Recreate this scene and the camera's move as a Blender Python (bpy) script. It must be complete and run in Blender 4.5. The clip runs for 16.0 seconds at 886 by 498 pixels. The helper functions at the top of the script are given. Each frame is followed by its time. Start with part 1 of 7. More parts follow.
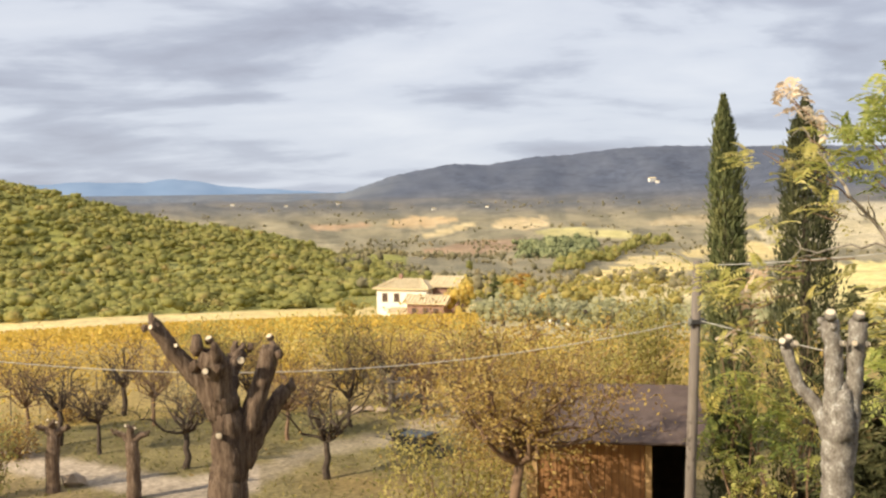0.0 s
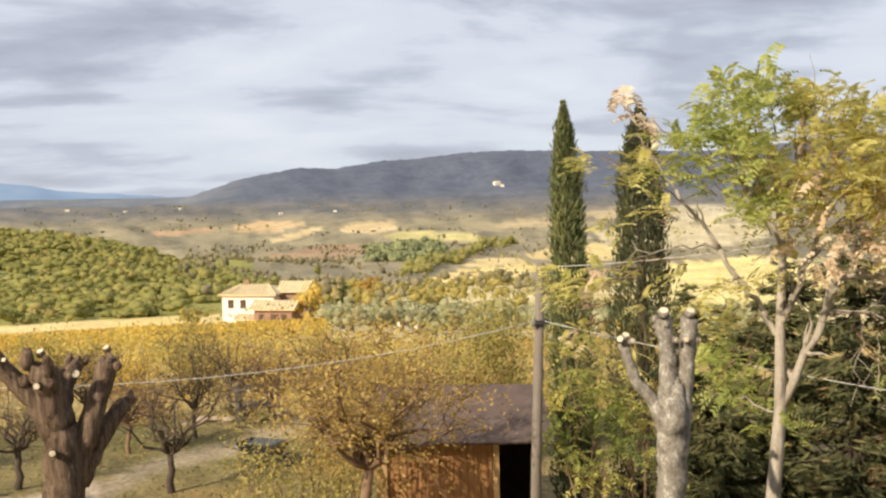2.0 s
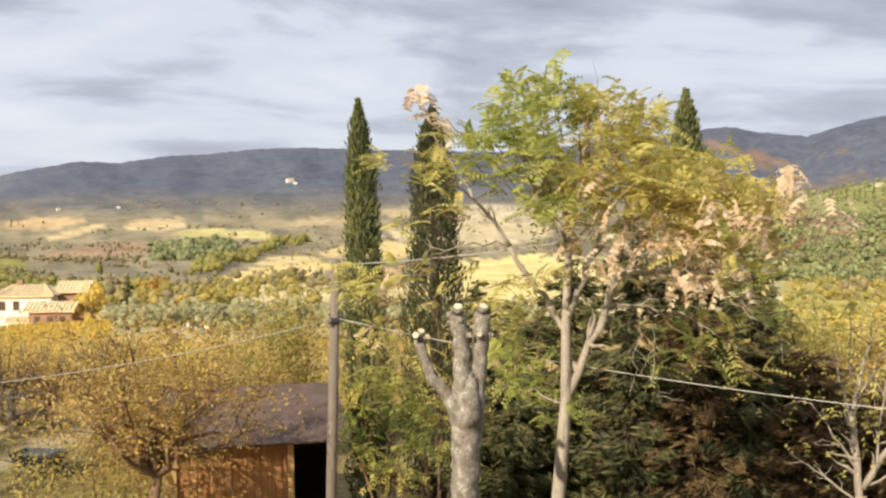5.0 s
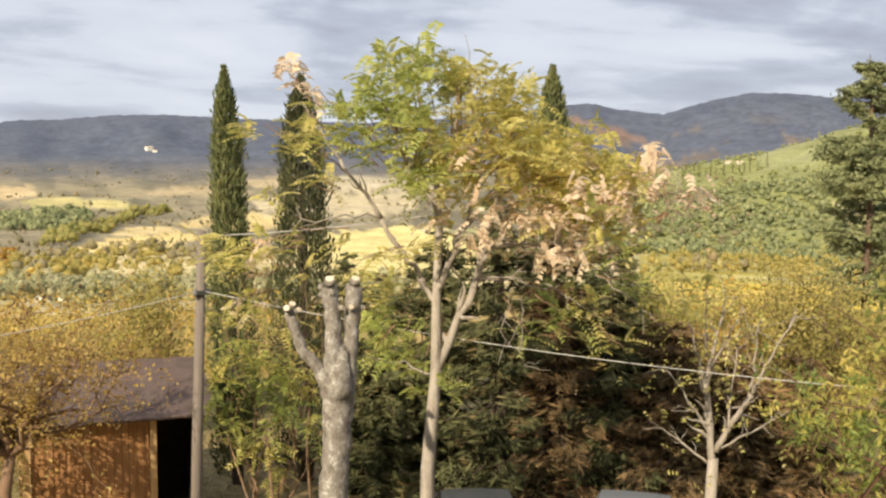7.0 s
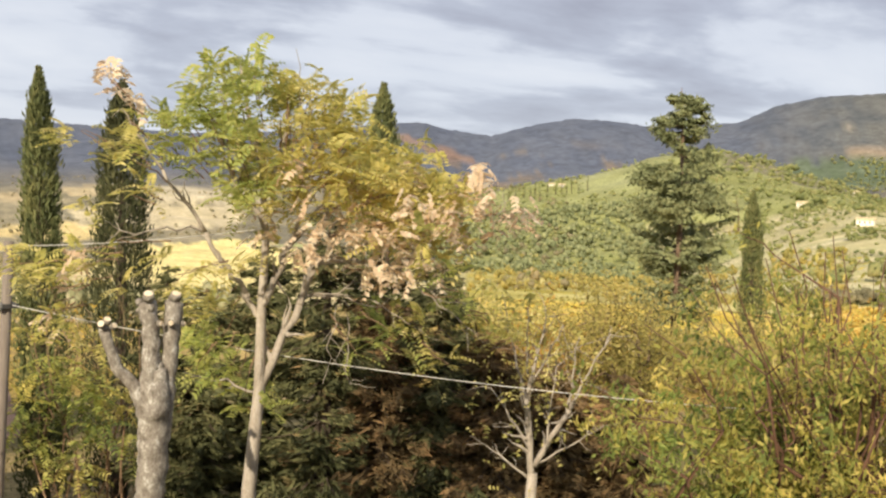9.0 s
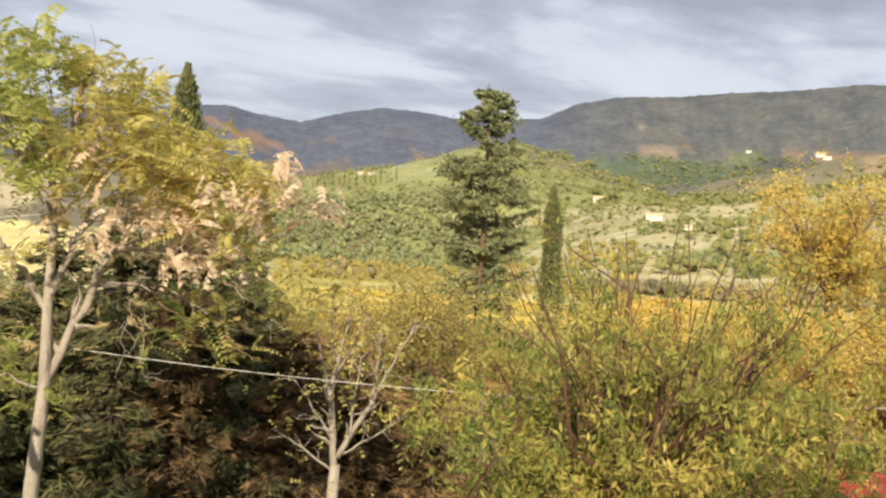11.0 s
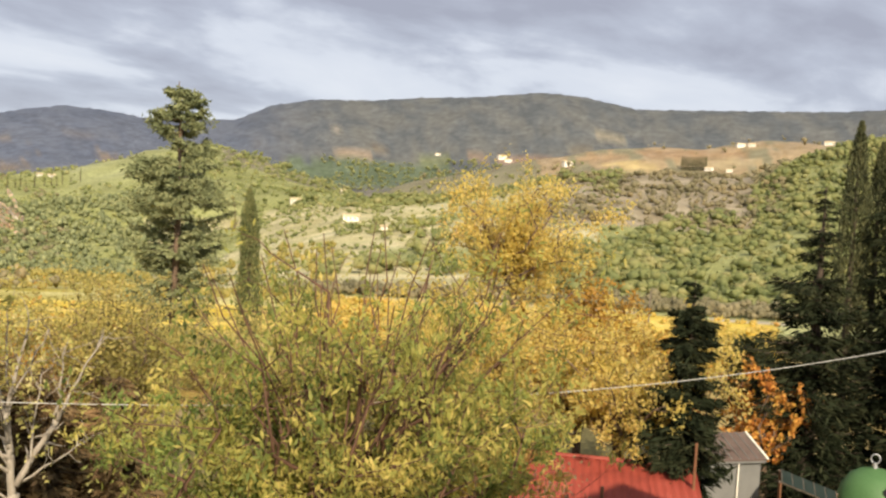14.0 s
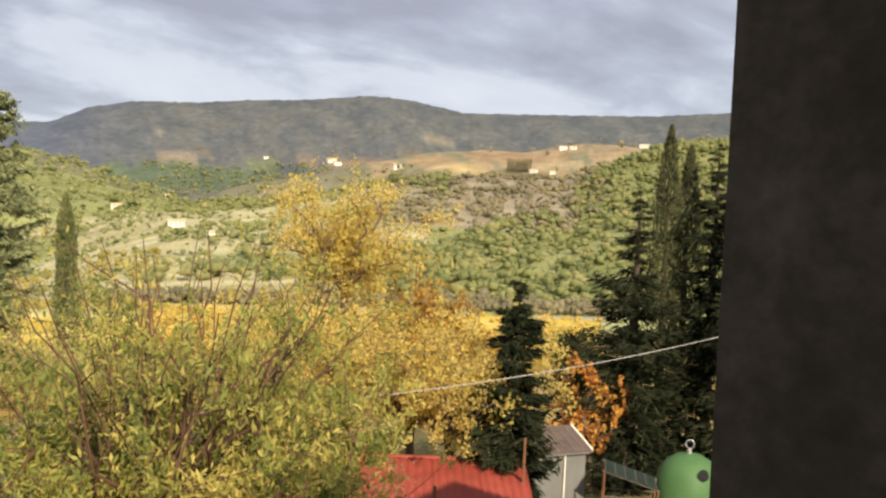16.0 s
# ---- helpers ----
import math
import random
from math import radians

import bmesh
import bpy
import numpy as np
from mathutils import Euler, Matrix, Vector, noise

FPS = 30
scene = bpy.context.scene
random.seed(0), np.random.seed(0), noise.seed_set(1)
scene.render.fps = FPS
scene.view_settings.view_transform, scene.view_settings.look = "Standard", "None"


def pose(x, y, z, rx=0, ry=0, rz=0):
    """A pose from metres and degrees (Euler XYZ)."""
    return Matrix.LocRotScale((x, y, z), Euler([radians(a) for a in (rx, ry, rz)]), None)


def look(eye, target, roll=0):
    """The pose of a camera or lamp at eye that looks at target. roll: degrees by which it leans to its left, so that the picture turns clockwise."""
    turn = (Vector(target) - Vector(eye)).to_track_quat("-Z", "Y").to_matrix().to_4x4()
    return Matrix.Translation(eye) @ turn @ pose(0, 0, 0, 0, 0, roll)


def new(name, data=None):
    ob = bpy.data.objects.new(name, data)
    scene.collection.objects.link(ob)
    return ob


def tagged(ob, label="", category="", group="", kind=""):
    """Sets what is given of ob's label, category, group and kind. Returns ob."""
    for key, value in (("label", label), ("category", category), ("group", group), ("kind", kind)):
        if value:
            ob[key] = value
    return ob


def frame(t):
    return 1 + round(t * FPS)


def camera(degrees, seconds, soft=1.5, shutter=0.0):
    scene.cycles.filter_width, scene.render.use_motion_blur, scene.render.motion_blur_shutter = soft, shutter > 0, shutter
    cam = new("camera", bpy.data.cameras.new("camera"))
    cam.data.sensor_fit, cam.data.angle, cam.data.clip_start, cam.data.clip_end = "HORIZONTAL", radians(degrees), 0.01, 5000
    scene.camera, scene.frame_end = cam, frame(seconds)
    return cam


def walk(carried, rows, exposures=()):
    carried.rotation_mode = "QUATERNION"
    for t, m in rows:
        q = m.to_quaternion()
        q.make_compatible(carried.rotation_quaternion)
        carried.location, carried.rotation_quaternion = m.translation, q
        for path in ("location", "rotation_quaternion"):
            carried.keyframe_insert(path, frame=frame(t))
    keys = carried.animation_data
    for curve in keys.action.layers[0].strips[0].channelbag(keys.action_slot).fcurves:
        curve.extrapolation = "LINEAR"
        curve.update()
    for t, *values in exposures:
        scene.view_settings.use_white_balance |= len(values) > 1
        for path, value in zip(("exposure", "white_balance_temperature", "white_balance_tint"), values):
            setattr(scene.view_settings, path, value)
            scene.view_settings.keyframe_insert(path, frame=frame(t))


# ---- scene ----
EYE = 7.0  # the upper window stands this high over the yard
cam = camera(48.4, 16.0, soft=2.4)
# seconds, offset x, y, z, heading (clockwise), pitch, lean
ROWS = [
    (0, -0.000, -0.000, -0.000, -0.00, -2.91, -0.86),
    (0.5, 0.000, 0.015, 0.001, 2.00, -2.55, -0.69),
    (1, 0.002, 0.007, 0.005, 3.85, -2.49, -0.83),
    (1.5, -0.000, 0.006, 0.004, 5.16, -2.96, -1.21),
    (2, 0.018, 0.009, 0.005, 8.81, -2.83, -1.08),
    (2.5, 0.004, 0.041, -0.005, 10.38, -2.94, -0.54),
    (3, 0.013, 0.036, -0.006, 12.52, -3.16, -0.68),
    (3.5, 0.015, 0.055, -0.010, 14.44, -3.29, -0.49),
    (4, 0.007, 0.068, -0.005, 16.32, -3.26, -0.24),
    (4.5, -0.002, 0.073, -0.001, 18.37, -2.98, -0.17),
    (5, 0.004, 0.073, -0.008, 20.78, -3.10, -0.47),
    (5.2, 0.004, 0.074, -0.008, 21.69, -3.22, -0.50),
    (7.3, -0.040, 0.151, -0.008, 30.30, -4.79, 0.56),
    (7.5, -0.040, 0.154, -0.008, 31.71, -4.55, 0.64),
    (8, -0.030, 0.156, -0.002, 35.01, -4.43, 1.49),
    (8.5, -0.020, 0.155, -0.005, 36.88, -4.11, 1.99),
    (8.7, -0.018, 0.154, -0.004, 37.52, -3.80, 2.06),
    (10.8, 0.085, 0.229, 0.037, 47.87, -4.01, 3.60),
    (11, 0.085, 0.222, 0.034, 49.65, -3.70, 3.85),
    (11.5, 0.103, 0.218, 0.032, 53.66, -3.52, 3.98),
    (12, 0.120, 0.219, 0.036, 57.22, -2.95, 3.96),
    (12.5, 0.152, 0.252, 0.028, 59.98, -2.88, 3.70),
    (13, 0.186, 0.283, 0.024, 62.40, -2.91, 3.83),
    (13.5, 0.208, 0.298, 0.017, 64.15, -2.84, 3.73),
    (14, 0.220, 0.298, 0.024, 67.03, -2.49, 3.44),
    (14.5, 0.254, 0.308, 0.021, 69.52, -2.09, 3.50),
    (15, 0.275, 0.290, 0.016, 71.38, -1.82, 3.27),
    (15.5, 0.282, 0.284, 0.017, 73.41, -1.72, 2.90),
    (16, 0.264, 0.268, 0.025, 76.78, -1.79, 2.73),
]
PATH = [(t, pose(x, y, EYE + z, 90 + tilt, 0, -turn) @ pose(0, 0, 0, 0, 0, lean)) for t, x, y, z, turn, tilt, lean in ROWS]
walk(cam, PATH)

# ---- sky, sun ----
SUN_TURN, SUN_HIGH = -124, 31
world = bpy.data.worlds.new("world")
scene.world = world
world.use_nodes = True
wn, wl = world.node_tree.nodes, world.node_tree.links
wn.clear()


def wnode(kind, **inputs):
    n = wn.new(kind)
    for k, v in inputs.items():
        n.inputs[k.replace("_", " ")].default_value = v
    return n


sky = wn.new("ShaderNodeTexSky")
sky.sky_type, sky.sun_disc = "NISHITA", False
sky.sun_elevation, sky.sun_rotation = radians(SUN_HIGH), radians(SUN_TURN)
tex = wn.new("ShaderNodeTexCoord")
sep = wn.new("ShaderNodeSeparateXYZ")
wl.new(tex.outputs["Generated"], sep.inputs[0])


def wmath(op, a, b=None, clamp=False):
    n = wn.new("ShaderNodeMath")
    n.operation, n.use_clamp = op, clamp
    for i, v in enumerate((a, b)):
        if v is None:
            continue
        if isinstance(v, (int, float)):
            n.inputs[i].default_value = v
        else:
            wl.new(v, n.inputs[i])
    return n.outputs[0]


# a flat deck of clouds: the direction meets a plane overhead
up = wmath("ADD", wmath("MAXIMUM", sep.outputs["Z"], 0.0), 0.17)
deck = wn.new("ShaderNodeCombineXYZ")
wl.new(wmath("DIVIDE", sep.outputs["X"], up), deck.inputs[0])
wl.new(wmath("DIVIDE", sep.outputs["Y"], up), deck.inputs[1])
turned = wn.new("ShaderNodeMapping")
turned.inputs["Rotation"].default_value = (0, 0, radians(25))
turned.inputs["Scale"].default_value = (0.72, 0.95, 1)
wl.new(deck.outputs[0], turned.inputs[0])
big = wnode("ShaderNodeTexNoise", Scale=0.95, Detail=7.0, Roughness=0.5, Distortion=0.6)
wl.new(turned.outputs[0], big.inputs["Vector"])
fine = wnode("ShaderNodeTexNoise", Scale=3.1, Detail=5.0, Roughness=0.55, Distortion=0.3)
wl.new(turned.outputs[0], fine.inputs["Vector"])
mixn = wmath("ADD", wmath("MULTIPLY", big.outputs[0], 0.76), wmath("MULTIPLY", fine.outputs[0], 0.24))
ramp = wn.new("ShaderNodeValToRGB")
for e, (p, c) in zip(
    [ramp.color_ramp.elements[0], ramp.color_ramp.elements[1], ramp.color_ramp.elements.new(0.47), ramp.color_ramp.elements.new(0.55)],
    [(0.39, (0.36, 0.375, 0.455, 1)), (0.585, (1.05, 1.05, 1.05, 1)), (0.46, (0.46, 0.49, 0.58, 1)), (0.515, (0.63, 0.665, 0.745, 1))],
):
    e.position, e.color = p, c
wl.new(mixn, ramp.inputs[0])
# paler towards the skyline
pale = wn.new("ShaderNodeMix")
pale.data_type = "RGBA"
wl.new(wmath("SUBTRACT", 1.0, wmath("MULTIPLY", wmath("MAXIMUM", sep.outputs["Z"], 0.0), 7.0), True), pale.inputs["Factor"])
wl.new(ramp.outputs[0], pale.inputs[6])
pale.inputs[7].default_value = (0.60, 0.65, 0.74, 1)
half = wn.new("ShaderNodeMix")
half.data_type = "RGBA"
half.inputs["Factor"].default_value = 0.35
wl.new(ramp.outputs[0], half.inputs[6])
wl.new(pale.outputs[2], half.inputs[7])
back_sky, back_cloud, both = wn.new("ShaderNodeBackground"), wn.new("ShaderNodeBackground"), wn.new("ShaderNodeMixShader")
back_sky.inputs[1].default_value, back_cloud.inputs[1].default_value = 0.08, 0.83
wl.new(sky.outputs[0], back_sky.inputs[0])
wl.new(half.outputs[2], back_cloud.inputs[0])
both.inputs[0].default_value = 0.93
wl.new(back_sky.outputs[0], both.inputs[1])
wl.new(back_cloud.outputs[0], both.inputs[2])
wout = wn.new("ShaderNodeOutputWorld")
wl.new(both.outputs[0], wout.inputs[0])

sun = new("sun", bpy.data.lights.new("sun", "SUN"))
sun.data.energy, sun.data.angle, sun.data.color = 4.8, radians(0.6), (1.0, 0.87, 0.66)
sx, sy = math.sin(radians(SUN_TURN)) * math.cos(radians(SUN_HIGH)), math.cos(radians(SUN_TURN)) * math.cos(radians(SUN_HIGH))
sun.matrix_world = look((sx * 60, sy * 60, math.sin(radians(SUN_HIGH)) * 60 + 10), (0, 0, 10))
scene.view_settings.exposure = 0.45


# ---- materials ----
def material(name):
    m = bpy.data.materials.new(name)
    m.use_nodes = True
    nt = m.node_tree
    return m, nt.nodes, nt.links, nt.nodes["Principled BSDF"]


def ramped(nodes, stops):
    r = nodes.new("ShaderNodeValToRGB")
    els = r.color_ramp.elements
    while len(els) < len(stops):
        els.new(0.5)
    for e, (p, c) in zip(els, stops):
        e.position, e.color = p, (*c, 1)
    return r


def surface(name, stops, scale=6.0, fine_scale=60.0, rough=0.85, bump=0.3, metal=0.0, stretch=(1, 1, 1), dist=0.02, spec=0.3):
    """A worn surface: two scales of noise drive the colour, the finer one the relief."""
    m, n, l, b = material(name)
    co = n.new("ShaderNodeTexCoord")
    mp = n.new("ShaderNodeMapping")
    mp.inputs["Scale"].default_value = stretch
    l.new(co.outputs["Object"], mp.inputs[0])
    a, f = n.new("ShaderNodeTexNoise"), n.new("ShaderNodeTexNoise")
    for t, s in ((a, scale), (f, fine_scale)):
        t.inputs["Scale"].default_value, t.inputs["Detail"].default_value, t.inputs["Roughness"].default_value = s, 6, 0.6
        l.new(mp.outputs[0], t.inputs["Vector"])
    mix = n.new("ShaderNodeMath")
    mix.operation = "MULTIPLY_ADD"
    mix.inputs[1].default_value = 0.6
    half_f = n.new("ShaderNodeMath")
    half_f.operation = "MULTIPLY"
    half_f.inputs[1].default_value = 0.4
    l.new(f.outputs[0], half_f.inputs[0])
    l.new(a.outputs[0], mix.inputs[0])
    l.new(half_f.outputs[0], mix.inputs[2])
    r = ramped(n, stops)
    l.new(mix.outputs[0], r.inputs[0])
    l.new(r.outputs[0], b.inputs["Base Color"])
    bp = n.new("ShaderNodeBump")
    bp.inputs["Strength"].default_value, bp.inputs["Distance"].default_value = bump, dist
    l.new(mix.outputs[0], bp.inputs["Height"])
    l.new(bp.outputs[0], b.inputs["Normal"])
    b.inputs["Roughness"].default_value, b.inputs["Metallic"].default_value = rough, metal
    b.inputs["Specular IOR Level"].default_value = spec
    return m


def leafy(name, stops, patch=0.6, through_light=0.35, rough=0.6, own=0.5):
    """Leaves: each one takes its own shade, and whole boughs drift in hue."""
    m, n, l, b = material(name)
    geo, co = n.new("ShaderNodeNewGeometry"), n.new("ShaderNodeTexCoord")
    noi = n.new("ShaderNodeTexNoise")
    noi.inputs["Scale"].default_value, noi.inputs["Detail"].default_value = patch, 3
    l.new(co.outputs["Object"], noi.inputs["Vector"])
    wide = n.new("ShaderNodeMapRange")
    wide.inputs["From Min"].default_value, wide.inputs["From Max"].default_value = 0.33, 0.67
    l.new(noi.outputs[0], wide.inputs[0])
    mix = n.new("ShaderNodeMix")
    mix.inputs["Factor"].default_value = own
    l.new(wide.outputs[0], mix.inputs[2])
    l.new(geo.outputs["Random Per Island"], mix.inputs[3])
    r = ramped(n, stops)
    l.new(mix.outputs[0], r.inputs[0])
    l.new(r.outputs[0], b.inputs["Base Color"])
    b.inputs["Roughness"].default_value = rough
    b.inputs["Specular IOR Level"].default_value = 0.25 if rough < 0.8 else 0.06
    tr, ms = n.new("ShaderNodeBsdfTranslucent"), n.new("ShaderNodeMixShader")
    l.new(r.outputs[0], tr.inputs[0])
    ms.inputs[0].default_value = through_light
    l.new(b.outputs[0], ms.inputs[1])
    l.new(tr.outputs[0], ms.inputs[2])
    l.new(ms.outputs[0], n["Material Output"].inputs[0])
    return m


bark_brown = surface("bark_brown", [(0.34, (0.045, 0.029, 0.02)), (0.46, (0.165, 0.108, 0.072)), (0.56, (0.28, 0.195, 0.13)), (0.68, (0.46, 0.345, 0.25))], 4, 22, 0.95, 1.0, stretch=(6.0, 6.0, 0.55), dist=0.09)
bark_grey = surface("bark_grey", [(0.34, (0.09, 0.075, 0.06)), (0.45, (0.19, 0.163, 0.133)), (0.54, (0.275, 0.245, 0.205)), (0.62, (0.50, 0.475, 0.42))], 7, 30, 0.9, 0.9, stretch=(1.6, 1.6, 1), dist=0.03)
bark_pale = surface("bark_pale", [(0.3, (0.19, 0.16, 0.125)), (0.55, (0.38, 0.33, 0.27)), (0.75, (0.50, 0.45, 0.38))], 5, 40, 0.85, 0.4, stretch=(2, 2, 0.6))
bark_dark = surface("bark_dark", [(0.3, (0.03, 0.022, 0.017)), (0.55, (0.085, 0.062, 0.045)), (0.75, (0.16, 0.12, 0.09))], 8, 50, 0.95, 0.6)
twig_tan = surface("twig_tan", [(0.3, (0.14, 0.085, 0.05)), (0.7, (0.28, 0.18, 0.11))], 8, 50, 0.9, 0.2)
twig_red = surface("twig_red", [(0.3, (0.075, 0.04, 0.026)), (0.7, (0.17, 0.09, 0.055))], 8, 50, 0.8, 0.2)
cut_wood = surface("cut_wood", [(0.3, (0.55, 0.42, 0.27)), (0.6, (0.74, 0.63, 0.46))], 20, 90, 0.8, 0.2)
plank_wood = surface("plank_wood", [(0.3, (0.19, 0.085, 0.035)), (0.55, (0.36, 0.185, 0.075)), (0.75, (0.50, 0.29, 0.13))], 3, 30, 0.75, 0.3, stretch=(6, 6, 0.7))
pale_plank = surface("pale_plank", [(0.3, (0.35, 0.21, 0.09)), (0.6, (0.55, 0.36, 0.17))], 3, 30, 0.75, 0.3, stretch=(6, 6, 0.7))
old_wood = surface("old_wood", [(0.3, (0.07, 0.055, 0.04)), (0.6, (0.19, 0.155, 0.12)), (0.8, (0.27, 0.23, 0.19))], 4, 40, 0.9, 0.4, stretch=(8, 8, 0.8))
pole_wood = surface("pole_wood", [(0.3, (0.13, 0.105, 0.085)), (0.6, (0.22, 0.185, 0.155)), (0.8, (0.30, 0.255, 0.215))], 4, 40, 0.9, 0.4, stretch=(10, 10, 0.7))
felt = surface("felt", [(0.3, (0.085, 0.06, 0.052)), (0.55, (0.14, 0.102, 0.088)), (0.75, (0.20, 0.15, 0.128))], 2.5, 40, 0.95, 0.4, spec=0.08)
# dark brown that holds the shade inside the shed and below its eave
shade_brown = surface("shade_brown", [(0.3, (0.05, 0.036, 0.026)), (0.7, (0.11, 0.08, 0.058))], 5, 40, 0.95, 0.2)
red_tin = surface("red_tin", [(0.3, (0.19, 0.036, 0.024)), (0.55, (0.28, 0.052, 0.034)), (0.75, (0.33, 0.085, 0.06))], 1.3, 26, 0.6, 0.1)
plaster_grey = surface("plaster_grey", [(0.3, (0.125, 0.123, 0.115)), (0.6, (0.19, 0.186, 0.174))], 1.8, 40, 0.9, 0.2)
plaster_white = surface("plaster_white", [(0.3, (0.72, 0.66, 0.55)), (0.6, (0.84, 0.79, 0.69))], 0.7, 12, 0.9, 0.2)
# pink stone; the wing's lack of sun is put into a darker tone
stone_pink_shaded = surface("stone_pink_shaded", [(0.3, (0.22, 0.125, 0.085)), (0.6, (0.33, 0.20, 0.145))], 0.8, 14, 0.9, 0.3)
tile_roof = surface("tile_roof", [(0.3, (0.50, 0.38, 0.22)), (0.6, (0.70, 0.58, 0.36)), (0.8, (0.80, 0.69, 0.47))], 1.2, 18, 0.9, 0.3)
far_wall = surface("far_wall", [(0.3, (0.66, 0.60, 0.50)), (0.7, (0.80, 0.75, 0.66))], 0.3, 3, 0.9, 0.1)
shutter_brown = surface("shutter_brown", [(0.3, (0.06, 0.04, 0.03)), (0.7, (0.12, 0.08, 0.055))], 2, 20, 0.8, 0.1)
green_plastic = surface("green_plastic", [(0.3, (0.055, 0.125, 0.04)), (0.6, (0.08, 0.165, 0.058))], 2.0, 30, 0.6, 0.05, spec=0.3)
steel = surface("steel", [(0.3, (0.42, 0.42, 0.42)), (0.7, (0.6, 0.6, 0.6))], 4, 40, 0.45, 0.1, metal=0.8)
iron_dark = surface("iron_dark", [(0.3, (0.03, 0.03, 0.032)), (0.7, (0.075, 0.072, 0.07))], 5, 50, 0.6, 0.2, metal=0.3)
rust = surface("rust", [(0.3, (0.12, 0.05, 0.025)), (0.7, (0.25, 0.12, 0.06))], 5, 50, 0.85, 0.2)
grey_paint = surface("grey_paint", [(0.3, (0.10, 0.105, 0.11)), (0.7, (0.15, 0.155, 0.16))], 1, 60, 0.3, 0.02, metal=0.4, spec=0.5)
silver_paint = surface("silver_paint", [(0.3, (0.40, 0.42, 0.44)), (0.7, (0.52, 0.54, 0.56))], 1, 60, 0.3, 0.02, metal=0.6, spec=0.5)
car_glass = surface("car_glass", [(0.3, (0.02, 0.022, 0.025)), (0.7, (0.03, 0.032, 0.036))], 1, 10, 0.08, 0.0, spec=0.6)
frame_glass = surface("frame_glass", [(0.3, (0.02, 0.032, 0.027)), (0.7, (0.045, 0.06, 0.052))], 3, 30, 0.3, 0.0, spec=0.6)
rubber = surface("rubber", [(0.3, (0.015, 0.015, 0.015)), (0.7, (0.03, 0.03, 0.03))], 5, 50, 0.85, 0.1)
cable = surface("cable", [(0.3, (0.40, 0.38, 0.35)), (0.7, (0.58, 0.56, 0.52))], 5, 50, 0.6, 0.1)
sandstone = surface("sandstone", [(0.3, (0.24, 0.18, 0.12)), (0.6, (0.42, 0.33, 0.24))], 3, 30, 0.95, 0.5)
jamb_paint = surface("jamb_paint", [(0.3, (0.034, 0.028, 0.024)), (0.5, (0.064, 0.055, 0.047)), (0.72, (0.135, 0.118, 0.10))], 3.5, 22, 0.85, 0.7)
room_paint = surface("room_paint", [(0.3, (0.42, 0.37, 0.30)), (0.7, (0.52, 0.47, 0.39))], 2.5, 40, 0.9, 0.1)
blue_plastic = surface("blue_plastic", [(0.3, (0.05, 0.065, 0.08)), (0.7, (0.09, 0.11, 0.13))], 3, 30, 0.5, 0.1)

leaf_locust = leafy("leaf_locust", [(0.1, (0.36, 0.36, 0.10)), (0.4, (0.52, 0.475, 0.14)), (0.65, (0.68, 0.59, 0.20)), (0.9, (0.82, 0.72, 0.34))], 0.8, 0.55)
leaf_locust_green = leafy("leaf_locust_green", [(0.1, (0.26, 0.32, 0.085)), (0.5, (0.42, 0.45, 0.12)), (0.9, (0.62, 0.58, 0.20))], 0.9, 0.5)
leaf_locust_tan = leafy("leaf_locust_tan", [(0.1, (0.62, 0.45, 0.28)), (0.5, (0.80, 0.63, 0.45)), (0.9, (0.90, 0.80, 0.63))], 0.9, 0.5)
leaf_cypress = leafy("leaf_cypress", [(0.1, (0.07, 0.085, 0.038)), (0.5, (0.135, 0.15, 0.062)), (0.9, (0.26, 0.25, 0.10))], 1.2, 0.1, 0.8)
leaf_cypress_dark = leafy("leaf_cypress_dark", [(0.1, (0.045, 0.05, 0.028)), (0.5, (0.088, 0.094, 0.045)), (0.9, (0.165, 0.155, 0.07))], 1.2, 0.1, 0.8)
leaf_fir = leafy("leaf_fir", [(0.1, (0.12, 0.14, 0.07)), (0.5, (0.225, 0.245, 0.12)), (0.9, (0.36, 0.36, 0.175))], 0.8, 0.15, 0.8)
leaf_spruce = leafy("leaf_spruce", [(0.1, (0.055, 0.06, 0.03)), (0.45, (0.11, 0.115, 0.052)), (0.75, (0.17, 0.16, 0.072)), (0.95, (0.26, 0.16, 0.075))], 0.9, 0.08, 0.85)
# needles dark by nature, deepened again with shade put into the colour
leaf_conifer_dark_shade = leafy("leaf_conifer_dark_shade", [(0.1, (0.012, 0.016, 0.008)), (0.5, (0.024, 0.03, 0.015)), (0.9, (0.046, 0.047, 0.023))], 0.9, 0.05, 0.9)
leaf_spruce_brown = leafy("leaf_spruce_brown", [(0.1, (0.095, 0.07, 0.038)), (0.5, (0.18, 0.125, 0.062)), (0.9, (0.32, 0.19, 0.09))], 0.9, 0.08, 0.85)
leaf_bush = leafy("leaf_bush", [(0.08, (0.10, 0.145, 0.04)), (0.34, (0.25, 0.285, 0.07)), (0.60, (0.45, 0.41, 0.10)), (0.90, (0.75, 0.60, 0.18))], 0.45, 0.5, 0.6, 0.35)
leaf_bush_green = leafy("leaf_bush_green", [(0.08, (0.12, 0.18, 0.045)), (0.4, (0.25, 0.32, 0.08)), (0.7, (0.40, 0.43, 0.12)), (0.94, (0.68, 0.60, 0.22))], 0.6, 0.5, 0.6, 0.4)
leaf_yellow = leafy("leaf_yellow", [(0.08, (0.54, 0.46, 0.13)), (0.45, (0.72, 0.57, 0.15)), (0.8, (0.84, 0.67, 0.24)), (0.95, (0.72, 0.46, 0.16))], 0.5, 0.6)
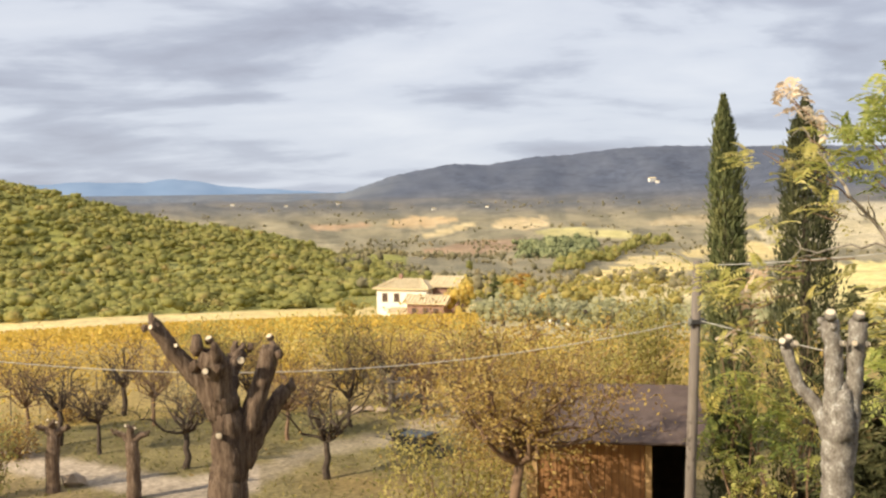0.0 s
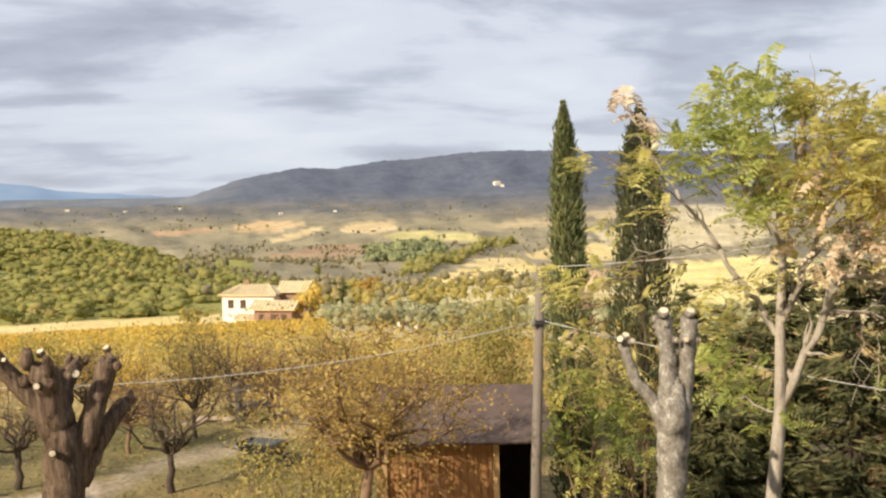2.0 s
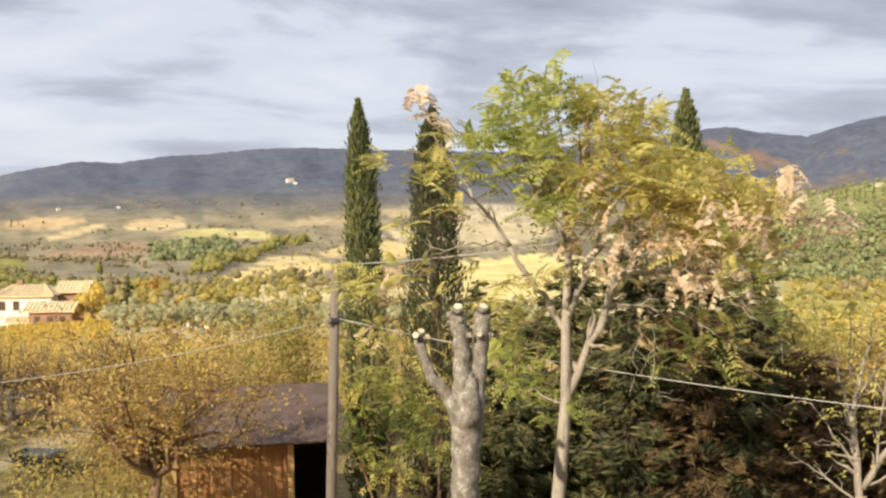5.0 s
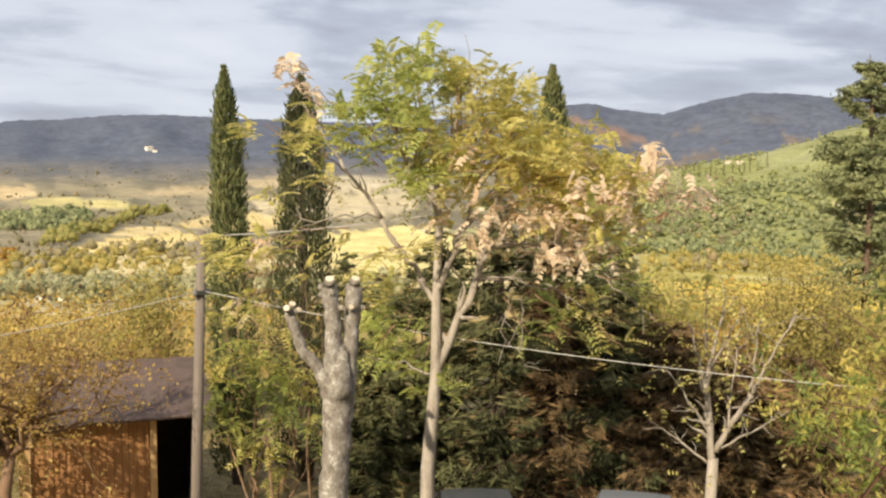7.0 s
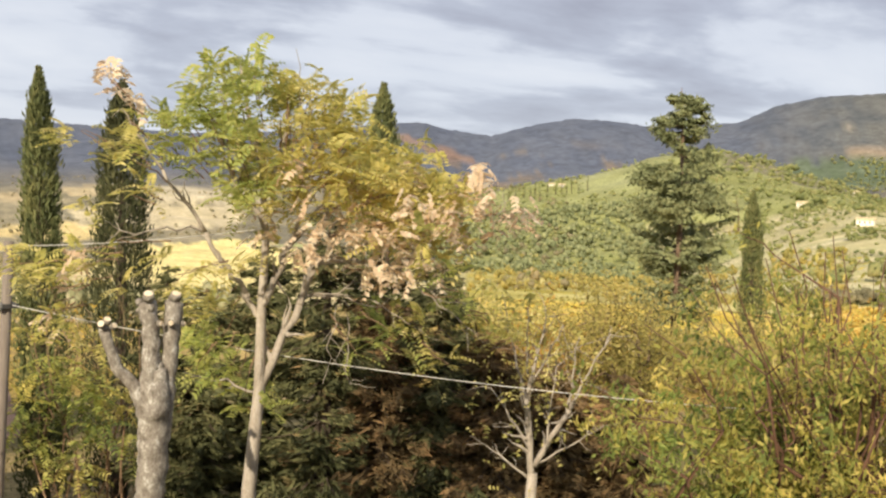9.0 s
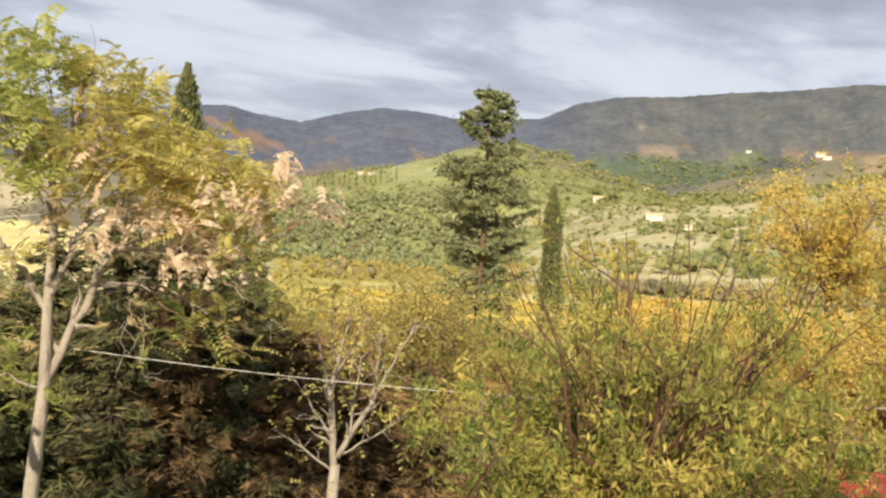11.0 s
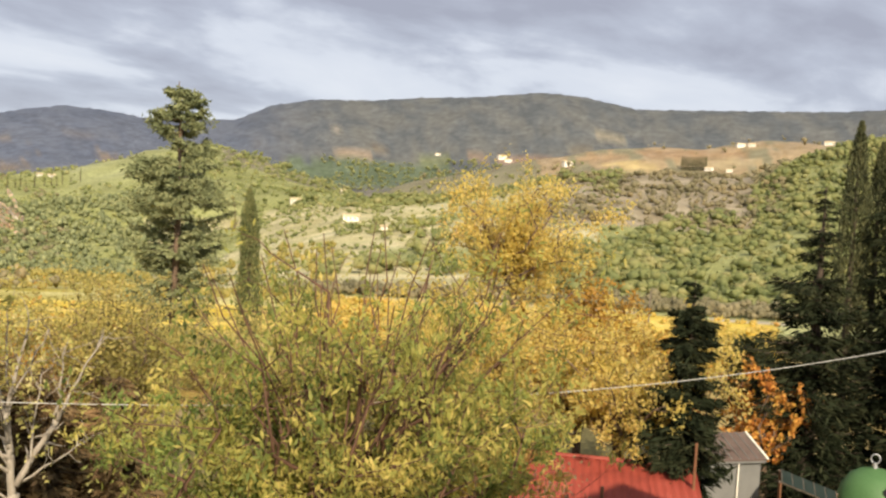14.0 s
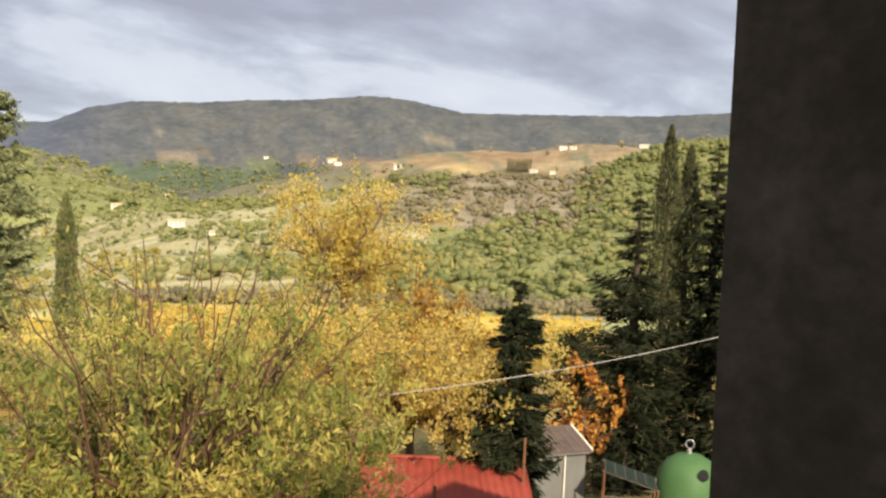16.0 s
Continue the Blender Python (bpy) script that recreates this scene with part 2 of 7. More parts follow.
leaf_gold = leafy("leaf_gold", [(0.1, (0.30, 0.20, 0.035)), (0.5, (0.46, 0.27, 0.045)), (0.9, (0.54, 0.30, 0.07))], 0.5, 0.4)
leaf_olive_yellow = leafy("leaf_olive_yellow", [(0.1, (0.30, 0.275, 0.085)), (0.5, (0.48, 0.405, 0.125)), (0.9, (0.64, 0.50, 0.165))], 0.4, 0.5)
leaf_rust = leafy("leaf_rust", [(0.1, (0.20, 0.10, 0.035)), (0.45, (0.50, 0.345, 0.10)), (0.75, (0.64, 0.48, 0.155)), (0.95, (0.76, 0.63, 0.32))], 0.9, 0.5)
leaf_orange = leafy("leaf_orange", [(0.1, (0.50, 0.19, 0.055)), (0.5, (0.70, 0.34, 0.075)), (0.9, (0.82, 0.54, 0.11))], 0.9, 0.4)
leaf_vine = leafy("leaf_vine", [(0.05, (0.42, 0.30, 0.075)), (0.4, (0.64, 0.44, 0.085)), (0.75, (0.78, 0.55, 0.11)), (0.95, (0.52, 0.31, 0.12))], 0.12, 0.5)
leaf_wood = leafy("leaf_wood", [(0.05, (0.29, 0.295, 0.105)), (0.35, (0.385, 0.37, 0.13)), (0.6, (0.46, 0.425, 0.15)), (0.85, (0.53, 0.465, 0.18)), (0.97, (0.52, 0.40, 0.18))], 0.16, 0.55, 0.8, 0.2)
leaf_wood_right = leafy("leaf_wood_right", [(0.05, (0.19, 0.22, 0.10)), (0.35, (0.27, 0.295, 0.12)), (0.65, (0.36, 0.355, 0.145)), (0.92, (0.46, 0.42, 0.20))], 0.12, 0.45, 0.9, 0.2)
leaf_wood_far = leafy("leaf_wood_far", [(0.05, (0.19, 0.22, 0.095)), (0.4, (0.31, 0.335, 0.135)), (0.7, (0.43, 0.43, 0.18)), (0.92, (0.54, 0.48, 0.25))], 0.16, 0.45, 0.9, 0.3)
leaf_valley = leafy("leaf_valley", [(0.1, (0.22, 0.20, 0.12)), (0.45, (0.30, 0.265, 0.155)), (0.75, (0.37, 0.315, 0.185)), (0.95, (0.45, 0.35, 0.19))], 0.03, 0.4, 0.9, 0.3)
leaf_silver = leafy("leaf_silver", [(0.1, (0.27, 0.27, 0.145)), (0.5, (0.40, 0.39, 0.22)), (0.9, (0.54, 0.50, 0.31))], 0.3, 0.35, 0.8)
leaf_grass = leafy("leaf_grass", [(0.1, (0.09, 0.10, 0.03)), (0.5, (0.20, 0.18, 0.055)), (0.85, (0.34, 0.26, 0.08)), (0.97, (0.46, 0.24, 0.06))], 0.35, 0.3)


# ---- builders ----
def polar(turn, r, z=0.0):
    """A place by its heading from the window and its distance."""
    return Vector((math.sin(radians(turn)) * r, math.cos(radians(turn)) * r, z))


def sight(turn, high, r):
    """A place by heading, height angle and distance from the window."""
    return polar(turn, r, EYE + r * math.tan(radians(high)))


class Geo:
    """Collects faces for one mesh."""

    def __init__(self):
        self.v, self.f = [], []

    def box(self, x0, y0, z0, x1, y1, z1):
        k = len(self.v)
        self.v += [(x, y, z) for z in (z0, z1) for x, y in ((x0, y0), (x1, y0), (x1, y1), (x0, y1))]
        self.f += [tuple(k + i for i in q) for q in ((3, 2, 1, 0), (4, 5, 6, 7), (0, 1, 5, 4), (1, 2, 6, 5), (2, 3, 7, 6), (3, 0, 4, 7))]
        return self

    def tube(self, pts, radii, sides=8, rough=0.0, cap=True, rng=random, flutes=None):
        pts = [Vector(p) for p in pts]
        k = len(self.v)
        for i, (p, r) in enumerate(zip(pts, radii)):
            d = (pts[min(i + 1, len(pts) - 1)] - pts[max(i - 1, 0)]).normalized()
            u = d.cross(Vector((0.31, 0.95, 0.12)))
            if u.length < 0.05:
                u = d.cross(Vector((1, 0, 0)))
            u.normalize()
            w = d.cross(u)
            for s in range(sides):
                a = 2 * math.pi * s / sides
                q = r * (1 + rough * (rng.random() - 0.5)) * (flutes[s] if flutes else 1)
                self.v.append(tuple(p + u * (math.cos(a) * q) + w * (math.sin(a) * q)))
        for i in range(len(pts) - 1):
            for s in range(sides):
                a, b = k + i * sides + s, k + i * sides + (s + 1) % sides
                self.f.append((a, b, b + sides, a + sides))
        if cap:
            self.f.append(tuple(k + s for s in reversed(range(sides))))
            self.f.append(tuple(k + (len(pts) - 1) * sides + s for s in range(sides)))
        return self

    def mesh(self, name, mat, smooth=False):
        me = bpy.data.meshes.new(name)
        me.from_pydata(self.v, [], self.f)
        me.materials.append(mat)
        if smooth:
            me.shade_smooth()
        return me


def part(name, data, parent, label=""):
    ob = new(name, data)
    ob.parent = parent
    return tagged(ob, label) if label else ob


def thing(name, place, label, category, group="", kind="", turn=0):
    ob = new(name)
    ob.matrix_world = Matrix.Translation(place) @ Matrix.Rotation(radians(-turn), 4, "Z")
    return tagged(ob, label, category, group, kind)


def rand_dirs(rng, n):
    d = rng.normal(size=(n, 3))
    return d / (np.linalg.norm(d, axis=1, keepdims=True) + 1e-9)


def leaf_mesh(name, centres, along, length, width, mat, rng, extra=None, facing=None):
    """Pointed four-cornered leaves at centres, their length along the given ways."""
    n = len(centres)
    along = along / (np.linalg.norm(along, axis=1, keepdims=True) + 1e-9)
    side = np.cross(along, rand_dirs(rng, n) if facing is None else facing)
    side /= np.linalg.norm(side, axis=1, keepdims=True) + 1e-9
    length, width = np.broadcast_to(length, n)[:, None], np.broadcast_to(width, n)[:, None]
    v = np.stack([centres - along * length / 2, centres + side * width / 2, centres + along * length / 2, centres - side * width / 2], 1).reshape(-1, 3)
    faces = np.arange(n * 4, dtype=np.int32)
    size = 4 * n
    starts = np.arange(0, size, 4, dtype=np.int32)
    if extra is not None:
        ev, ef = extra
        faces = np.concatenate([faces, (ef + len(v)).ravel().astype(np.int32)])
        starts = np.concatenate([starts, size + np.arange(0, ef.size, ef.shape[1], dtype=np.int32)])
        v = np.vstack([v, ev])
    me = bpy.data.meshes.new(name)
    me.vertices.add(len(v))
    me.vertices.foreach_set("co", v.astype(np.float32).ravel())
    me.loops.add(len(faces))
    me.loops.foreach_set("vertex_index", faces)
    me.polygons.add(len(starts))
    me.polygons.foreach_set("loop_start", starts)
    me.update(calc_edges=True)
    me.materials.append(mat)
    return me


PHI = (1 + 5**0.5) / 2
ICO_V = np.array([(-1, PHI, 0), (1, PHI, 0), (-1, -PHI, 0), (1, -PHI, 0), (0, -1, PHI), (0, 1, PHI), (0, -1, -PHI), (0, 1, -PHI), (PHI, 0, -1), (PHI, 0, 1), (-PHI, 0, -1), (-PHI, 0, 1)]) / 1.902
ICO_F = np.array([(0, 11, 5), (0, 5, 1), (0, 1, 7), (0, 7, 10), (0, 10, 11), (1, 5, 9), (5, 11, 4), (11, 10, 2), (10, 7, 6), (7, 1, 8), (3, 9, 4), (3, 4, 2), (3, 2, 6), (3, 6, 8), (3, 8, 9), (4, 9, 5), (2, 4, 11), (6, 2, 10), (8, 6, 7), (9, 8, 1)])


def wood_mesh(name, places, radius, height, per, mat, rng, leaf=0.34, kc=2):
    """A wood: every crown is a few uneven lobes of massed foliage, coated with leaf tufts."""
    n, lobes = len(places), 3
    c = places + np.stack([np.zeros(n), np.zeros(n), height * 0.5], 1)
    half_axes = np.stack([radius, radius, height * 0.5], 1)
    off = rng.normal(size=(n, lobes, 3)) * (0.46, 0.46, 0.24)
    size = rng.uniform(0.42, 0.8, (n, lobes))
    k = rng.integers(0, lobes, (n, per))
    d = rand_dirs(rng, n * per).reshape(n, per, 3)
    d[..., 2] = np.where(rng.random((n, per)) < 0.7, np.abs(d[..., 2]), d[..., 2])
    rows = np.arange(n)[:, None]
    p = c[:, None] + (off[rows, k] + d * (size[rows, k] * rng.uniform(0.75, 1.15, (n, per)))[..., None]) * half_axes[:, None]
    d = (d + 0.28 * rng.normal(size=d.shape)).reshape(-1, 3)
    al = np.cross(d, rand_dirs(rng, n * per))
    ln = np.repeat(radius, per) * leaf * (0.5 + 0.7 * rng.random(n * per))
    bumps = 0.84 * size[:, :kc, None, None] * (0.55 + 0.75 * rng.random((n, kc, 12, 1)))
    core = (c[:, None, None] + (off[:, :kc, None] + ICO_V[None, None] * bumps) * half_axes[:, None, None]).reshape(-1, 3)
    cf = (ICO_F[None] + (np.arange(n * kc) * 12)[:, None, None]).reshape(-1, 3)
    return leaf_mesh(name, p.reshape(-1, 3), al, ln, ln * 0.75, mat, rng, (core, cf), d)


def stem_path(rng, a, b, bends=4, wander=0.08):
    a, b = np.array(a, float), np.array(b, float)
    length = np.linalg.norm(b - a)
    pts = [a + (b - a) * i / bends for i in range(bends + 1)]
    for i in range(1, bends):
        pts[i] = pts[i] + rng.normal(size=3) * wander * length / 2
    return [tuple(p) for p in pts]


def taper(r0, r1, n):
    return [r0 + (r1 - r0) * i / (n - 1) for i in range(n)]


# ---- the land ----
RIDGE = ([-40, -24, -8, -6, -2.7, 0.6, 2.6, 5.5, 7.1, 10.3, 12.8, 16, 24, 30, 34.8, 36.9, 38.4, 41, 43.4, 45.7, 48, 50.5, 54.9, 56.7, 59.2, 62.4, 65.4, 68.3, 72.2, 74.4, 77.7, 82.4, 88.4, 93, 110, 140],
         [-0.5, -0.3, 0.1, 0.32, 1.42, 2.02, 1.93, 2.36, 2.4, 2.74, 2.81, 2.7, 2.5, 2.9, 3.5, 3.7, 3.35, 3.05, 3.75, 4.2, 4.1, 3.8, 4.19, 5.1, 5.64, 5.8, 6.15, 6.35, 6.82, 6.7, 6.1, 6.2, 6.3, 6.6, 6.0, 2.0])
LEFT_HILL = ([-95, -70, -45, -24, -21.3, -18.4, -15.5, -12.4, -9.2, -6, -2.8, -0.5, 3], [-5, 0.5, 1.6, 0.75, 0.2, -0.6, -1.4, -1.8, -2.5, -3.6, -4.2, -5.2, -6])
GREEN_HILL = ([30, 38, 41, 43, 46, 49, 50, 53.5, 56, 57.8, 60, 61.2, 63, 66, 72], [-4, -0.9, -0.35, 0.05, 0.4, 1.2, 1.7, 2.35, 2.1, 1.4, 0.85, 0.2, -0.4, -1.3, -4])
RIGHT_HILL = ([52, 56, 58, 61.2, 63.9, 67.2, 70.9, 73.5, 76, 80, 83.6, 85.2, 86.7, 89.8, 93, 110, 140], [-5, -3.2, -1.7, -0.3, 0.25, 0.65, 1.4, 2.15, 2.3, 2.45, 2.3, 3.0, 3.8, 4.6, 5.0, 5.5, 3])
BACK_FIELD = ([60, 64, 68, 71, 73.8, 75.7, 78.7, 81.3, 84.8, 95, 115], [-2, 0.6, 1.9, 2.6, 3.05, 3.55, 4.0, 4.1, 4.6, 4.9, 3])
BASE = ([21, 24, 32, 60, 100, 165, 210, 300, 500, 900, 1500, 2400, 3400, 4900], [-18.43, -16.3, -12.5, -8.15, -7.4, -7.0, -6.1, -5.4, -4.6, -3.1, -1.4, -0.1, 0.3, 0.45])


def smooth(t):
    t = np.clip(t, 0, 1)
    return t * t * (3 - 2 * t)


def waves(x, y, s, seed=0.0):
    return (np.sin(x / s + 1.3 * np.sin(y / s * 0.7 + seed) + seed) + np.sin(y / s * 1.1 + 1.7 * np.sin(x / s * 0.6 + 2 * seed)) + 0.6 * np.sin((x + y) / s * 1.9 + seed)) / 2.6


def patchy(x, y, s, seed=0.0):
    return (waves(x, y, s, seed) + 0.8 * waves(x * 0.83 - y * 0.5, y * 0.9 + x * 0.42, s * 0.57, seed + 2.1) + 0.6 * waves(y * 0.7 + x * 0.7, x * 0.66 - y * 0.75, s * 0.31, seed + 4.4)) / 1.6


def land(turn, r):
    """Height of the ground at a heading and a distance."""
    turn, r = np.asarray(turn, float), np.asarray(r, float)
    x, y = np.sin(np.radians(turn)) * r, np.cos(np.radians(turn)) * r
    lr = np.log(np.maximum(r, 1))
    flat = np.tan(np.radians(np.interp(lr, np.log(BASE[0]), BASE[1]))) * r
    z = np.where(r <= 21, -EYE, flat)
    for table, r0, rc, r1 in ((LEFT_HILL, 205, 430, 900), (RIGHT_HILL, 200, 640, 1000), (GREEN_HILL, 420, 900, 1400), (BACK_FIELD, 900, 1500, 2200), (RIDGE, 2450, 3600, 4700)):
        crest = np.tan(np.radians(np.interp(turn, table[0], table[1], left=-8, right=-8)))
        rising = smooth((r - r0) / (rc - r0)) ** 0.8
        falling = 1 - smooth((r - rc) / (r1 - rc))
        top = np.where(r < rc, crest * r, crest * rc)
        z = np.maximum(z, z + (top - z) * np.where(r < rc, rising, falling))
    z = z + np.clip((r - 60) / 300, 0, 1) * (0.0075 * np.minimum(r, 1400) * waves(x, y, 52.0) * np.clip((r - 150) / 350, 0, 1) * np.clip((3400 - r) / 1500, 0, 1) + 0.0022 * r * waves(x, y, 210.0, 2.0) * np.clip((r - 900) / 1500, 0, 1) * np.clip((3500 - r) / 500, 0, 1))
    spur = smooth((r - 2550) / 500) * smooth((3580 - r) / 900)
    z = z - spur * 26 * (0.5 + 0.5 * np.sin(turn * 0.55 + 1.9 * np.sin(turn * 0.23 + r / 900) + r / 640)) - spur * 9 * (0.5 + 0.5 * np.sin(turn * 1.9 + 2.0 * np.sin(r / 330)))
    z = z + np.exp(-(((r - 3600) / 160) ** 2)) * (2.2 * np.sin(turn * 11.0) * np.sin(turn * 3.1) + 0.8 * np.sin(turn * 29.0 + 1.0))
    z = z + np.clip((r - 9) / 20, 0, 1) * 0.05 * waves(x, y, 2.3, 1.0)
    return EYE + z


def on_land(turn, r, lift=0.0):
    return polar(turn, r, float(land(turn, r)) + lift)


def path_line(turn):
    return np.interp(turn, [-60, -40, -24.6, -21.8, -18.4, -15.0, -11.5, -7.6, -3.3, 6], [34, 32, 30.12, 28.31, 26.34, 24.7, 25.23, 27.9, 29.27, 37])


turns = np.concatenate([np.arange(-180, -48, 4.0), np.arange(-46, 106, 0.25), np.arange(112, 180, 4.0)])
rings = np.concatenate([np.linspace(0.02, 18, 10), np.geomspace(19, 4900, 250)])
TT, RR = np.meshgrid(turns, rings, indexing="ij")
XX, YY = np.sin(np.radians(TT)) * RR, np.cos(np.radians(TT)) * RR
ZZ = land(TT, RR)
# land use: the colour of what grows there; far land also holds painted haze
rng = np.random.default_rng(4)


def tone(*c):
    return np.array(c, float)


col = np.empty(XX.shape + (3,))
grass = smooth(0.5 + 0.9 * waves(XX, YY, 3.1, 0.4))[..., None]
col[:] = tone(0.17, 0.145, 0.06) * (1 - grass) + tone(0.30, 0.225, 0.11) * grass
litter = (smooth(0.2 + waves(XX, YY, 1.9, 5.0)) * (TT > -9) * (TT < 12) * (RR < 27))[..., None]
col = col * (1 - 0.6 * litter) + tone(0.36, 0.20, 0.055) * 0.6 * litter
way = np.where(TT > -11, 0.55, 1.0) * smooth(1 - (np.abs(RR - path_line(TT)) - np.where(TT > -11, 0.7, 1.05) - 0.2 * waves(XX, YY, 1.5)) / 0.5) * (TT < 6) * (TT > -70)
col = col * (1 - way[..., None]) + tone(0.43, 0.345, 0.25) * way[..., None]
vineyard = ((RR > 34) & (RR < 140))[..., None]
col = np.where(vineyard, tone(0.38, 0.275, 0.095) + 0.05 * waves(XX, YY, 6.0, 2.0)[..., None], col)
pale = ((RR >= 118) & (RR < 215) & (TT < 8))[..., None]
col = np.where(pale, tone(0.66, 0.51, 0.23) + 0.04 * waves(XX, YY, 9.0, 1.0)[..., None], col)
# fields of the valley: a patchwork of cells
cells = np.stack([rng.uniform(-900, 1700, 520), rng.uniform(150, 3000, 520)], 1)
cells = np.vstack([cells, np.stack([rng.uniform(300, 3000, 420), rng.uniform(-600, 1500, 420)], 1)])
kinds = np.array([tone(0.34, 0.26, 0.17), tone(0.25, 0.22, 0.13), tone(0.60, 0.48, 0.25), tone(0.46, 0.33, 0.20), tone(0.30, 0.26, 0.16), tone(0.36, 0.36, 0.16), tone(0.28, 0.24, 0.15), tone(0.30, 0.26, 0.16)])
pick = kinds[rng.integers(0, len(kinds), len(cells))]
far_ix = np.argwhere((RR >= 215) & (RR < 2500) & (TT > -50) & (TT < 112))
px, py = XX[far_ix[:, 0], far_ix[:, 1]], YY[far_ix[:, 0], far_ix[:, 1]]
px, py = px + 14 * waves(px, py, 40.0), py + 14 * waves(px, py, 33.0, 3.0)
best, near_cell = np.full(len(px), 1e18), np.zeros(len(px), int)
for i, (cx, cy) in enumerate(cells):
    d = (px - cx) ** 2 + ((py - cy) * 1.25) ** 2
    m = d < best
    best[m], near_cell[m] = d[m], i
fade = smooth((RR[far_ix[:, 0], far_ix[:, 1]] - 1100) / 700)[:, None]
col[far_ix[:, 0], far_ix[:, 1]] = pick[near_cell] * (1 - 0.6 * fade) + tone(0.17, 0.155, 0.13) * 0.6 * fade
# woods cover the hills
wooded = ((RR > 205) & (RR < 900) & (TT < 1) & (TT > -100)) | ((RR > 246) & (RR < 800) & (TT > 60)) | ((RR > 430) & (RR < 1150) & (TT > 40) & (TT < 66))
col = np.where(wooded[..., None], np.where((TT > 30)[..., None], tone(0.26, 0.265, 0.105), tone(0.29, 0.275, 0.085)) + 0.02 * waves(XX, YY, 20.0)[..., None], col)
copse = ((((RR > 235) & (RR < 1300) & (patchy(XX, YY, 60.0, 1.5) > 0.05)) | ((RR > 1200) & (RR < 2300) & (patchy(XX, YY, 120.0, 4.5) > 0.1))) & (TT > -30) & (TT < 60))[..., None]
col = np.where(copse & ~wooded[..., None], tone(0.185, 0.165, 0.115), col)
clear = ((RR > 770) & (RR < 900) & (TT > 46) & (TT < 51.5))[..., None]
col = np.where(clear, tone(0.27, 0.275, 0.125) + 0.03 * patchy(XX, YY, 30.0, 5.0)[..., None], col)
gold = ((RR > 64) & (RR < np.where(TT > 60, 240, 205)) & (TT > 40) & (TT < 86))[..., None]
col = np.where(gold, tone(0.60, 0.44, 0.09) + 0.05 * waves(XX, YY, 5.0, 2.0)[..., None], col)
sunny = ((RR > 330) & (RR < 1150) & (TT > 4.5) & (TT < 20) & (patchy(XX, YY, 55.0, 0.7) + 0.02 * (TT - 11) > -0.05))[..., None]
col = np.where(sunny, tone(0.62, 0.49, 0.22) + 0.05 * waves(XX, YY, 30.0, 2.0)[..., None], col)
lower = ((RR > 165) & (RR < 430) & (TT > 2.5) & (TT < 40))[..., None]
meadow = smooth(0.5 + 1.3 * patchy(XX, YY, 30.0, 5.0))[..., None]
col = np.where(lower, tone(0.66, 0.54, 0.29) * meadow + tone(0.44, 0.385, 0.19) * (1 - meadow), col)
bench = ((RR > 200) & (RR < 430) & (TT >= 40) & (TT < 60))[..., None]
col = np.where(bench, tone(0.44, 0.38, 0.13) + 0.10 * patchy(XX, YY, 18.0, 5.0)[..., None], col)
# olive terraces, bare scrub and the lane on the rising slope
steps = 0.5 + 0.5 * np.sin(RR / 3.4 + 3.0 * waves(XX, YY, 60.0, 1.0))
terrace = ((RR > 280) & (RR < 600) & (TT > 50) & (TT < 76) & (patchy(XX, YY, 40.0, 1.0) > -0.35))[..., None]
col = np.where(terrace, (tone(0.50, 0.43, 0.25) * steps[..., None] + tone(0.34, 0.32, 0.16) * (1 - steps[..., None])) + 0.06 * patchy(XX, YY, 9.0, 3.0)[..., None], col)
heath = ((RR > 430) & (RR < 760) & (TT > 72.5) & (TT < 84.5))[..., None]
col = np.where(heath, tone(0.30, 0.25, 0.17) + 0.05 * patchy(XX, YY, 12.0, 4.0)[..., None], col)
lane = ((np.abs(RR - 243 - 2 * np.sin(TT * 0.8)) < 1.6) & (TT > 66) & (TT < 88))[..., None]
col = np.where(lane, tone(0.46, 0.40, 0.32), col)
rough_slope = ((RR > 62) & (RR < 170) & (TT > 2.2) & (TT < 24))[..., None]
col = np.where(rough_slope, tone(0.50, 0.41, 0.22) + 0.08 * patchy(XX, YY, 7.0, 2.0)[..., None], col)
EL0 = np.degrees(np.arctan2(ZZ - EYE, RR))
back_slope = ((RR > 800) & (RR < 1700) & (TT > 54) & (TT < 110))[..., None]
col = np.where(back_slope, tone(0.21, 0.19, 0.12), col)
back_field = ((RR > 1080) & (RR < 1560) & (TT > 72) & (TT < 90) & (patchy(TT * 40, EL0 * 60, 22.0, 1.0) > -0.15))[..., None]
col = np.where(back_field, tone(0.30, 0.225, 0.135) + 0.04 * patchy(TT * 60, EL0 * 90, 10.0)[..., None], col)
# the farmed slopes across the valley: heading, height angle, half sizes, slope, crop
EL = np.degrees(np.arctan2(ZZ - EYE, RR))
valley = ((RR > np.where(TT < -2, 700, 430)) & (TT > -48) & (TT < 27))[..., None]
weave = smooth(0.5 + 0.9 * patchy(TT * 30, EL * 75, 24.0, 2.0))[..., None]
# greyer towards the far plain, partly as painted distance haze
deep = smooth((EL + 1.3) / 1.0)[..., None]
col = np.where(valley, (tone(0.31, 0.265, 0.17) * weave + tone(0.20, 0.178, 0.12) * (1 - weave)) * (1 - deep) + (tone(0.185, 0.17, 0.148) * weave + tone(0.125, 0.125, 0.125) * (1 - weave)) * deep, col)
edge = 0.4 * patchy(TT * 30, EL * 90, 14.0, 1.0)
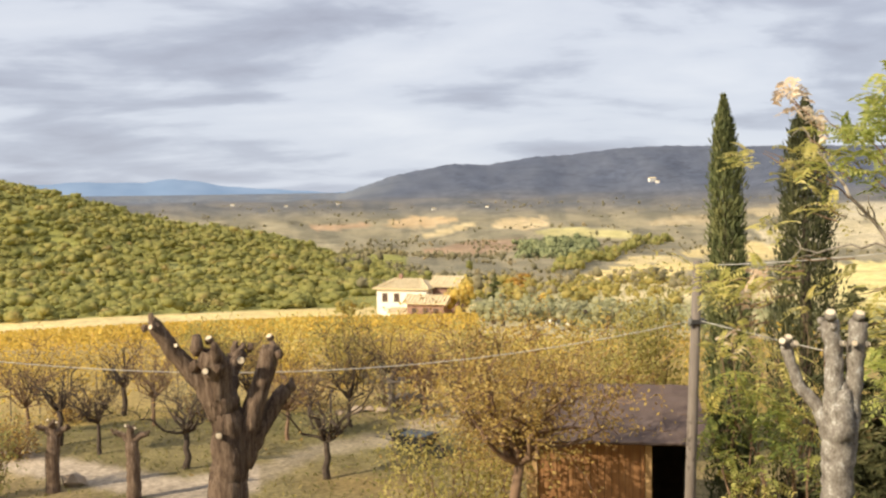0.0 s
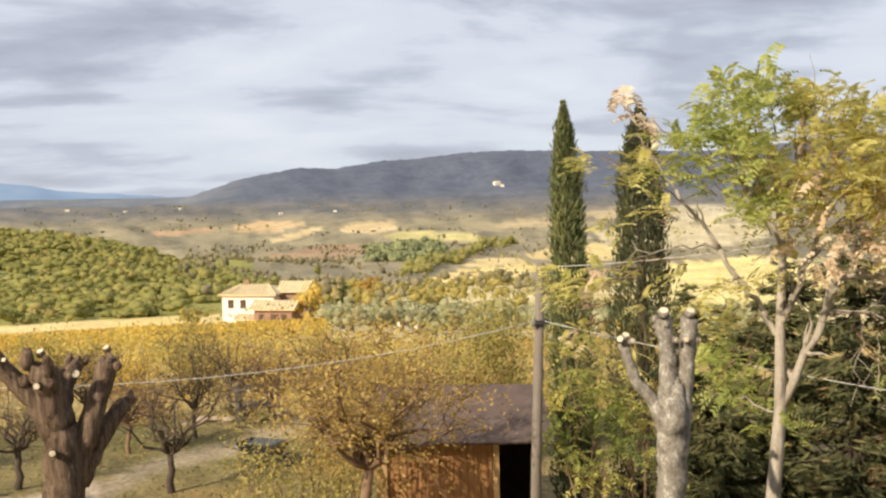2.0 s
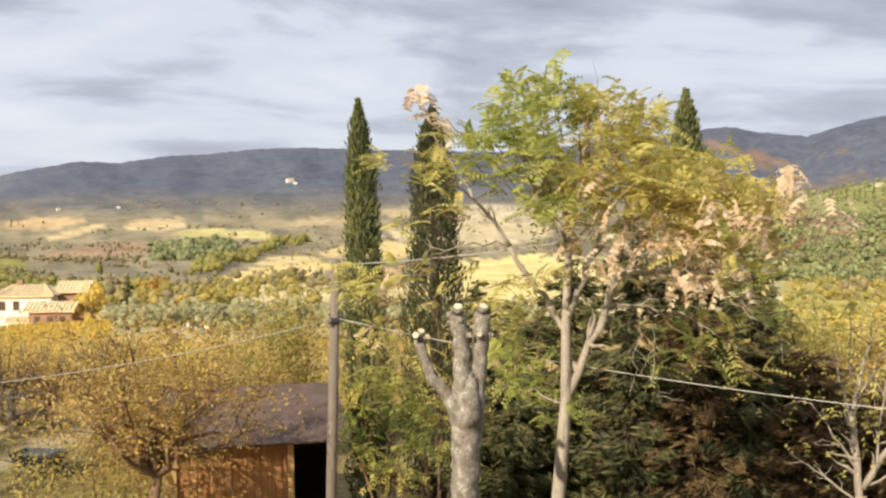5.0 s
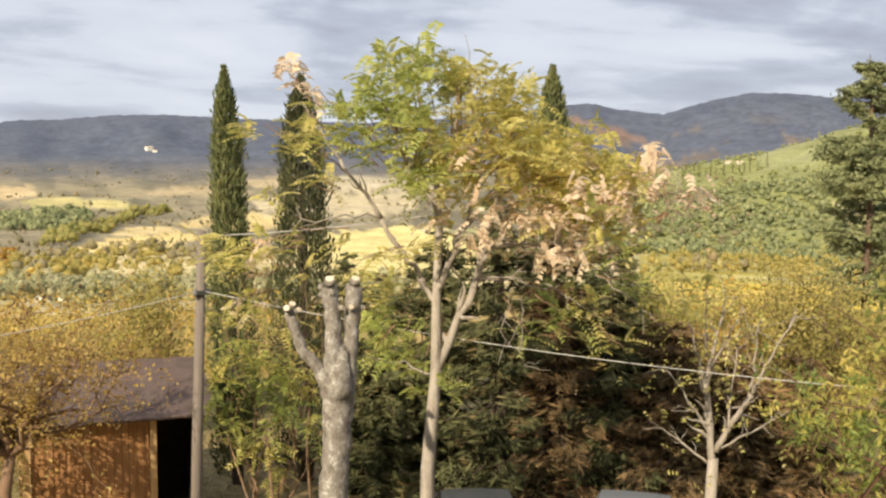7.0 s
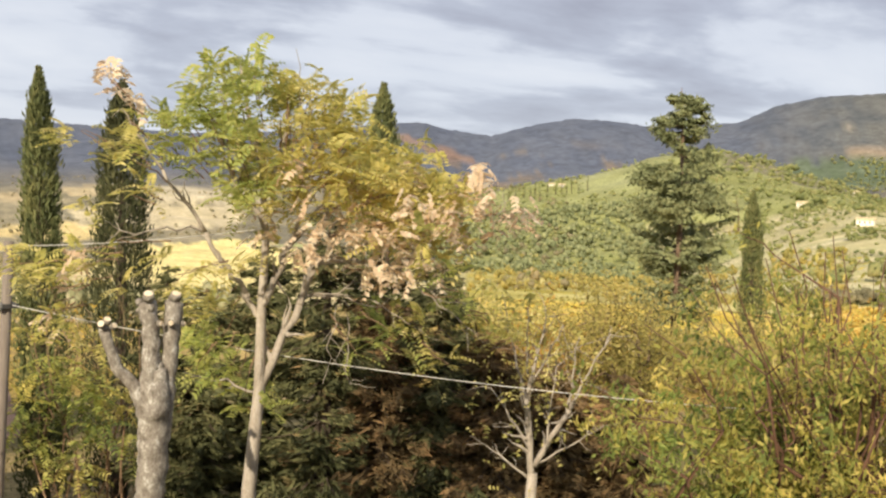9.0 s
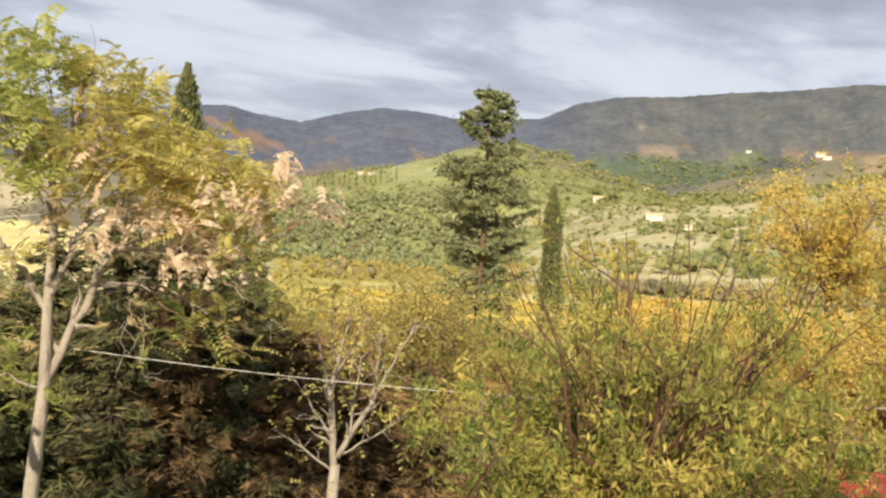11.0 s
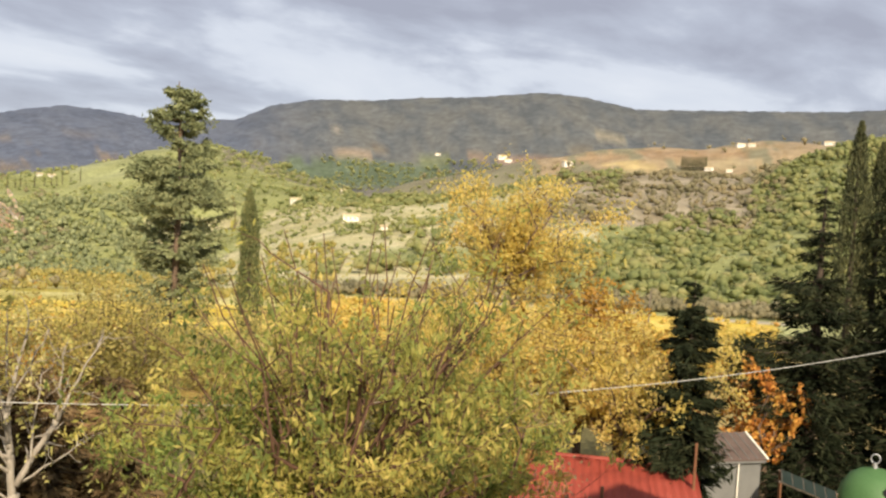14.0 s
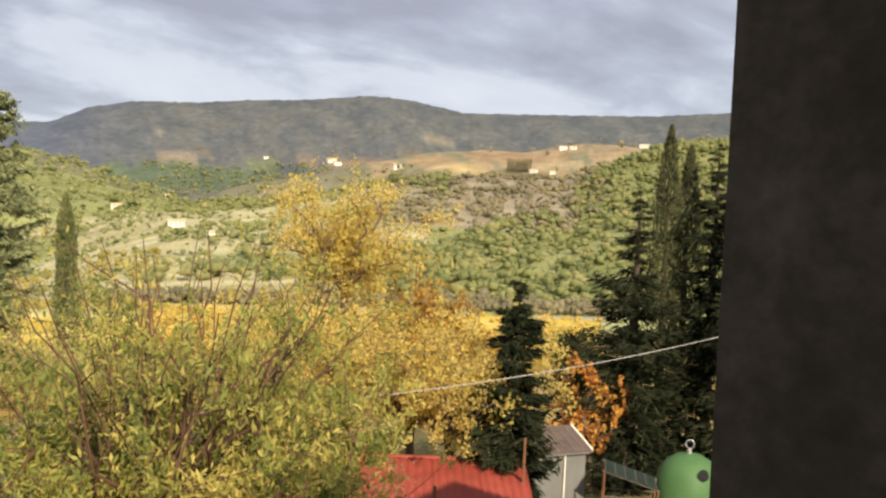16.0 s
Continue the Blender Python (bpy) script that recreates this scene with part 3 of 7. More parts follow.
for a0, e0, ha, he, lean, crop in (
    (-1.4, -1.32, 2.1, 0.30, 0.07, tone(0.50, 0.36, 0.20)), (0.6, -1.75, 1.6, 0.16, 0.24, tone(0.56, 0.44, 0.24)), (4.6, -1.5, 1.7, 0.36, 0.02, tone(0.56, 0.43, 0.24)), (8.2, -2.1, 2.7, 0.34, -0.03, tone(0.52, 0.45, 0.20)), (1.8, -2.9, 3.0, 0.40, 0.08, tone(0.34, 0.235, 0.15)), (11.4, -4.3, 3.2, 0.42, 0.09, tone(0.68, 0.53, 0.23)), (11.8, -3.65, 1.8, 0.26, 0.05, tone(0.62, 0.49, 0.25)), (-6.0, -1.5, 1.8, 0.2, 0.02, tone(0.44, 0.30, 0.18)), (17.0, -3.2, 3.0, 0.5, 0.02, tone(0.60, 0.47, 0.22)), (22.0, -2.4, 3.0, 0.4, 0.0, tone(0.54, 0.44, 0.24)), (14.0, -1.4, 2.2, 0.25, 0.05, tone(0.40, 0.32, 0.19)), (20.0, -0.9, 3.0, 0.3, 0.03, tone(0.46, 0.37, 0.22)), (22.4, -2.2, 5.0, 0.75, 0.02, tone(0.52, 0.44, 0.28)), (24.5, -1.0, 4.0, 0.45, -0.03, tone(0.44, 0.38, 0.26)), (25.6, -5.0, 5.6, 1.5, 0.02, tone(0.70, 0.58, 0.25)),
):
    inside = ((TT - a0) / ha) ** 2 + ((EL - e0 - lean * (TT - a0)) / he) ** 2 + edge
    mix_in = (smooth((1.08 - inside) / 0.16) * (RR > (205 if a0 > 25 else 430)) * (RR < 2400))[..., None]
    col = col * (1 - mix_in) + (crop + 0.03 * patchy(TT * 60, EL * 60, 9.0)[..., None]) * mix_in
# mountain: cloud shade and haze are put into its dark blue-grey
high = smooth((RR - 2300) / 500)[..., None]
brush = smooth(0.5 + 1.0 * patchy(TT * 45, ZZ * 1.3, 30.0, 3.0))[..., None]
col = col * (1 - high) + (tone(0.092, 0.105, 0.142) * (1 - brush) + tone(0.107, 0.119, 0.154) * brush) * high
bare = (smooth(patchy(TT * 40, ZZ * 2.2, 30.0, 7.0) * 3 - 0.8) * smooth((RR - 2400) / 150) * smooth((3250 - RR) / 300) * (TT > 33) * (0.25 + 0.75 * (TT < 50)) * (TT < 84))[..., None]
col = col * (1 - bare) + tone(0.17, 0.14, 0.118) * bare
# left part of the far plain fades to blue-grey, haze as colour
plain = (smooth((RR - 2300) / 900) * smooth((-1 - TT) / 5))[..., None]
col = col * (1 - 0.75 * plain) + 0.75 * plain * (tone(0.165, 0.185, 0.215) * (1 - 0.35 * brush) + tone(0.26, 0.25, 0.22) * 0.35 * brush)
# brown-green scrub and a few fields on the mountain's right half
warm = (high[..., 0] * smooth((TT - 52) / 10))[..., None]
col = col * (1 - 0.55 * warm) + 0.55 * warm * (tone(0.085, 0.088, 0.07) * (1 - brush) + tone(0.13, 0.122, 0.085) * brush)
for a0, e0, ha, he, lean, crop in ((62.2, 2.85, 1.5, 0.22, 0.02, tone(0.15, 0.13, 0.105)), (74.4, 3.7, 2.2, 0.2, 0.05, tone(0.16, 0.14, 0.11)), (60.9, 3.9, 1.6, 0.12, 0.0, tone(0.20, 0.18, 0.15)), (66.0, 2.7, 1.4, 0.2, 0.0, tone(0.13, 0.14, 0.08)), (69.7, 3.0, 1.6, 0.14, 0.03, tone(0.19, 0.145, 0.11)), (77.1, 4.5, 2.6, 0.14, 0.0, tone(0.19, 0.17, 0.13)), (62.5, 1.6, 6.0, 0.75, 0.02, tone(0.10, 0.125, 0.08)), (62.0, 2.75, 1.7, 0.2, 0.0, tone(0.24, 0.19, 0.14)), (71.5, 2.8, 1.6, 0.22, 0.05, tone(0.24, 0.165, 0.12)), (38.5, 1.9, 1.6, 0.3, -0.2, tone(0.22, 0.15, 0.12)), (36.2, 2.7, 0.9, 0.2, -0.2, tone(0.20, 0.14, 0.115))):
    inside = ((TT - a0) / ha) ** 2 + ((EL - e0 - lean * (TT - a0)) / he) ** 2 + edge
    mix_in = (smooth((1.15 - inside) / 0.3) * (RR > 1900) * (RR < 3560))[..., None]
    col = col * (1 - mix_in) + (crop + 0.02 * patchy(TT * 60, EL * 60, 9.0)[..., None]) * mix_in

for a0, e0, ha, he, lean, crop in ((78.0, 3.0, 2.4, 0.2, 0.03, tone(0.44, 0.335, 0.16)), (80.5, 3.75, 3.2, 0.2, 0.05, tone(0.30, 0.205, 0.12)), (75.6, 3.2, 1.4, 0.22, 0.15, tone(0.32, 0.225, 0.135)), (83.0, 3.3, 1.8, 0.25, 0.1, tone(0.35, 0.275, 0.16))):
    inside = ((TT - a0) / ha) ** 2 + ((EL - e0 - lean * (TT - a0)) / he) ** 2 + edge
    mix_in = (smooth((1.15 - inside) / 0.3) * (RR > 800) * (RR < 1600))[..., None]
    col = col * (1 - mix_in) + (crop + 0.03 * patchy(TT * 60, EL * 60, 9.0)[..., None]) * mix_in

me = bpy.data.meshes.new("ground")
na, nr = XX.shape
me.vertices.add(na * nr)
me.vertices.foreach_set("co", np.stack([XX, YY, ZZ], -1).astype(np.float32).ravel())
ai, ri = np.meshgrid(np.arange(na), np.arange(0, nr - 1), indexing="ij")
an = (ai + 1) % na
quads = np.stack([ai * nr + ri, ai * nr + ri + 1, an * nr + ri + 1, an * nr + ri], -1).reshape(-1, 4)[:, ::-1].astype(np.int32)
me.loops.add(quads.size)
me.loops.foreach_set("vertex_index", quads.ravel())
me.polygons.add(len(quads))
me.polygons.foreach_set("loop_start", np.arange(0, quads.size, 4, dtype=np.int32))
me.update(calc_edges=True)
att = me.color_attributes.new("land_use_and_haze", "FLOAT_COLOR", "POINT")
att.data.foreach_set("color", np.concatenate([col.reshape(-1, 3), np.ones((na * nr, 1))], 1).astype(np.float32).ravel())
me.shade_smooth()

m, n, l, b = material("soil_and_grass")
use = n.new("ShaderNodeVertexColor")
use.layer_name = "land_use_and_haze"
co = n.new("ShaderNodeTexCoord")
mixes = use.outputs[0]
for scale, low, top in ((7.0, 0.55, 1.45), (0.7, 0.7, 1.3), (0.045, 0.75, 1.25), (0.012, 0.85, 1.15)):
    t = n.new("ShaderNodeTexNoise")
    t.inputs["Scale"].default_value, t.inputs["Detail"].default_value, t.inputs["Roughness"].default_value = scale, 8, 0.65
    l.new(co.outputs["Object"], t.inputs["Vector"])
    mr = n.new("ShaderNodeMapRange")
    mr.inputs["From Min"].default_value, mr.inputs["From Max"].default_value = 0.3, 0.7
    mr.inputs["To Min"].default_value, mr.inputs["To Max"].default_value = low, top
    l.new(t.outputs[0], mr.inputs[0])
    mx = n.new("ShaderNodeVectorMath")
    mx.operation = "SCALE"
    l.new(mixes, mx.inputs[0])
    l.new(mr.outputs[0], mx.inputs["Scale"])
    mixes = mx.outputs[0]
l.new(mixes, b.inputs["Base Color"])
b.inputs["Roughness"].default_value, b.inputs["Specular IOR Level"].default_value = 0.95, 0.1
bp = n.new("ShaderNodeBump")
bp.inputs["Strength"].default_value, bp.inputs["Distance"].default_value = 0.5, 0.06
l.new(t.outputs[0], bp.inputs["Height"])
me.materials.append(m)
ground = tagged(new("ground", me), "rolling autumn farmland with grass, gravel track, vineyards and wooded hills", "ground", kind="structure")

# hills where the plain ends; distance haze is painted in as blue
m, n, l, b = material("haze_blue_hills")
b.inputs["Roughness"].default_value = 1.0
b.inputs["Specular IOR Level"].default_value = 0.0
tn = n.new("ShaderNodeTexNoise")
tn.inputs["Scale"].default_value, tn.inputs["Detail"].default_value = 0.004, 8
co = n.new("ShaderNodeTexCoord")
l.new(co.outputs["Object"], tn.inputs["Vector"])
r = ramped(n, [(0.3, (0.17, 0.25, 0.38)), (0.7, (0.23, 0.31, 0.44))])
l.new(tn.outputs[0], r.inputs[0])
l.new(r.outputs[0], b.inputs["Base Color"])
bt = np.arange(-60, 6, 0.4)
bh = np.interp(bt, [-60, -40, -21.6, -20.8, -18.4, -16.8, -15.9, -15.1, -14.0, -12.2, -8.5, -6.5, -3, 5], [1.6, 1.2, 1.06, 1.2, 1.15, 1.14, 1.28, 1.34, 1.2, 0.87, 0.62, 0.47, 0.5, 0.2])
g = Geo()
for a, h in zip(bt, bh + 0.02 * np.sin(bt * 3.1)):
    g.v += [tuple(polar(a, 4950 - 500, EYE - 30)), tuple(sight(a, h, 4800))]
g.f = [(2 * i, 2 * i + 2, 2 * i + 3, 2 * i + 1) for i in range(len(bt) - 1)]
tagged(new("backdrop", g.mesh("backdrop", m, True)), "far hills tinted blue for haze beyond the distant plain", "hills", kind="structure")

# ---- woods ----
def scatter(seed, n, t0, t1, r0, r1, keep=None):
    rg = np.random.default_rng(seed)
    t = rg.uniform(t0, t1, n)
    r = np.sqrt(rg.uniform(r0**2, r1**2, n))
    if keep is not None:
        k = keep(t, r, rg)
        t, r = t[k], r[k]
    return np.stack([np.sin(np.radians(t)) * r, np.cos(np.radians(t)) * r, land(t, r) - 0.3], 1), t, r, rg


def woodland(seed, n, span, size, per, mat, label, keep=None, leaf=0.34, tall=(1.7, 2.4), kc=2):
    p, t, r, rg = scatter(seed, n, *span, keep)
    rad = rg.uniform(*size, len(p)) * (0.8 + 0.4 * rg.random(len(p)))
    tagged(new("woodland", wood_mesh("woodland", p, rad, rad * rg.uniform(*tall, len(p)), per, mat, rg, leaf, kc)), label, "woodland", kind="stuff")


def xy(t, r):
    return np.sin(np.radians(t)) * r, np.cos(np.radians(t)) * r


woodland(11, 5600, (-46, 0.5, 201, 470), (1.4, 3.2), 18, leaf_wood, "green and yellowing oak wood covering a hillside", lambda t, r, g: (r > 203 + 5 * waves(*xy(t, r), 12.0)) & ~((t > -6.5) & (r < 245)), 0.27, (0.9, 1.4))
woodland(12, 1500, (56, 77, 265, 600), (1.0, 2.2), 20, leaf_wood_far, "pale olive trees in lines on the terraced slope", lambda t, r, g: (patchy(*xy(t, r), 34.0) < 0.25) & (np.sin(r / 3.4 + 3.0 * waves(*xy(t, r), 60.0, 1.0)) < 0.2), 0.30, (1.2, 1.7))
woodland(25, 1100, (58, 77, 250, 680), (2.0, 4.2), 26, leaf_wood_right, "clumps of light green trees on the terraced slope", lambda t, r, g: (patchy(*xy(t, r), 48.0, 3.0) > 0.25) | ((r > 560) & (t > 62)), 0.28, (1.3, 1.9))
woodland(24, 4000, (73, 98, 262, 690), (1.5, 3.7), 22, leaf_wood_right, "light green wood with dark gaps on the rising slope", lambda t, r, g: ((t > 84) | (r < 470 + 40 * waves(*xy(t, r), 30.0))) & ((t - 73) * 22 > r - 300) & (patchy(*xy(t, r), 26.0, 6.0) > -0.9), 0.30, (1.0, 1.9))
woodland(26, 900, (73, 86, 430, 720), (1.6, 3.2), 24, leaf_valley, "grey-brown leafless scrub above the wood", lambda t, r, g: patchy(*xy(t, r), 24.0, 2.0) > -0.4, 0.30, (1.3, 1.8))
woodland(13, 3600, (38, 66, 430, 930), (1.5, 3.2), 16, leaf_wood_far, "wooded round hill across the valley", lambda t, r, g: ~((r > 770) & (r < 900) & (t > 46.5) & (t < 51.0)) & ~((r < 560) & (t > 51) & (patchy(*xy(t, r), 26.0, 1.0) > -0.25) & (g.random(len(t)) < 0.85)) & (patchy(*xy(t, r), 20.0, 3.0) > -0.5), 0.32, (1.1, 1.6), kc=1)
# added pines whose darker green stands in for shade on the hill
woodland(22, 1100, (38, 52.5, 430, 700), (1.5, 3.2), 20, leaf_fir, "added dark pines standing in for shade on the round hill's foot", lambda t, r, g: patchy(*xy(t, r), 30.0, 7.0) > -0.5, 0.32)
woodland(23, 700, (40, 61, 208, 425), (0.8, 2.1), 24, leaf_olive_yellow, "low yellowing scrub along the valley floor", lambda t, r, g: patchy(*xy(t, r), 16.0, 8.0) > -0.15, 0.34)
woodland(14, 4400, (-6, 46, 235, 1000), (1.5, 3.1), 14, leaf_valley, "brown and olive hedgerows and copses in the valley", lambda t, r, g: (patchy(*xy(t, r), 60.0, 1.5) > 0.0) & ~((r > 200) & (r < 850) & (t > 17) & (t < 32)) & ~((t > 7) & (t < 15) & (r > 480) & (r < 800)), 0.36, kc=1)
woodland(15, 900, (60, 108, 850, 1900), (3.0, 6.0), 18, leaf_valley, "dark copses on the far slope", lambda t, r, g: patchy(*xy(t, r), 80.0, 0.5) > 0.1, 0.34, kc=1)
woodland(29, 1900, (13, 32, 820, 2200), (2.4, 5.0), 8, leaf_valley, "hedges along the field edges across the valley", lambda t, r, g: np.abs(np.sin(r / 95 + t * 0.35 + 0.8 * waves(*xy(t, r), 140.0))) < 0.09, 0.4, (1.0, 1.5), kc=1)
woodland(28, 1000, (54, 75, 760, 1400), (3.0, 6.0), 18, leaf_wood_right, "dark green woods in the side valley", lambda t, r, g: patchy(*xy(t, r), 70.0, 4.0) > -0.4, 0.32, (1.1, 1.6), kc=1)
woodland(27, 1300, (55, 73, 2440, 2900), (5.0, 10.0), 8, leaf_wood_right, "dark green woods at the foot of the mountain", lambda t, r, g: patchy(*xy(t, r), 160.0, 2.5) > -0.2, 0.34, (1.2, 1.7), kc=1)
woodland(16, 3200, (-30, 60, 1000, 2300), (2.2, 4.2), 8, leaf_valley, "dark tree lines between far fields", lambda t, r, g: patchy(*xy(t, r), 90.0, 4.5) > 0.2, 0.4, kc=1)
woodland(17, 260, (4.4, 8.7, 740, 900), (3.6, 6.0), 50, leaf_fir, "dark green copse in the valley", None, 0.28)
woodland(19, 2000, (6.5, 13.0, 500, 1150), (3.0, 5.0), 40, leaf_wood, "light green hedge of trees climbing the far slope", lambda t, r, g: np.abs(r - np.interp(t, [6.7, 8.5, 11, 12.9], [520, 640, 860, 1120])) < 34, 0.30)
woodland(18, 800, (58, 90, 246, 262), (1.0, 1.9), 40, leaf_valley, "olive-brown hedge along the lane below the wood", None, 0.32)
woodland(20, 1000, (2.4, 26, 175, 430), (0.8, 2.2), 26, leaf_olive_yellow, "rough yellowing scrub on the slope below the farm", lambda t, r, g: (patchy(*xy(t, r), 22.0, 2.5) > -0.15) & ~((t > 18) & (r > 200)), 0.36)
woodland(21, 700, (4, 26, 70, 200), (0.6, 1.5), 30, leaf_silver, "pale scrub between the olive trees", lambda t, r, g: patchy(*xy(t, r), 12.0, 2.5) > 0.0, 0.36)


# ---- plants by kind ----
def pollard(name, base, label, bark, limbs, cuts, furrow=0.07, group=""):
    """A tree cut back to stubs: limbs as lists of (place, radius); cuts are pale discs."""
    rg = np.random.default_rng(len(limbs) * 7 + int(abs(base[0]) * 10))
    ob = thing(name, base, label, "tree", group)
    base = Vector(base)
    for i, limb in enumerate(limbs):
        g = Geo()
        pts, rad = [], []
        for (p, r), (q, s) in zip(limb, limb[1:]):
            for k in range(5):
                pts.append(Vector(p).lerp(Vector(q), k / 5) - base)
                rad.append((r + (s - r) * k / 5) * (1 + 0.06 * (rg.random() - 0.5)))
        pts.append(Vector(limb[-1][0]) - base)
        rad.append(limb[-1][1])
        if i == 0:
            e, r = pts[-1], rad[-1]
            pts += [e + Vector((0, 0, r * 0.5)), e + Vector((0, 0, r * 0.8))]
            rad += [r * 0.6, r * 0.2]
        pts = [p + Vector(rg.normal(size=3) * 0.07 * r) for p, r in zip(pts, rad)]
        flutes = [1 + furrow * (1 if k_ % 2 else -1) * rg.uniform(0.1, 1.3) for k_ in range(26)]
        g.tube(pts, rad, 26, 0.07, rng=random, flutes=flutes)
        if i:
            # swollen fist at the end of the stub
            e, r = pts[-1], rad[-1]
            for _ in range(5):
                o = e + Vector(rg.normal(size=3)) * r * 0.55
                g.tube([o - Vector((0, 0, r * 0.6)), o, o + Vector(rg.normal(size=3)) * r * 0.4 + Vector((0, 0, r * 0.5))], [r * 0.3, r * 0.55, r * 0.3], 8, 0.3)
        part("trunk" if i == 0 else "limb", g.mesh("limb", bark, True), ob)
    for p, way, r in cuts:
        p, way = Vector(p) - base, Vector(way).normalized()
        g = Geo().tube([p - way * r * 0.8, p + way * r * 0.55], [r * 1.25, r * 1.05], 12, 0.1)
        c = part("knot", g.mesh("knot", bark, True), ob)
        part("cut_end", Geo().tube([p + way * r * 0.5, p + way * (r * 0.55 + 0.006)], [r * 0.92, r * 0.88], 12, 0.08).mesh("cut_end", cut_wood), c, "pale sawn face")
    return ob


def cypress(place, height, width, mat, label, seed, lean=(0, 0), n=15000, group="cypresses", blade=1.0):
    rg = np.random.default_rng(seed)
    ob = thing("cypress", place, label, "tree", group)
    part("trunk", Geo().tube([(0, 0, -0.2), (lean[0] * 0.5, lean[1] * 0.5, height * 0.5), (lean[0], lean[1], height * 0.93)], [width * 0.14, width * 0.09, 0.015], 8, 0.1).mesh("trunk", bark_dark), ob)
    h = rg.random(n) ** 0.85
    prof = np.interp(h, [0, 0.06, 0.3, 0.6, 0.82, 0.94, 1.0], [0.9, 1.05, 1.05, 0.86, 0.6, 0.33, 0.05])
    a = rg.uniform(0, 2 * np.pi, n)
    lump = 1 + 0.22 * np.sin(a * 3 + h * 19) * np.sin(h * 33 + a) + 0.19 * rg.normal(size=n)
    rr = prof * width / 2 * lump * np.sqrt(rg.uniform(0.45, 1, n))
    c = np.stack([np.cos(a) * rr + lean[0] * h, np.sin(a) * rr + lean[1] * h, 0.25 + h * (height - 0.25)], 1)
    up = np.stack([np.cos(a) * 0.35, np.sin(a) * 0.35, np.ones(n)], 1) + 0.25 * rg.normal(size=(n, 3))
    ln = rg.uniform(0.08, 0.20, n) * (0.6 + 0.4 * height / 9) * blade
    part("crown", leaf_mesh("crown", c, up, ln, ln * 0.24, mat, rg), ob)
    return ob


def conifer(name, place, height, width, mat, label, seed, whorls=26, droop=0.25, start=0.08, tuft=(0.12, 0.3), dense=26, power=0.8, group="", fuzz=0.05, slim=0.26):
    """A fir or spruce: whorls of boughs hung with short sprays."""
    rg = np.random.default_rng(seed)
    ob = thing(name, place, label, "tree", group)
    part("trunk", Geo().tube([(0, 0, -0.2), (0.02, 0, height * 0.5), (0, 0, height)], [width * 0.055, width * 0.035, 0.012], 8, 0.1).mesh("trunk", bark_dark), ob)
    boughs, cs, al, grow = Geo(), [], [], []
    for w in range(whorls):
        h = start + (1 - start) * (w + rg.random() * 0.6) / whorls
        reach = width / 2 * (1 - h) ** power * rg.uniform(0.6, 1.2) + 0.06
        k = rg.integers(5, 8)
        for j in range(k):
            a = 2 * np.pi * (j + rg.random() * 0.7) / k + w
            ln = reach * rg.uniform(0.4, 1.2)
            d = np.array([np.cos(a), np.sin(a), 0])
            z0 = (h + (rg.random() - 0.5) * 1.3 / whorls) * height
            p = [np.array([0, 0, z0]) + d * ln * s + np.array([0, 0, ln * (-droop * s + (droop * 0.9) * s * s * s)]) for s in (0, 0.35, 0.7, 1.0)]
            boughs.tube([tuple(q) for q in p], taper(0.008 + 0.012 * ln, 0.004, 4), 4, 0, False)
            m = max(4, int(dense * (0.35 + ln / (width / 2))))
            s = rg.uniform(0.12, 1.0, m)
            q = np.stack([np.interp(s, (0, 0.35, 0.7, 1.0), [v[i] for v in p]) for i in range(3)], 1)
            spread = np.cross(d, (0, 0, 1))
            q += spread * (rg.normal(size=(m, 1)) * 0.16 * ln * (1.1 - s)[:, None]) + rg.normal(size=(m, 3)) * fuzz * ln
            q[:, 2] -= rg.random(m) * 0.10 * ln
            cs.append(q)
            grow.append(np.full(m, np.clip(ln / (width * 0.22), 0.4, 1.0)))
            al.append(d + spread * rg.normal(size=(m, 1)) * 0.6 + np.array([0, 0, -0.3]) + 0.35 * rg.normal(size=(m, 3)))
    tagged(part("bough_work", boughs.mesh("boughs", bark_dark), ob), kind="stuff")
    cs, al = np.vstack(cs), np.vstack(al)
    ln = rg.uniform(*tuft, len(cs)) * np.concatenate(grow)
    part("crown", leaf_mesh("crown", cs, al, ln, ln * slim, mat, rg), ob)
    return ob


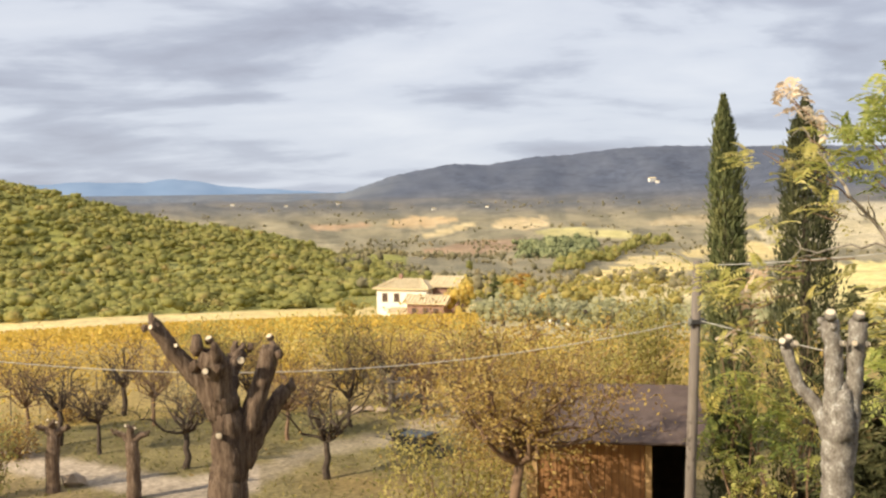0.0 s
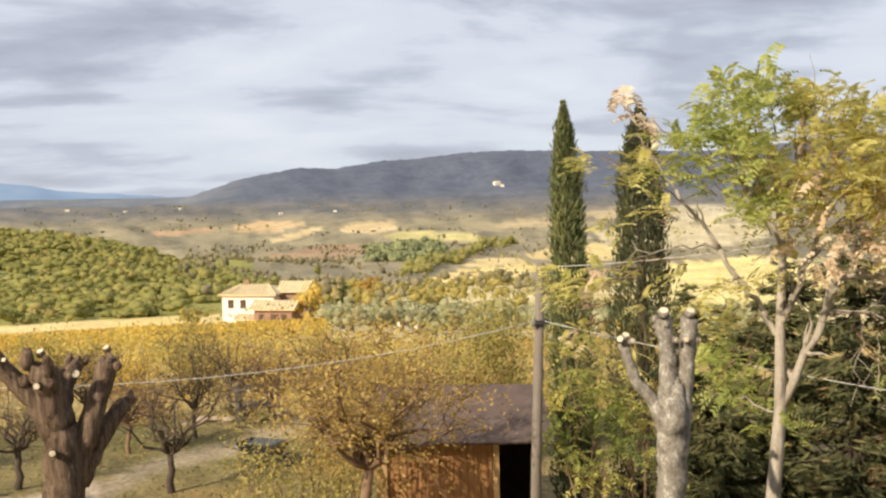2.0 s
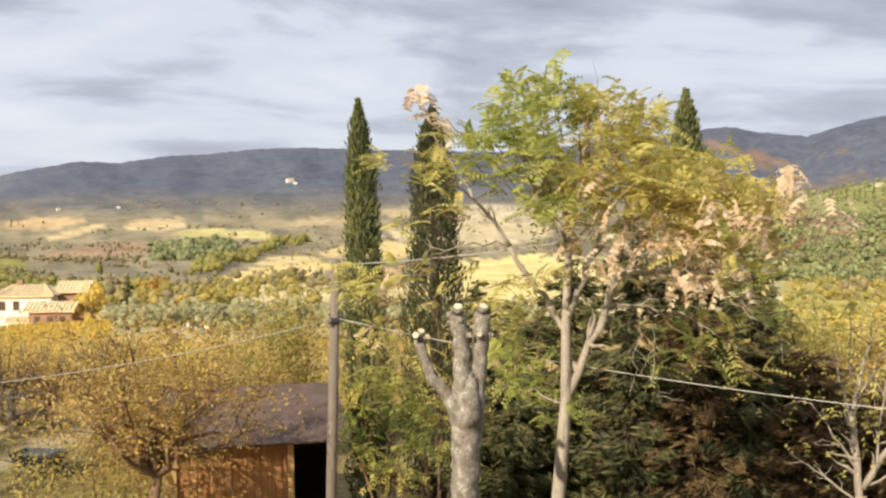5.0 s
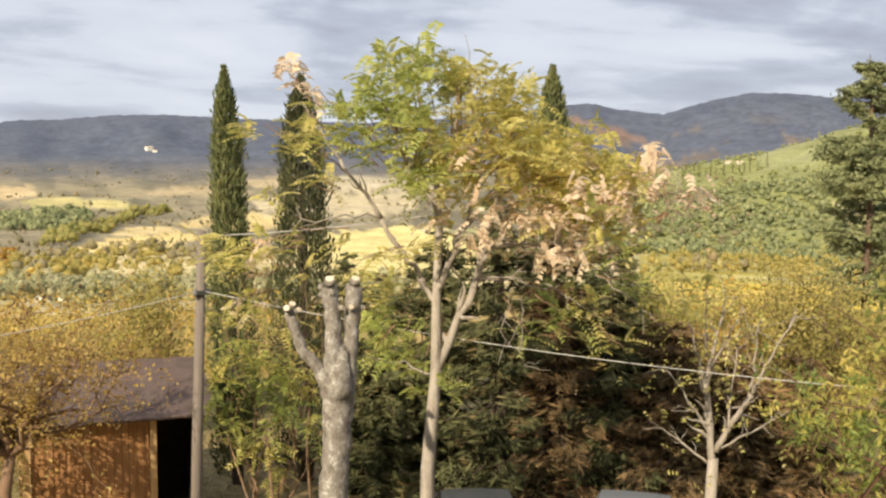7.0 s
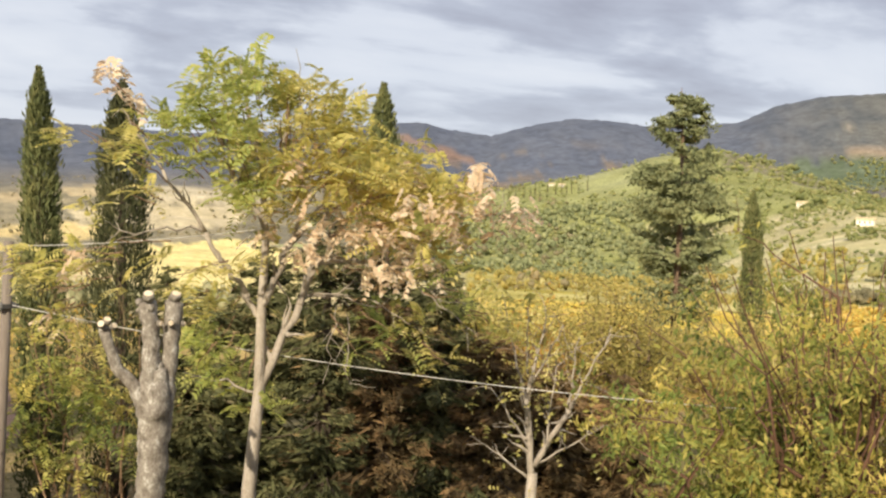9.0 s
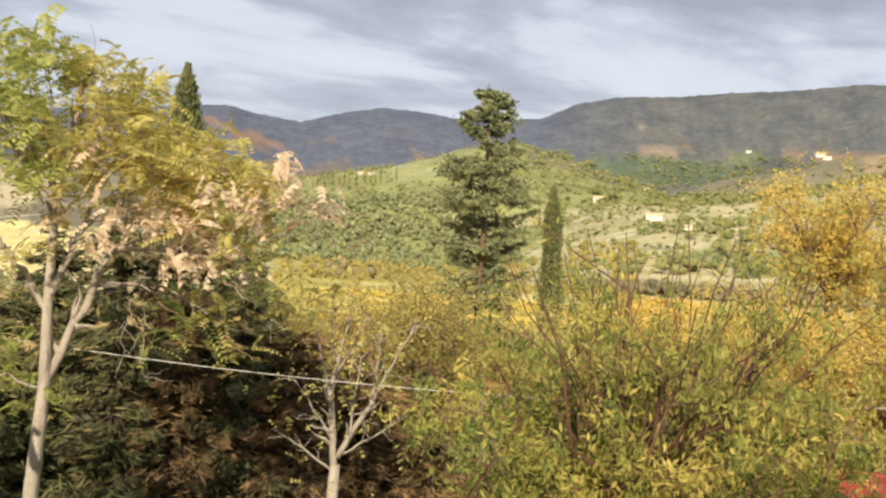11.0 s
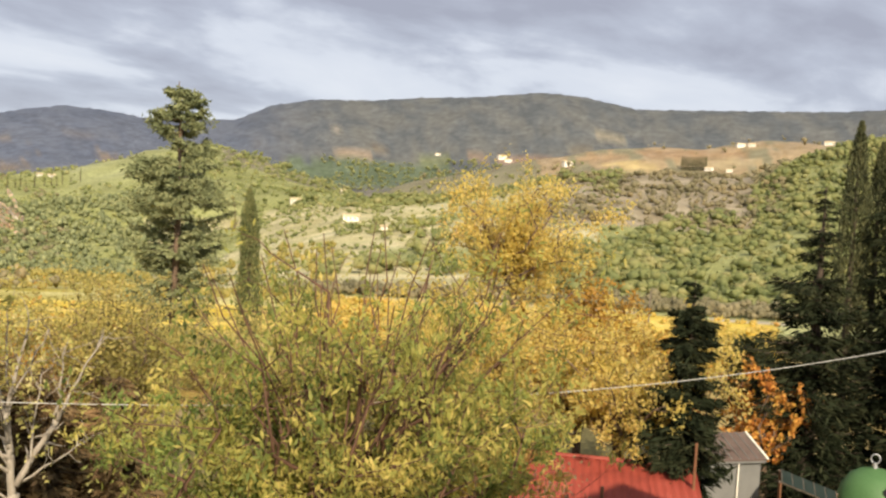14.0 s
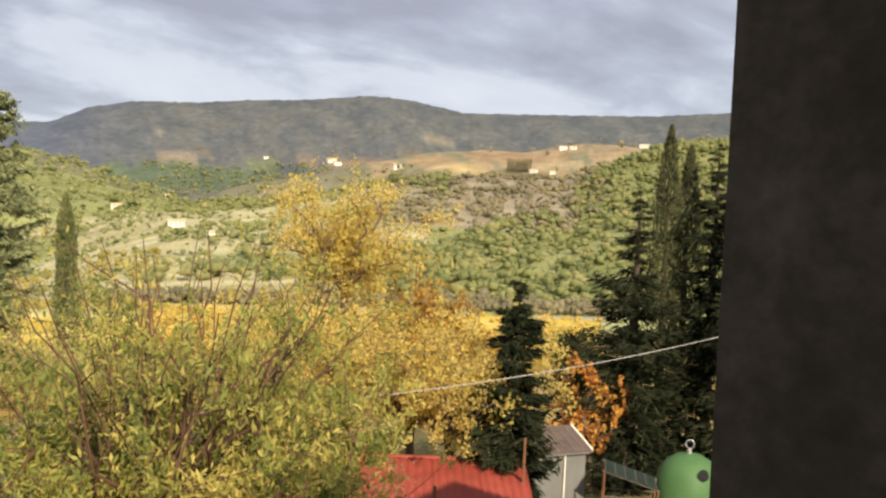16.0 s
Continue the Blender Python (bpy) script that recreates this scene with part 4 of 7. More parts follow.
def ragged_fir(place, height, reach, mat, label, seed):
    """An old fir: uneven boughs that swing up at the ends, hung with clumps of short sprays, and two leaders."""
    rg = np.random.default_rng(seed)
    ob = thing("fir_tree", place, label, "tree")
    part("trunk", Geo().tube([(0, 0, -0.2), (0.05, 0, height * 0.5), (-0.1, 0, height * 0.86), (-0.32, 0, height)], [0.2, 0.13, 0.06, 0.015], 9, 0.1).mesh("trunk", bark_brown, True), ob)
    part("leader", Geo().tube([(-0.06, 0, height * 0.82), (0.45, 0, height * 0.9), (0.72, 0.1, height * 0.965)], [0.06, 0.04, 0.012], 6).mesh("leader", bark_dark, True), ob)
    wood, cs, al = Geo(), [], []
    starts = [(np.array([0.0, 0, 0]), f) for f in rg.uniform(0.03, 0.97, 165)] + [(np.array([0.45, 0, 0]), f) for f in rg.uniform(0.88, 0.96, 9)]
    for base, f in starts:
        env = float(np.interp(f, [0.1, 0.3, 0.5, 0.66, 0.8, 0.9, 1.0], [0.78, 0.92, 1.0, 0.94, 0.64, 0.38, 0.12])) * reach
        a = rg.uniform(0, 2 * np.pi)
        ln = env * rg.uniform(0.55, 1.25)
        d = np.array([np.cos(a), np.sin(a), 0])
        side = np.cross(d, (0, 0, 1))
        root = base + np.array([-0.3 * max(f - 0.86, 0) / 0.14, 0, f * height])
        lift = rg.uniform(-0.25, 0.1) + 0.5 * max(f - 0.6, 0)
        q = [root + d * ln * u + np.array([0, 0, ln * (lift * u + 0.32 * u * u * u - 0.12 * u)]) for u in (0, 0.35, 0.7, 1.0)]
        wood.tube([tuple(v) for v in q], taper(0.012 + 0.016 * ln, 0.005, 4), 5, 0, False)
        for _ in range(int(5 + 6 * ln)):
            u = rg.uniform(0.06, 1.0) ** 0.8
            c = np.array([np.interp(u, (0, 0.35, 0.7, 1.0), [v[i] for v in q]) for i in range(3)])
            out = d * 0.7 + side * rg.normal() * 0.8 + np.array([0, 0, rg.uniform(-0.3, 0.35)])
            out /= np.linalg.norm(out)
            m = rg.integers(12, 22)
            w = rg.random(m)[:, None]
            size = 0.16 + 0.26 * ln / reach
            cs.append(c + out * w * size * 1.7 + rg.normal(size=(m, 3)) * size * (0.26, 0.26, 0.16))
            al.append(out + 0.75 * rg.normal(size=(m, 3)) + (0, 0, -0.15))
    tagged(part("bough_work", wood.mesh("boughs", bark_dark), ob), kind="stuff")
    cs, al = np.vstack(cs), np.vstack(al)
    ln = rg.uniform(0.12, 0.34, len(cs))
    part("crown", leaf_mesh("crown", cs, al, ln, ln * 0.3, mat, rg), ob)
    return ob


def limbs_of(ob, stems, bark, rg, twigs=3, wander=0.07):
    """Stems as (a, b, r0, r1) in the thing's own space, each with side twigs; returns twig ends."""
    ends = []
    for a, b, r0, r1 in stems:
        pts = stem_path(rg, a, b, 6, wander)
        part("limb", Geo().tube(pts, taper(r0, r1, len(pts)), 8 if r0 > 0.03 else 5, 0.12).mesh("limb", bark, True), ob)
        ends.append(np.array(b))
        if twigs:
            g = Geo()
            for _ in range(twigs):
                i = rg.integers(2, len(pts))
                s = np.array(pts[i])
                ln = np.linalg.norm(np.array(b) - np.array(a)) * rg.uniform(0.2, 0.45)
                d = (np.array(b) - np.array(a))
                d = d / np.linalg.norm(d) + 0.7 * rg.normal(size=3)
                e = s + d / np.linalg.norm(d) * ln
                q = stem_path(rg, s, e, 3, 0.1)
                g.tube(q, taper(max(r1, 0.006) * 0.8, 0.003, len(q)), 5, 0, False)
                ends.append(e)
            tagged(part("twig_work", g.mesh("twigs", bark), ob), kind="stuff")
    return ends


def fruit_tree(name, place, label, seed, crown, height, trunk_h, n_stems, n_leaf, bark, leaf, size=(0.05, 0.09), trunk_r=0.09, flat=0.6, twigs=6, lean=(0, 0), group="", upright=0.5, spread=0.035, thin=0.0, bearing=1.0, blade=0.55, droop=0.4):
    """A small open tree: short trunk, rising stems, fine twigs and loose leaves."""
    rg = np.random.default_rng(seed)
    ob = thing(name, place, label, "tree", group)
    top = np.array([lean[0], lean[1], trunk_h])
    pts = stem_path(rg, (0, 0, -0.2), tuple(top), 5, 0.05)
    part("trunk", Geo().tube(pts, taper(trunk_r * 1.2, trunk_r * 0.8, len(pts)), 10, 0.15).mesh("trunk", bark, True), ob)
    stems, fine, tips = [], Geo(), []
    for i in range(n_stems):
        a = 2 * np.pi * (i + rg.random() * 0.8) / n_stems
        out = crown * rg.uniform(0.35, 1.0)
        e = top + np.array([np.cos(a) * out, np.sin(a) * out, (height - trunk_h) * rg.uniform(0.45, 1.0) * (1 - 0.35 * (out / crown) ** 2)])
        pts = stem_path(rg, top, e, 5, 0.14)
        part("limb", Geo().tube(pts, taper(trunk_r * 0.55, 0.008, len(pts)), 6, 0.1).mesh("limb", bark, True), ob)
        for _ in range(twigs):
            s = np.array(pts[rg.integers(1, len(pts))])
            d = rg.normal(size=3) * (1, 1, 0.6) + np.array([0, 0, upright]) + 0.5 * (e - top) / np.linalg.norm(e - top)
            q_end = s + d / np.linalg.norm(d) * crown * rg.uniform(0.25, 0.6)
            q = stem_path(rg, s, q_end, 4, 0.12)
            fine.tube(q, taper(0.010, 0.003, len(q)), 4, 0, False)
            tips += [np.array(v) for v in q[1:]]
            for _ in range(2):
                s2 = np.array(q[rg.integers(1, len(q))])
                d2 = d / np.linalg.norm(d) + 0.8 * rg.normal(size=3)
                e2 = s2 + d2 / np.linalg.norm(d2) * crown * rg.uniform(0.12, 0.3)
                fine.tube([tuple(s2), tuple((s2 + e2) / 2 + rg.normal(size=3) * 0.02), tuple(e2)], [0.006, 0.004, 0.002], 3, 0, False)
                tips += [e2, (s2 + e2) / 2]
    tagged(part("twig_work", fine.mesh("twigs", bark), ob), kind="stuff")
    if n_leaf:
        tips = np.array(tips)
        w = np.clip(1.15 - thin * (tips[:, 2] - trunk_h) / (height - trunk_h), 0.06, 1.0) * (rg.random(len(tips)) < bearing)
        c = tips[rg.choice(len(tips), n_leaf, p=w / w.sum())] + rg.normal(size=(n_leaf, 3)) * crown * spread
        ln = rg.uniform(*size, n_leaf)
        part("foliage", leaf_mesh("foliage", c, rg.normal(size=(n_leaf, 3)) + (0, 0, -droop), ln, ln * blade, leaf, rg), ob)
    return ob


def feather_leaves(centres, rg, length=0.30, pairs=6, hang=0.35, ways=None):
    """Compound leaves: leaflets in pairs along an arching stalk; gives centres, ways and normals of the leaflets."""
    n = len(centres)
    d = rg.normal(size=(n, 3)) + (0, 0, -hang) if ways is None else ways
    d = d / np.linalg.norm(d, axis=1, keepdims=True)
    s = np.cross(d, (0, 0, 1)) + 0.25 * rg.normal(size=(n, 3))
    s /= np.linalg.norm(s, axis=1, keepdims=True) + 1e-9
    size = length * rg.uniform(0.75, 1.2, (n, 1))
    cs, al = [], []
    for k in range(pairs):
        u = (k + 0.7) / pairs
        for sign in (-1, 1):
            way = s * sign + d * 0.4 + np.array([0, 0, -0.35])
            cs.append(centres + d * size * u + way * size * 0.12 * (1.15 - 0.6 * u) + np.array([0, 0, -1]) * size * 0.35 * u * u)
            al.append(way)
    return np.vstack(cs), np.vstack(al), np.tile(np.cross(d, s), (2 * pairs, 1))


def rosettes(mids, each, rg, rise=0.35, tight=0.05):
    """Leaf bases and ways: several leaves spreading from the tip of each twig."""
    c = np.repeat(mids, each, 0) + rg.normal(size=(len(mids) * each, 3)) * tight
    w = rg.normal(size=c.shape) * (1, 1, 0.55) + (0, 0, rise)
    return c, w


def shrub(name, place, label, seed, size, n_leaf, leaf, bark, leaf_size=(0.06, 0.12), category="shrub", stems=14, group="", kind=""):
    """A bush of many upright stems with leaves round them."""
    rg = np.random.default_rng(seed)
    ob = thing(name, place, label, category, group, kind)
    g, tips = Geo(), []
    for _ in range(stems):
        a, o = rg.uniform(0, 6.28), math.sqrt(rg.random())
        e = np.array([np.cos(a) * o * size[0], np.sin(a) * o * size[1], size[2] * rg.uniform(0.6, 1.0) * (1 - 0.35 * o * o)])
        q = stem_path(rg, (e[0] * 0.12, e[1] * 0.12, -0.1), e, 5, 0.08)
        g.tube(q, taper(0.022, 0.004, len(q)), 4, 0, False)
        tips += [np.array(v) for v in q[1:]]
    tagged(part("stem_work", g.mesh("stems", bark), ob), kind="stuff")
    tips = np.array(tips)
    c = tips[rg.integers(0, len(tips), n_leaf)] + rg.normal(size=(n_leaf, 3)) * np.array(size) * 0.13
    c[:, 2] = np.abs(c[:, 2])
    ln = rg.uniform(*leaf_size, n_leaf)
    part("foliage", leaf_mesh("foliage", c, rg.normal(size=(n_leaf, 3)) + (0, 0, 0.3), ln, ln * 0.5, leaf, rg), ob)
    return ob


# ---- the yard: pollards ----
def sights(r, *rows):
    return [(sight(a, h, r + (o[0] if o else 0)), q) for a, h, q, *o in rows]


pollard("pollard_tree", polar(-12.7, 9.5), "dark brown pollarded tree with thick lopped limbs and pale cut ends", bark_brown, [
    [(polar(-12.7, 9.5, -0.2), 0.27), *sights(9.5, (-12.7, -16.2, 0.18), (-12.5, -14.0, 0.165), (-12.6, -12.0, 0.15), (-12.9, -10.8, 0.135))],
    sights(9.5, (-12.9, -12.0, 0.12), (-13.9, -10.2, 0.10), (-15.3, -8.5, 0.075), (-16.6, -6.7, 0.065)),
    sights(9.5, (-12.9, -11.4, 0.13), (-13.1, -9.8, 0.13, -0.05), (-13.4, -8.7, 0.125, -0.1)),
    sights(9.5, (-12.7, -11.2, 0.11), (-12.4, -9.6, 0.085, 0.2), (-11.8, -8.5, 0.075, 0.3)),
    sights(9.5, (-12.1, -15.0, 0.10), (-11.4, -12.4, 0.105), (-10.6, -10.2, 0.09), (-10.05, -8.4, 0.085)),
    sights(9.5, (-11.9, -14.8, 0.10), (-10.7, -12.6, 0.09, 0.1), (-9.2, -10.7, 0.07, 0.2)),
], [(sight(-13.75, -9.5, 9.27), (0.1, -1, 0.1), 0.03), (sight(-11.75, -9.0, 9.3), (0.2, -1, 0.2), 0.035), (sight(-13.1, -13.1, 9.31), (0.2, -1, 0.1), 0.03), (sight(-16.6, -6.9, 9.4), (-0.5, -1, 0.3), 0.025), (sight(-13.5, -7.75, 9.4), (-0.2, -0.5, 1), 0.035), (sight(-10.1, -7.75, 9.4), (-0.3, -0.6, 1), 0.03), (sight(-15.3, -8.0, 9.4), (-0.2, -1, 0.5), 0.02)])

pollard("pollard_tree", polar(21.7, 10.5), "pale grey lichen-spotted pollarded tree with three lopped arms", bark_grey, [
    [(polar(21.7, 10.5, -0.2), 0.20), *sights(10.5, (21.75, -17.5, 0.15), (21.85, -15.4, 0.148), (21.95, -13.2, 0.15), (22.05, -11.8, 0.14), (22.12, -10.8, 0.095), (22.15, -10.3, 0.05))],
    sights(10.5, (21.75, -13.9, 0.11), (21.4, -12.5, 0.085), (20.8, -11.4, 0.066), (19.95, -10.5, 0.06), (19.5, -9.3, 0.056), (19.25, -8.5, 0.058)),
    sights(10.5, (21.75, -15.6, 0.115), (21.6, -14.0, 0.108), (21.6, -11.8, 0.10), (21.75, -9.8, 0.09), (21.6, -8.2, 0.088), (21.45, -6.9, 0.085)),
    sights(10.5, (22.05, -15.8, 0.11), (22.25, -14.2, 0.102), (22.5, -12.2, 0.092, 0.05), (22.7, -9.9, 0.082, 0.05), (22.85, -7.9, 0.09, 0.05), (22.95, -6.9, 0.088, 0.05)),
], [(sight(19.05, -8.1, 10.4), (-0.6, -1, 0.6), 0.035), (sight(19.35, -7.9, 10.4), (0, -0.8, 1), 0.035), (sight(19.7, -8.2, 10.4), (0.5, -1, 0.5), 0.03), (sight(22.15, -8.1, 10.4), (0.5, -1, 0.1), 0.028), (sight(22.7, -8.05, 10.4), (-0.1, -1, 0.1), 0.03), (sight(21.5, -6.55, 10.4), (-0.2, -0.6, 1), 0.05), (sight(22.95, -6.55, 10.5), (0.1, -0.5, 1), 0.05), (sight(23.4, -8.1, 10.4), (1, -0.6, 0.1), 0.025)], 0.03)

for turn_, r_, h_, tilt_ in ((-22.0, 26.0, 1.75, 0.05), (-17.8, 24.4, 1.72, -0.03)):
    b0 = polar(turn_, r_, float(land(turn_, r_)))
    t0 = b0 + Vector((tilt_, 0, h_ - 0.35))
    pollard("pollard_tree", b0, "small pollarded tree with a knobbly lopped head beside the track", bark_brown, [
        [(b0 - Vector((0, 0, 0.2)), 0.17), (b0 + Vector((0, 0, 0.7)), 0.155), (t0, 0.15)],
        [(t0, 0.1), (t0 + Vector((-0.2, 0, 0.18)), 0.07), (t0 + Vector((-0.36, -0.05, 0.24)), 0.06)],
        [(t0, 0.1), (t0 + Vector((0.2, 0.05, 0.16)), 0.08), (t0 + Vector((0.36, 0, 0.2)), 0.06)],
        [(t0, 0.1), (t0 + Vector((-0.02, 0, 0.2)), 0.09), (t0 + Vector((0.0, -0.05, 0.34)), 0.08)],
    ], [(t0 + Vector((-0.1, -0.1, 0.42)), (0, -1, 0.6), 0.03), (t0 + Vector((0.12, -0.1, 0.36)), (0.2, -1, 0.6), 0.03)], group="pollards by the track")

# ---- cypresses and conifers ----
cypress(polar(16.45, 22), 9.1, 0.92, leaf_cypress, "tall slender dark green cypress beside a wooden shed", 21, (-0.22, 0))
cypress(polar(20.35, 22), 8.95, 1.38, leaf_cypress_dark, "tall dark cypress half browned among locust leaves", 22, (-0.08, 0), 16000)
cypress(polar(34.7, 24), 9.4, 1.3, leaf_cypress, "dark green cypress rising behind the locust crown", 23, (-0.1, 0))
cypress(polar(56.0, 60, float(land(56, 60)) - 0.5), EYE + 0.9 - float(land(56, 60)), 1.3, leaf_cypress, "slim dark cypress standing in the valley trees", 24, (-0.45, 0.1), 9000, blade=1.6)
ragged_fir(polar(51.75, 45, float(land(51.6, 45)) - 0.3), EYE + 45 * math.tan(radians(6.0)) - float(land(52.3, 45)) + 0.3, 2.05, leaf_fir, "tall grey-green fir with ragged upswept boughs", 31)
conifer("spruce_tree", polar(80.8, 21.6), 5.8, 2.15, leaf_conifer_dark_shade, "dark green young spruce beside a grey hut", 32, 30, 0.3, 0.02, (0.14, 0.34), 150, 0.5, fuzz=0.07, slim=0.2)
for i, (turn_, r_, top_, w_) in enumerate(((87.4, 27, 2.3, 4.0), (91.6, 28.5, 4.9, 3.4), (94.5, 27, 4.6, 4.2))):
    conifer("dark_conifer", polar(turn_, r_), EYE + r_ * math.tan(radians(top_)), w_, leaf_conifer_dark_shade, "tall dark conifer in a row beside the yard", 33 + i, 30, 0.28, 0.02, (0.16, 0.40), 125, 0.6, fuzz=0.07, slim=0.17, group="row of dark conifers")
cypress(polar(88.95, 29), EYE + 29 * math.tan(radians(5.8)), 1.05, leaf_cypress_dark, "very dark slender cypress among conifers", 25, (0, 0), 9000)
cypress(polar(90.1, 29.5), EYE + 29.5 * math.tan(radians(4.7)), 1.1, leaf_cypress_dark, "very dark slender cypress among conifers", 26, (0, 0), 9000)
# the dark screen behind the locust
for i, (turn_, r_, top_, w_) in enumerate(((24.8, 21.0, -6.2, 2.6), (28.0, 21.5, -3.4, 3.2), (31.6, 20.5, -1.2, 3.6), (35.0, 21.0, -1.6, 3.6), (38.2, 21.0, -4.0, 3.2), (41.4, 20.5, -8.0, 3.0), (45.0, 21.0, -9.6, 3.0), (49.0, 21.5, -10.2, 2.8), (22.7, 21.2, -4.9, 1.7))):
    conifer("screen_spruce", polar(turn_, r_), EYE + r_ * math.tan(radians(top_)), w_, leaf_spruce if i not in (3, 5, 6, 7) else leaf_spruce_brown, "dense dark spruce with drooping boughs" if i not in (3, 5, 6, 7) else "dense spruce with browned drooping boughs", 41 + i, 24, 0.62, 0.02, (0.16, 0.42), 120, 0.42, group="spruce screen", fuzz=0.035, slim=0.15)

# ---- the locust tree ----
R_LOCUST = 13.0
rg = np.random.default_rng(7)
l0 = polar(27.3, R_LOCUST)
locust = thing("locust_tree", l0, "tall pale-barked locust with green, yellow and tan leaves", "tree")


def rel(a, h, dr=0.0):
    return np.array(sight(a, h, R_LOCUST + dr) - l0)


pts = [(0, 0, -0.2), tuple(rel(27.3, -17.2)), tuple(rel(27.75, -11.8)), tuple(rel(27.75, -7.5)), tuple(rel(27.9, -3.4)), tuple(rel(27.6, 0.5)), tuple(rel(26.7, 4.0)), tuple(rel(26.2, 6.6))]
part("trunk", Geo().tube(pts, [0.125, 0.092, 0.078, 0.062, 0.05, 0.036, 0.022, 0.01], 10, 0.1).mesh("trunk", bark_pale, True), locust)
stems = [
    (rel(27.9, -11.5), rel(29.9, -7.0), 0.058, 0.05), (rel(29.9, -7.0), rel(30.6, -4.6), 0.052, 0.045), (rel(30.6, -4.6), rel(34.2, -4.2), 0.045, 0.02), (rel(30.6, -4.6), rel(31.4, 1.0), 0.045, 0.02),
    (rel(27.75, -7.2), rel(29.3, -3.6), 0.05, 0.035), (rel(29.3, -3.6), rel(30.0, 1.5), 0.035, 0.015), (rel(29.3, -3.6), rel(33.0, -1.5), 0.03, 0.015),
    (rel(27.7, -8.0), rel(26.9, -6.4), 0.04, 0.035), (rel(26.9, -6.4), rel(24.6, -3.0), 0.035, 0.03), (rel(24.6, -3.0), rel(22.2, 0.4), 0.03, 0.02), (rel(22.2, 0.4), rel(20.0, 3.6), 0.02, 0.008), (rel(24.6, -3.0), rel(20.0, -3.0), 0.02, 0.008),
    (rel(27.9, -3.0), rel(24.0, 4.5), 0.035, 0.01), (rel(27.9, -2.0), rel(29.6, 4.6), 0.035, 0.01), (rel(27.8, -0.5), rel(32.3, 4.4), 0.03, 0.01),
    (rel(30.2, -6.4), rel(34.5, -7.0), 0.02, 0.008), (rel(34.2, -4.2), rel(37.5, -5.8), 0.018, 0.006), (rel(30.6, -4.6), rel(36.5, -2.4), 0.035, 0.012), (rel(36.5, -2.4), rel(41.5, -1.2), 0.015, 0.006), (rel(33.0, -1.5), rel(36.5, 1.2), 0.02, 0.008),
    (rel(27.6, -11.9), rel(24.4, -11.0), 0.02, 0.008), (rel(30.0, -6.6), rel(33.0, -6.0), 0.02, 0.008), (rel(34.0, -6.6), rel(37.0, -8.3), 0.012, 0.005), (rel(32.0, -7.0), rel(31.6, -10.6), 0.010, 0.004), (rel(32.6, -7.4), rel(32.9, -11.4), 0.008, 0.004), (rel(36.5, -5.6), rel(39.6, -8.0), 0.012, 0.005), (rel(35.0, -5.0), rel(38.4, -6.6), 0.014, 0.005),
]
limbs_of(locust, stems, bark_pale, rg, 4)
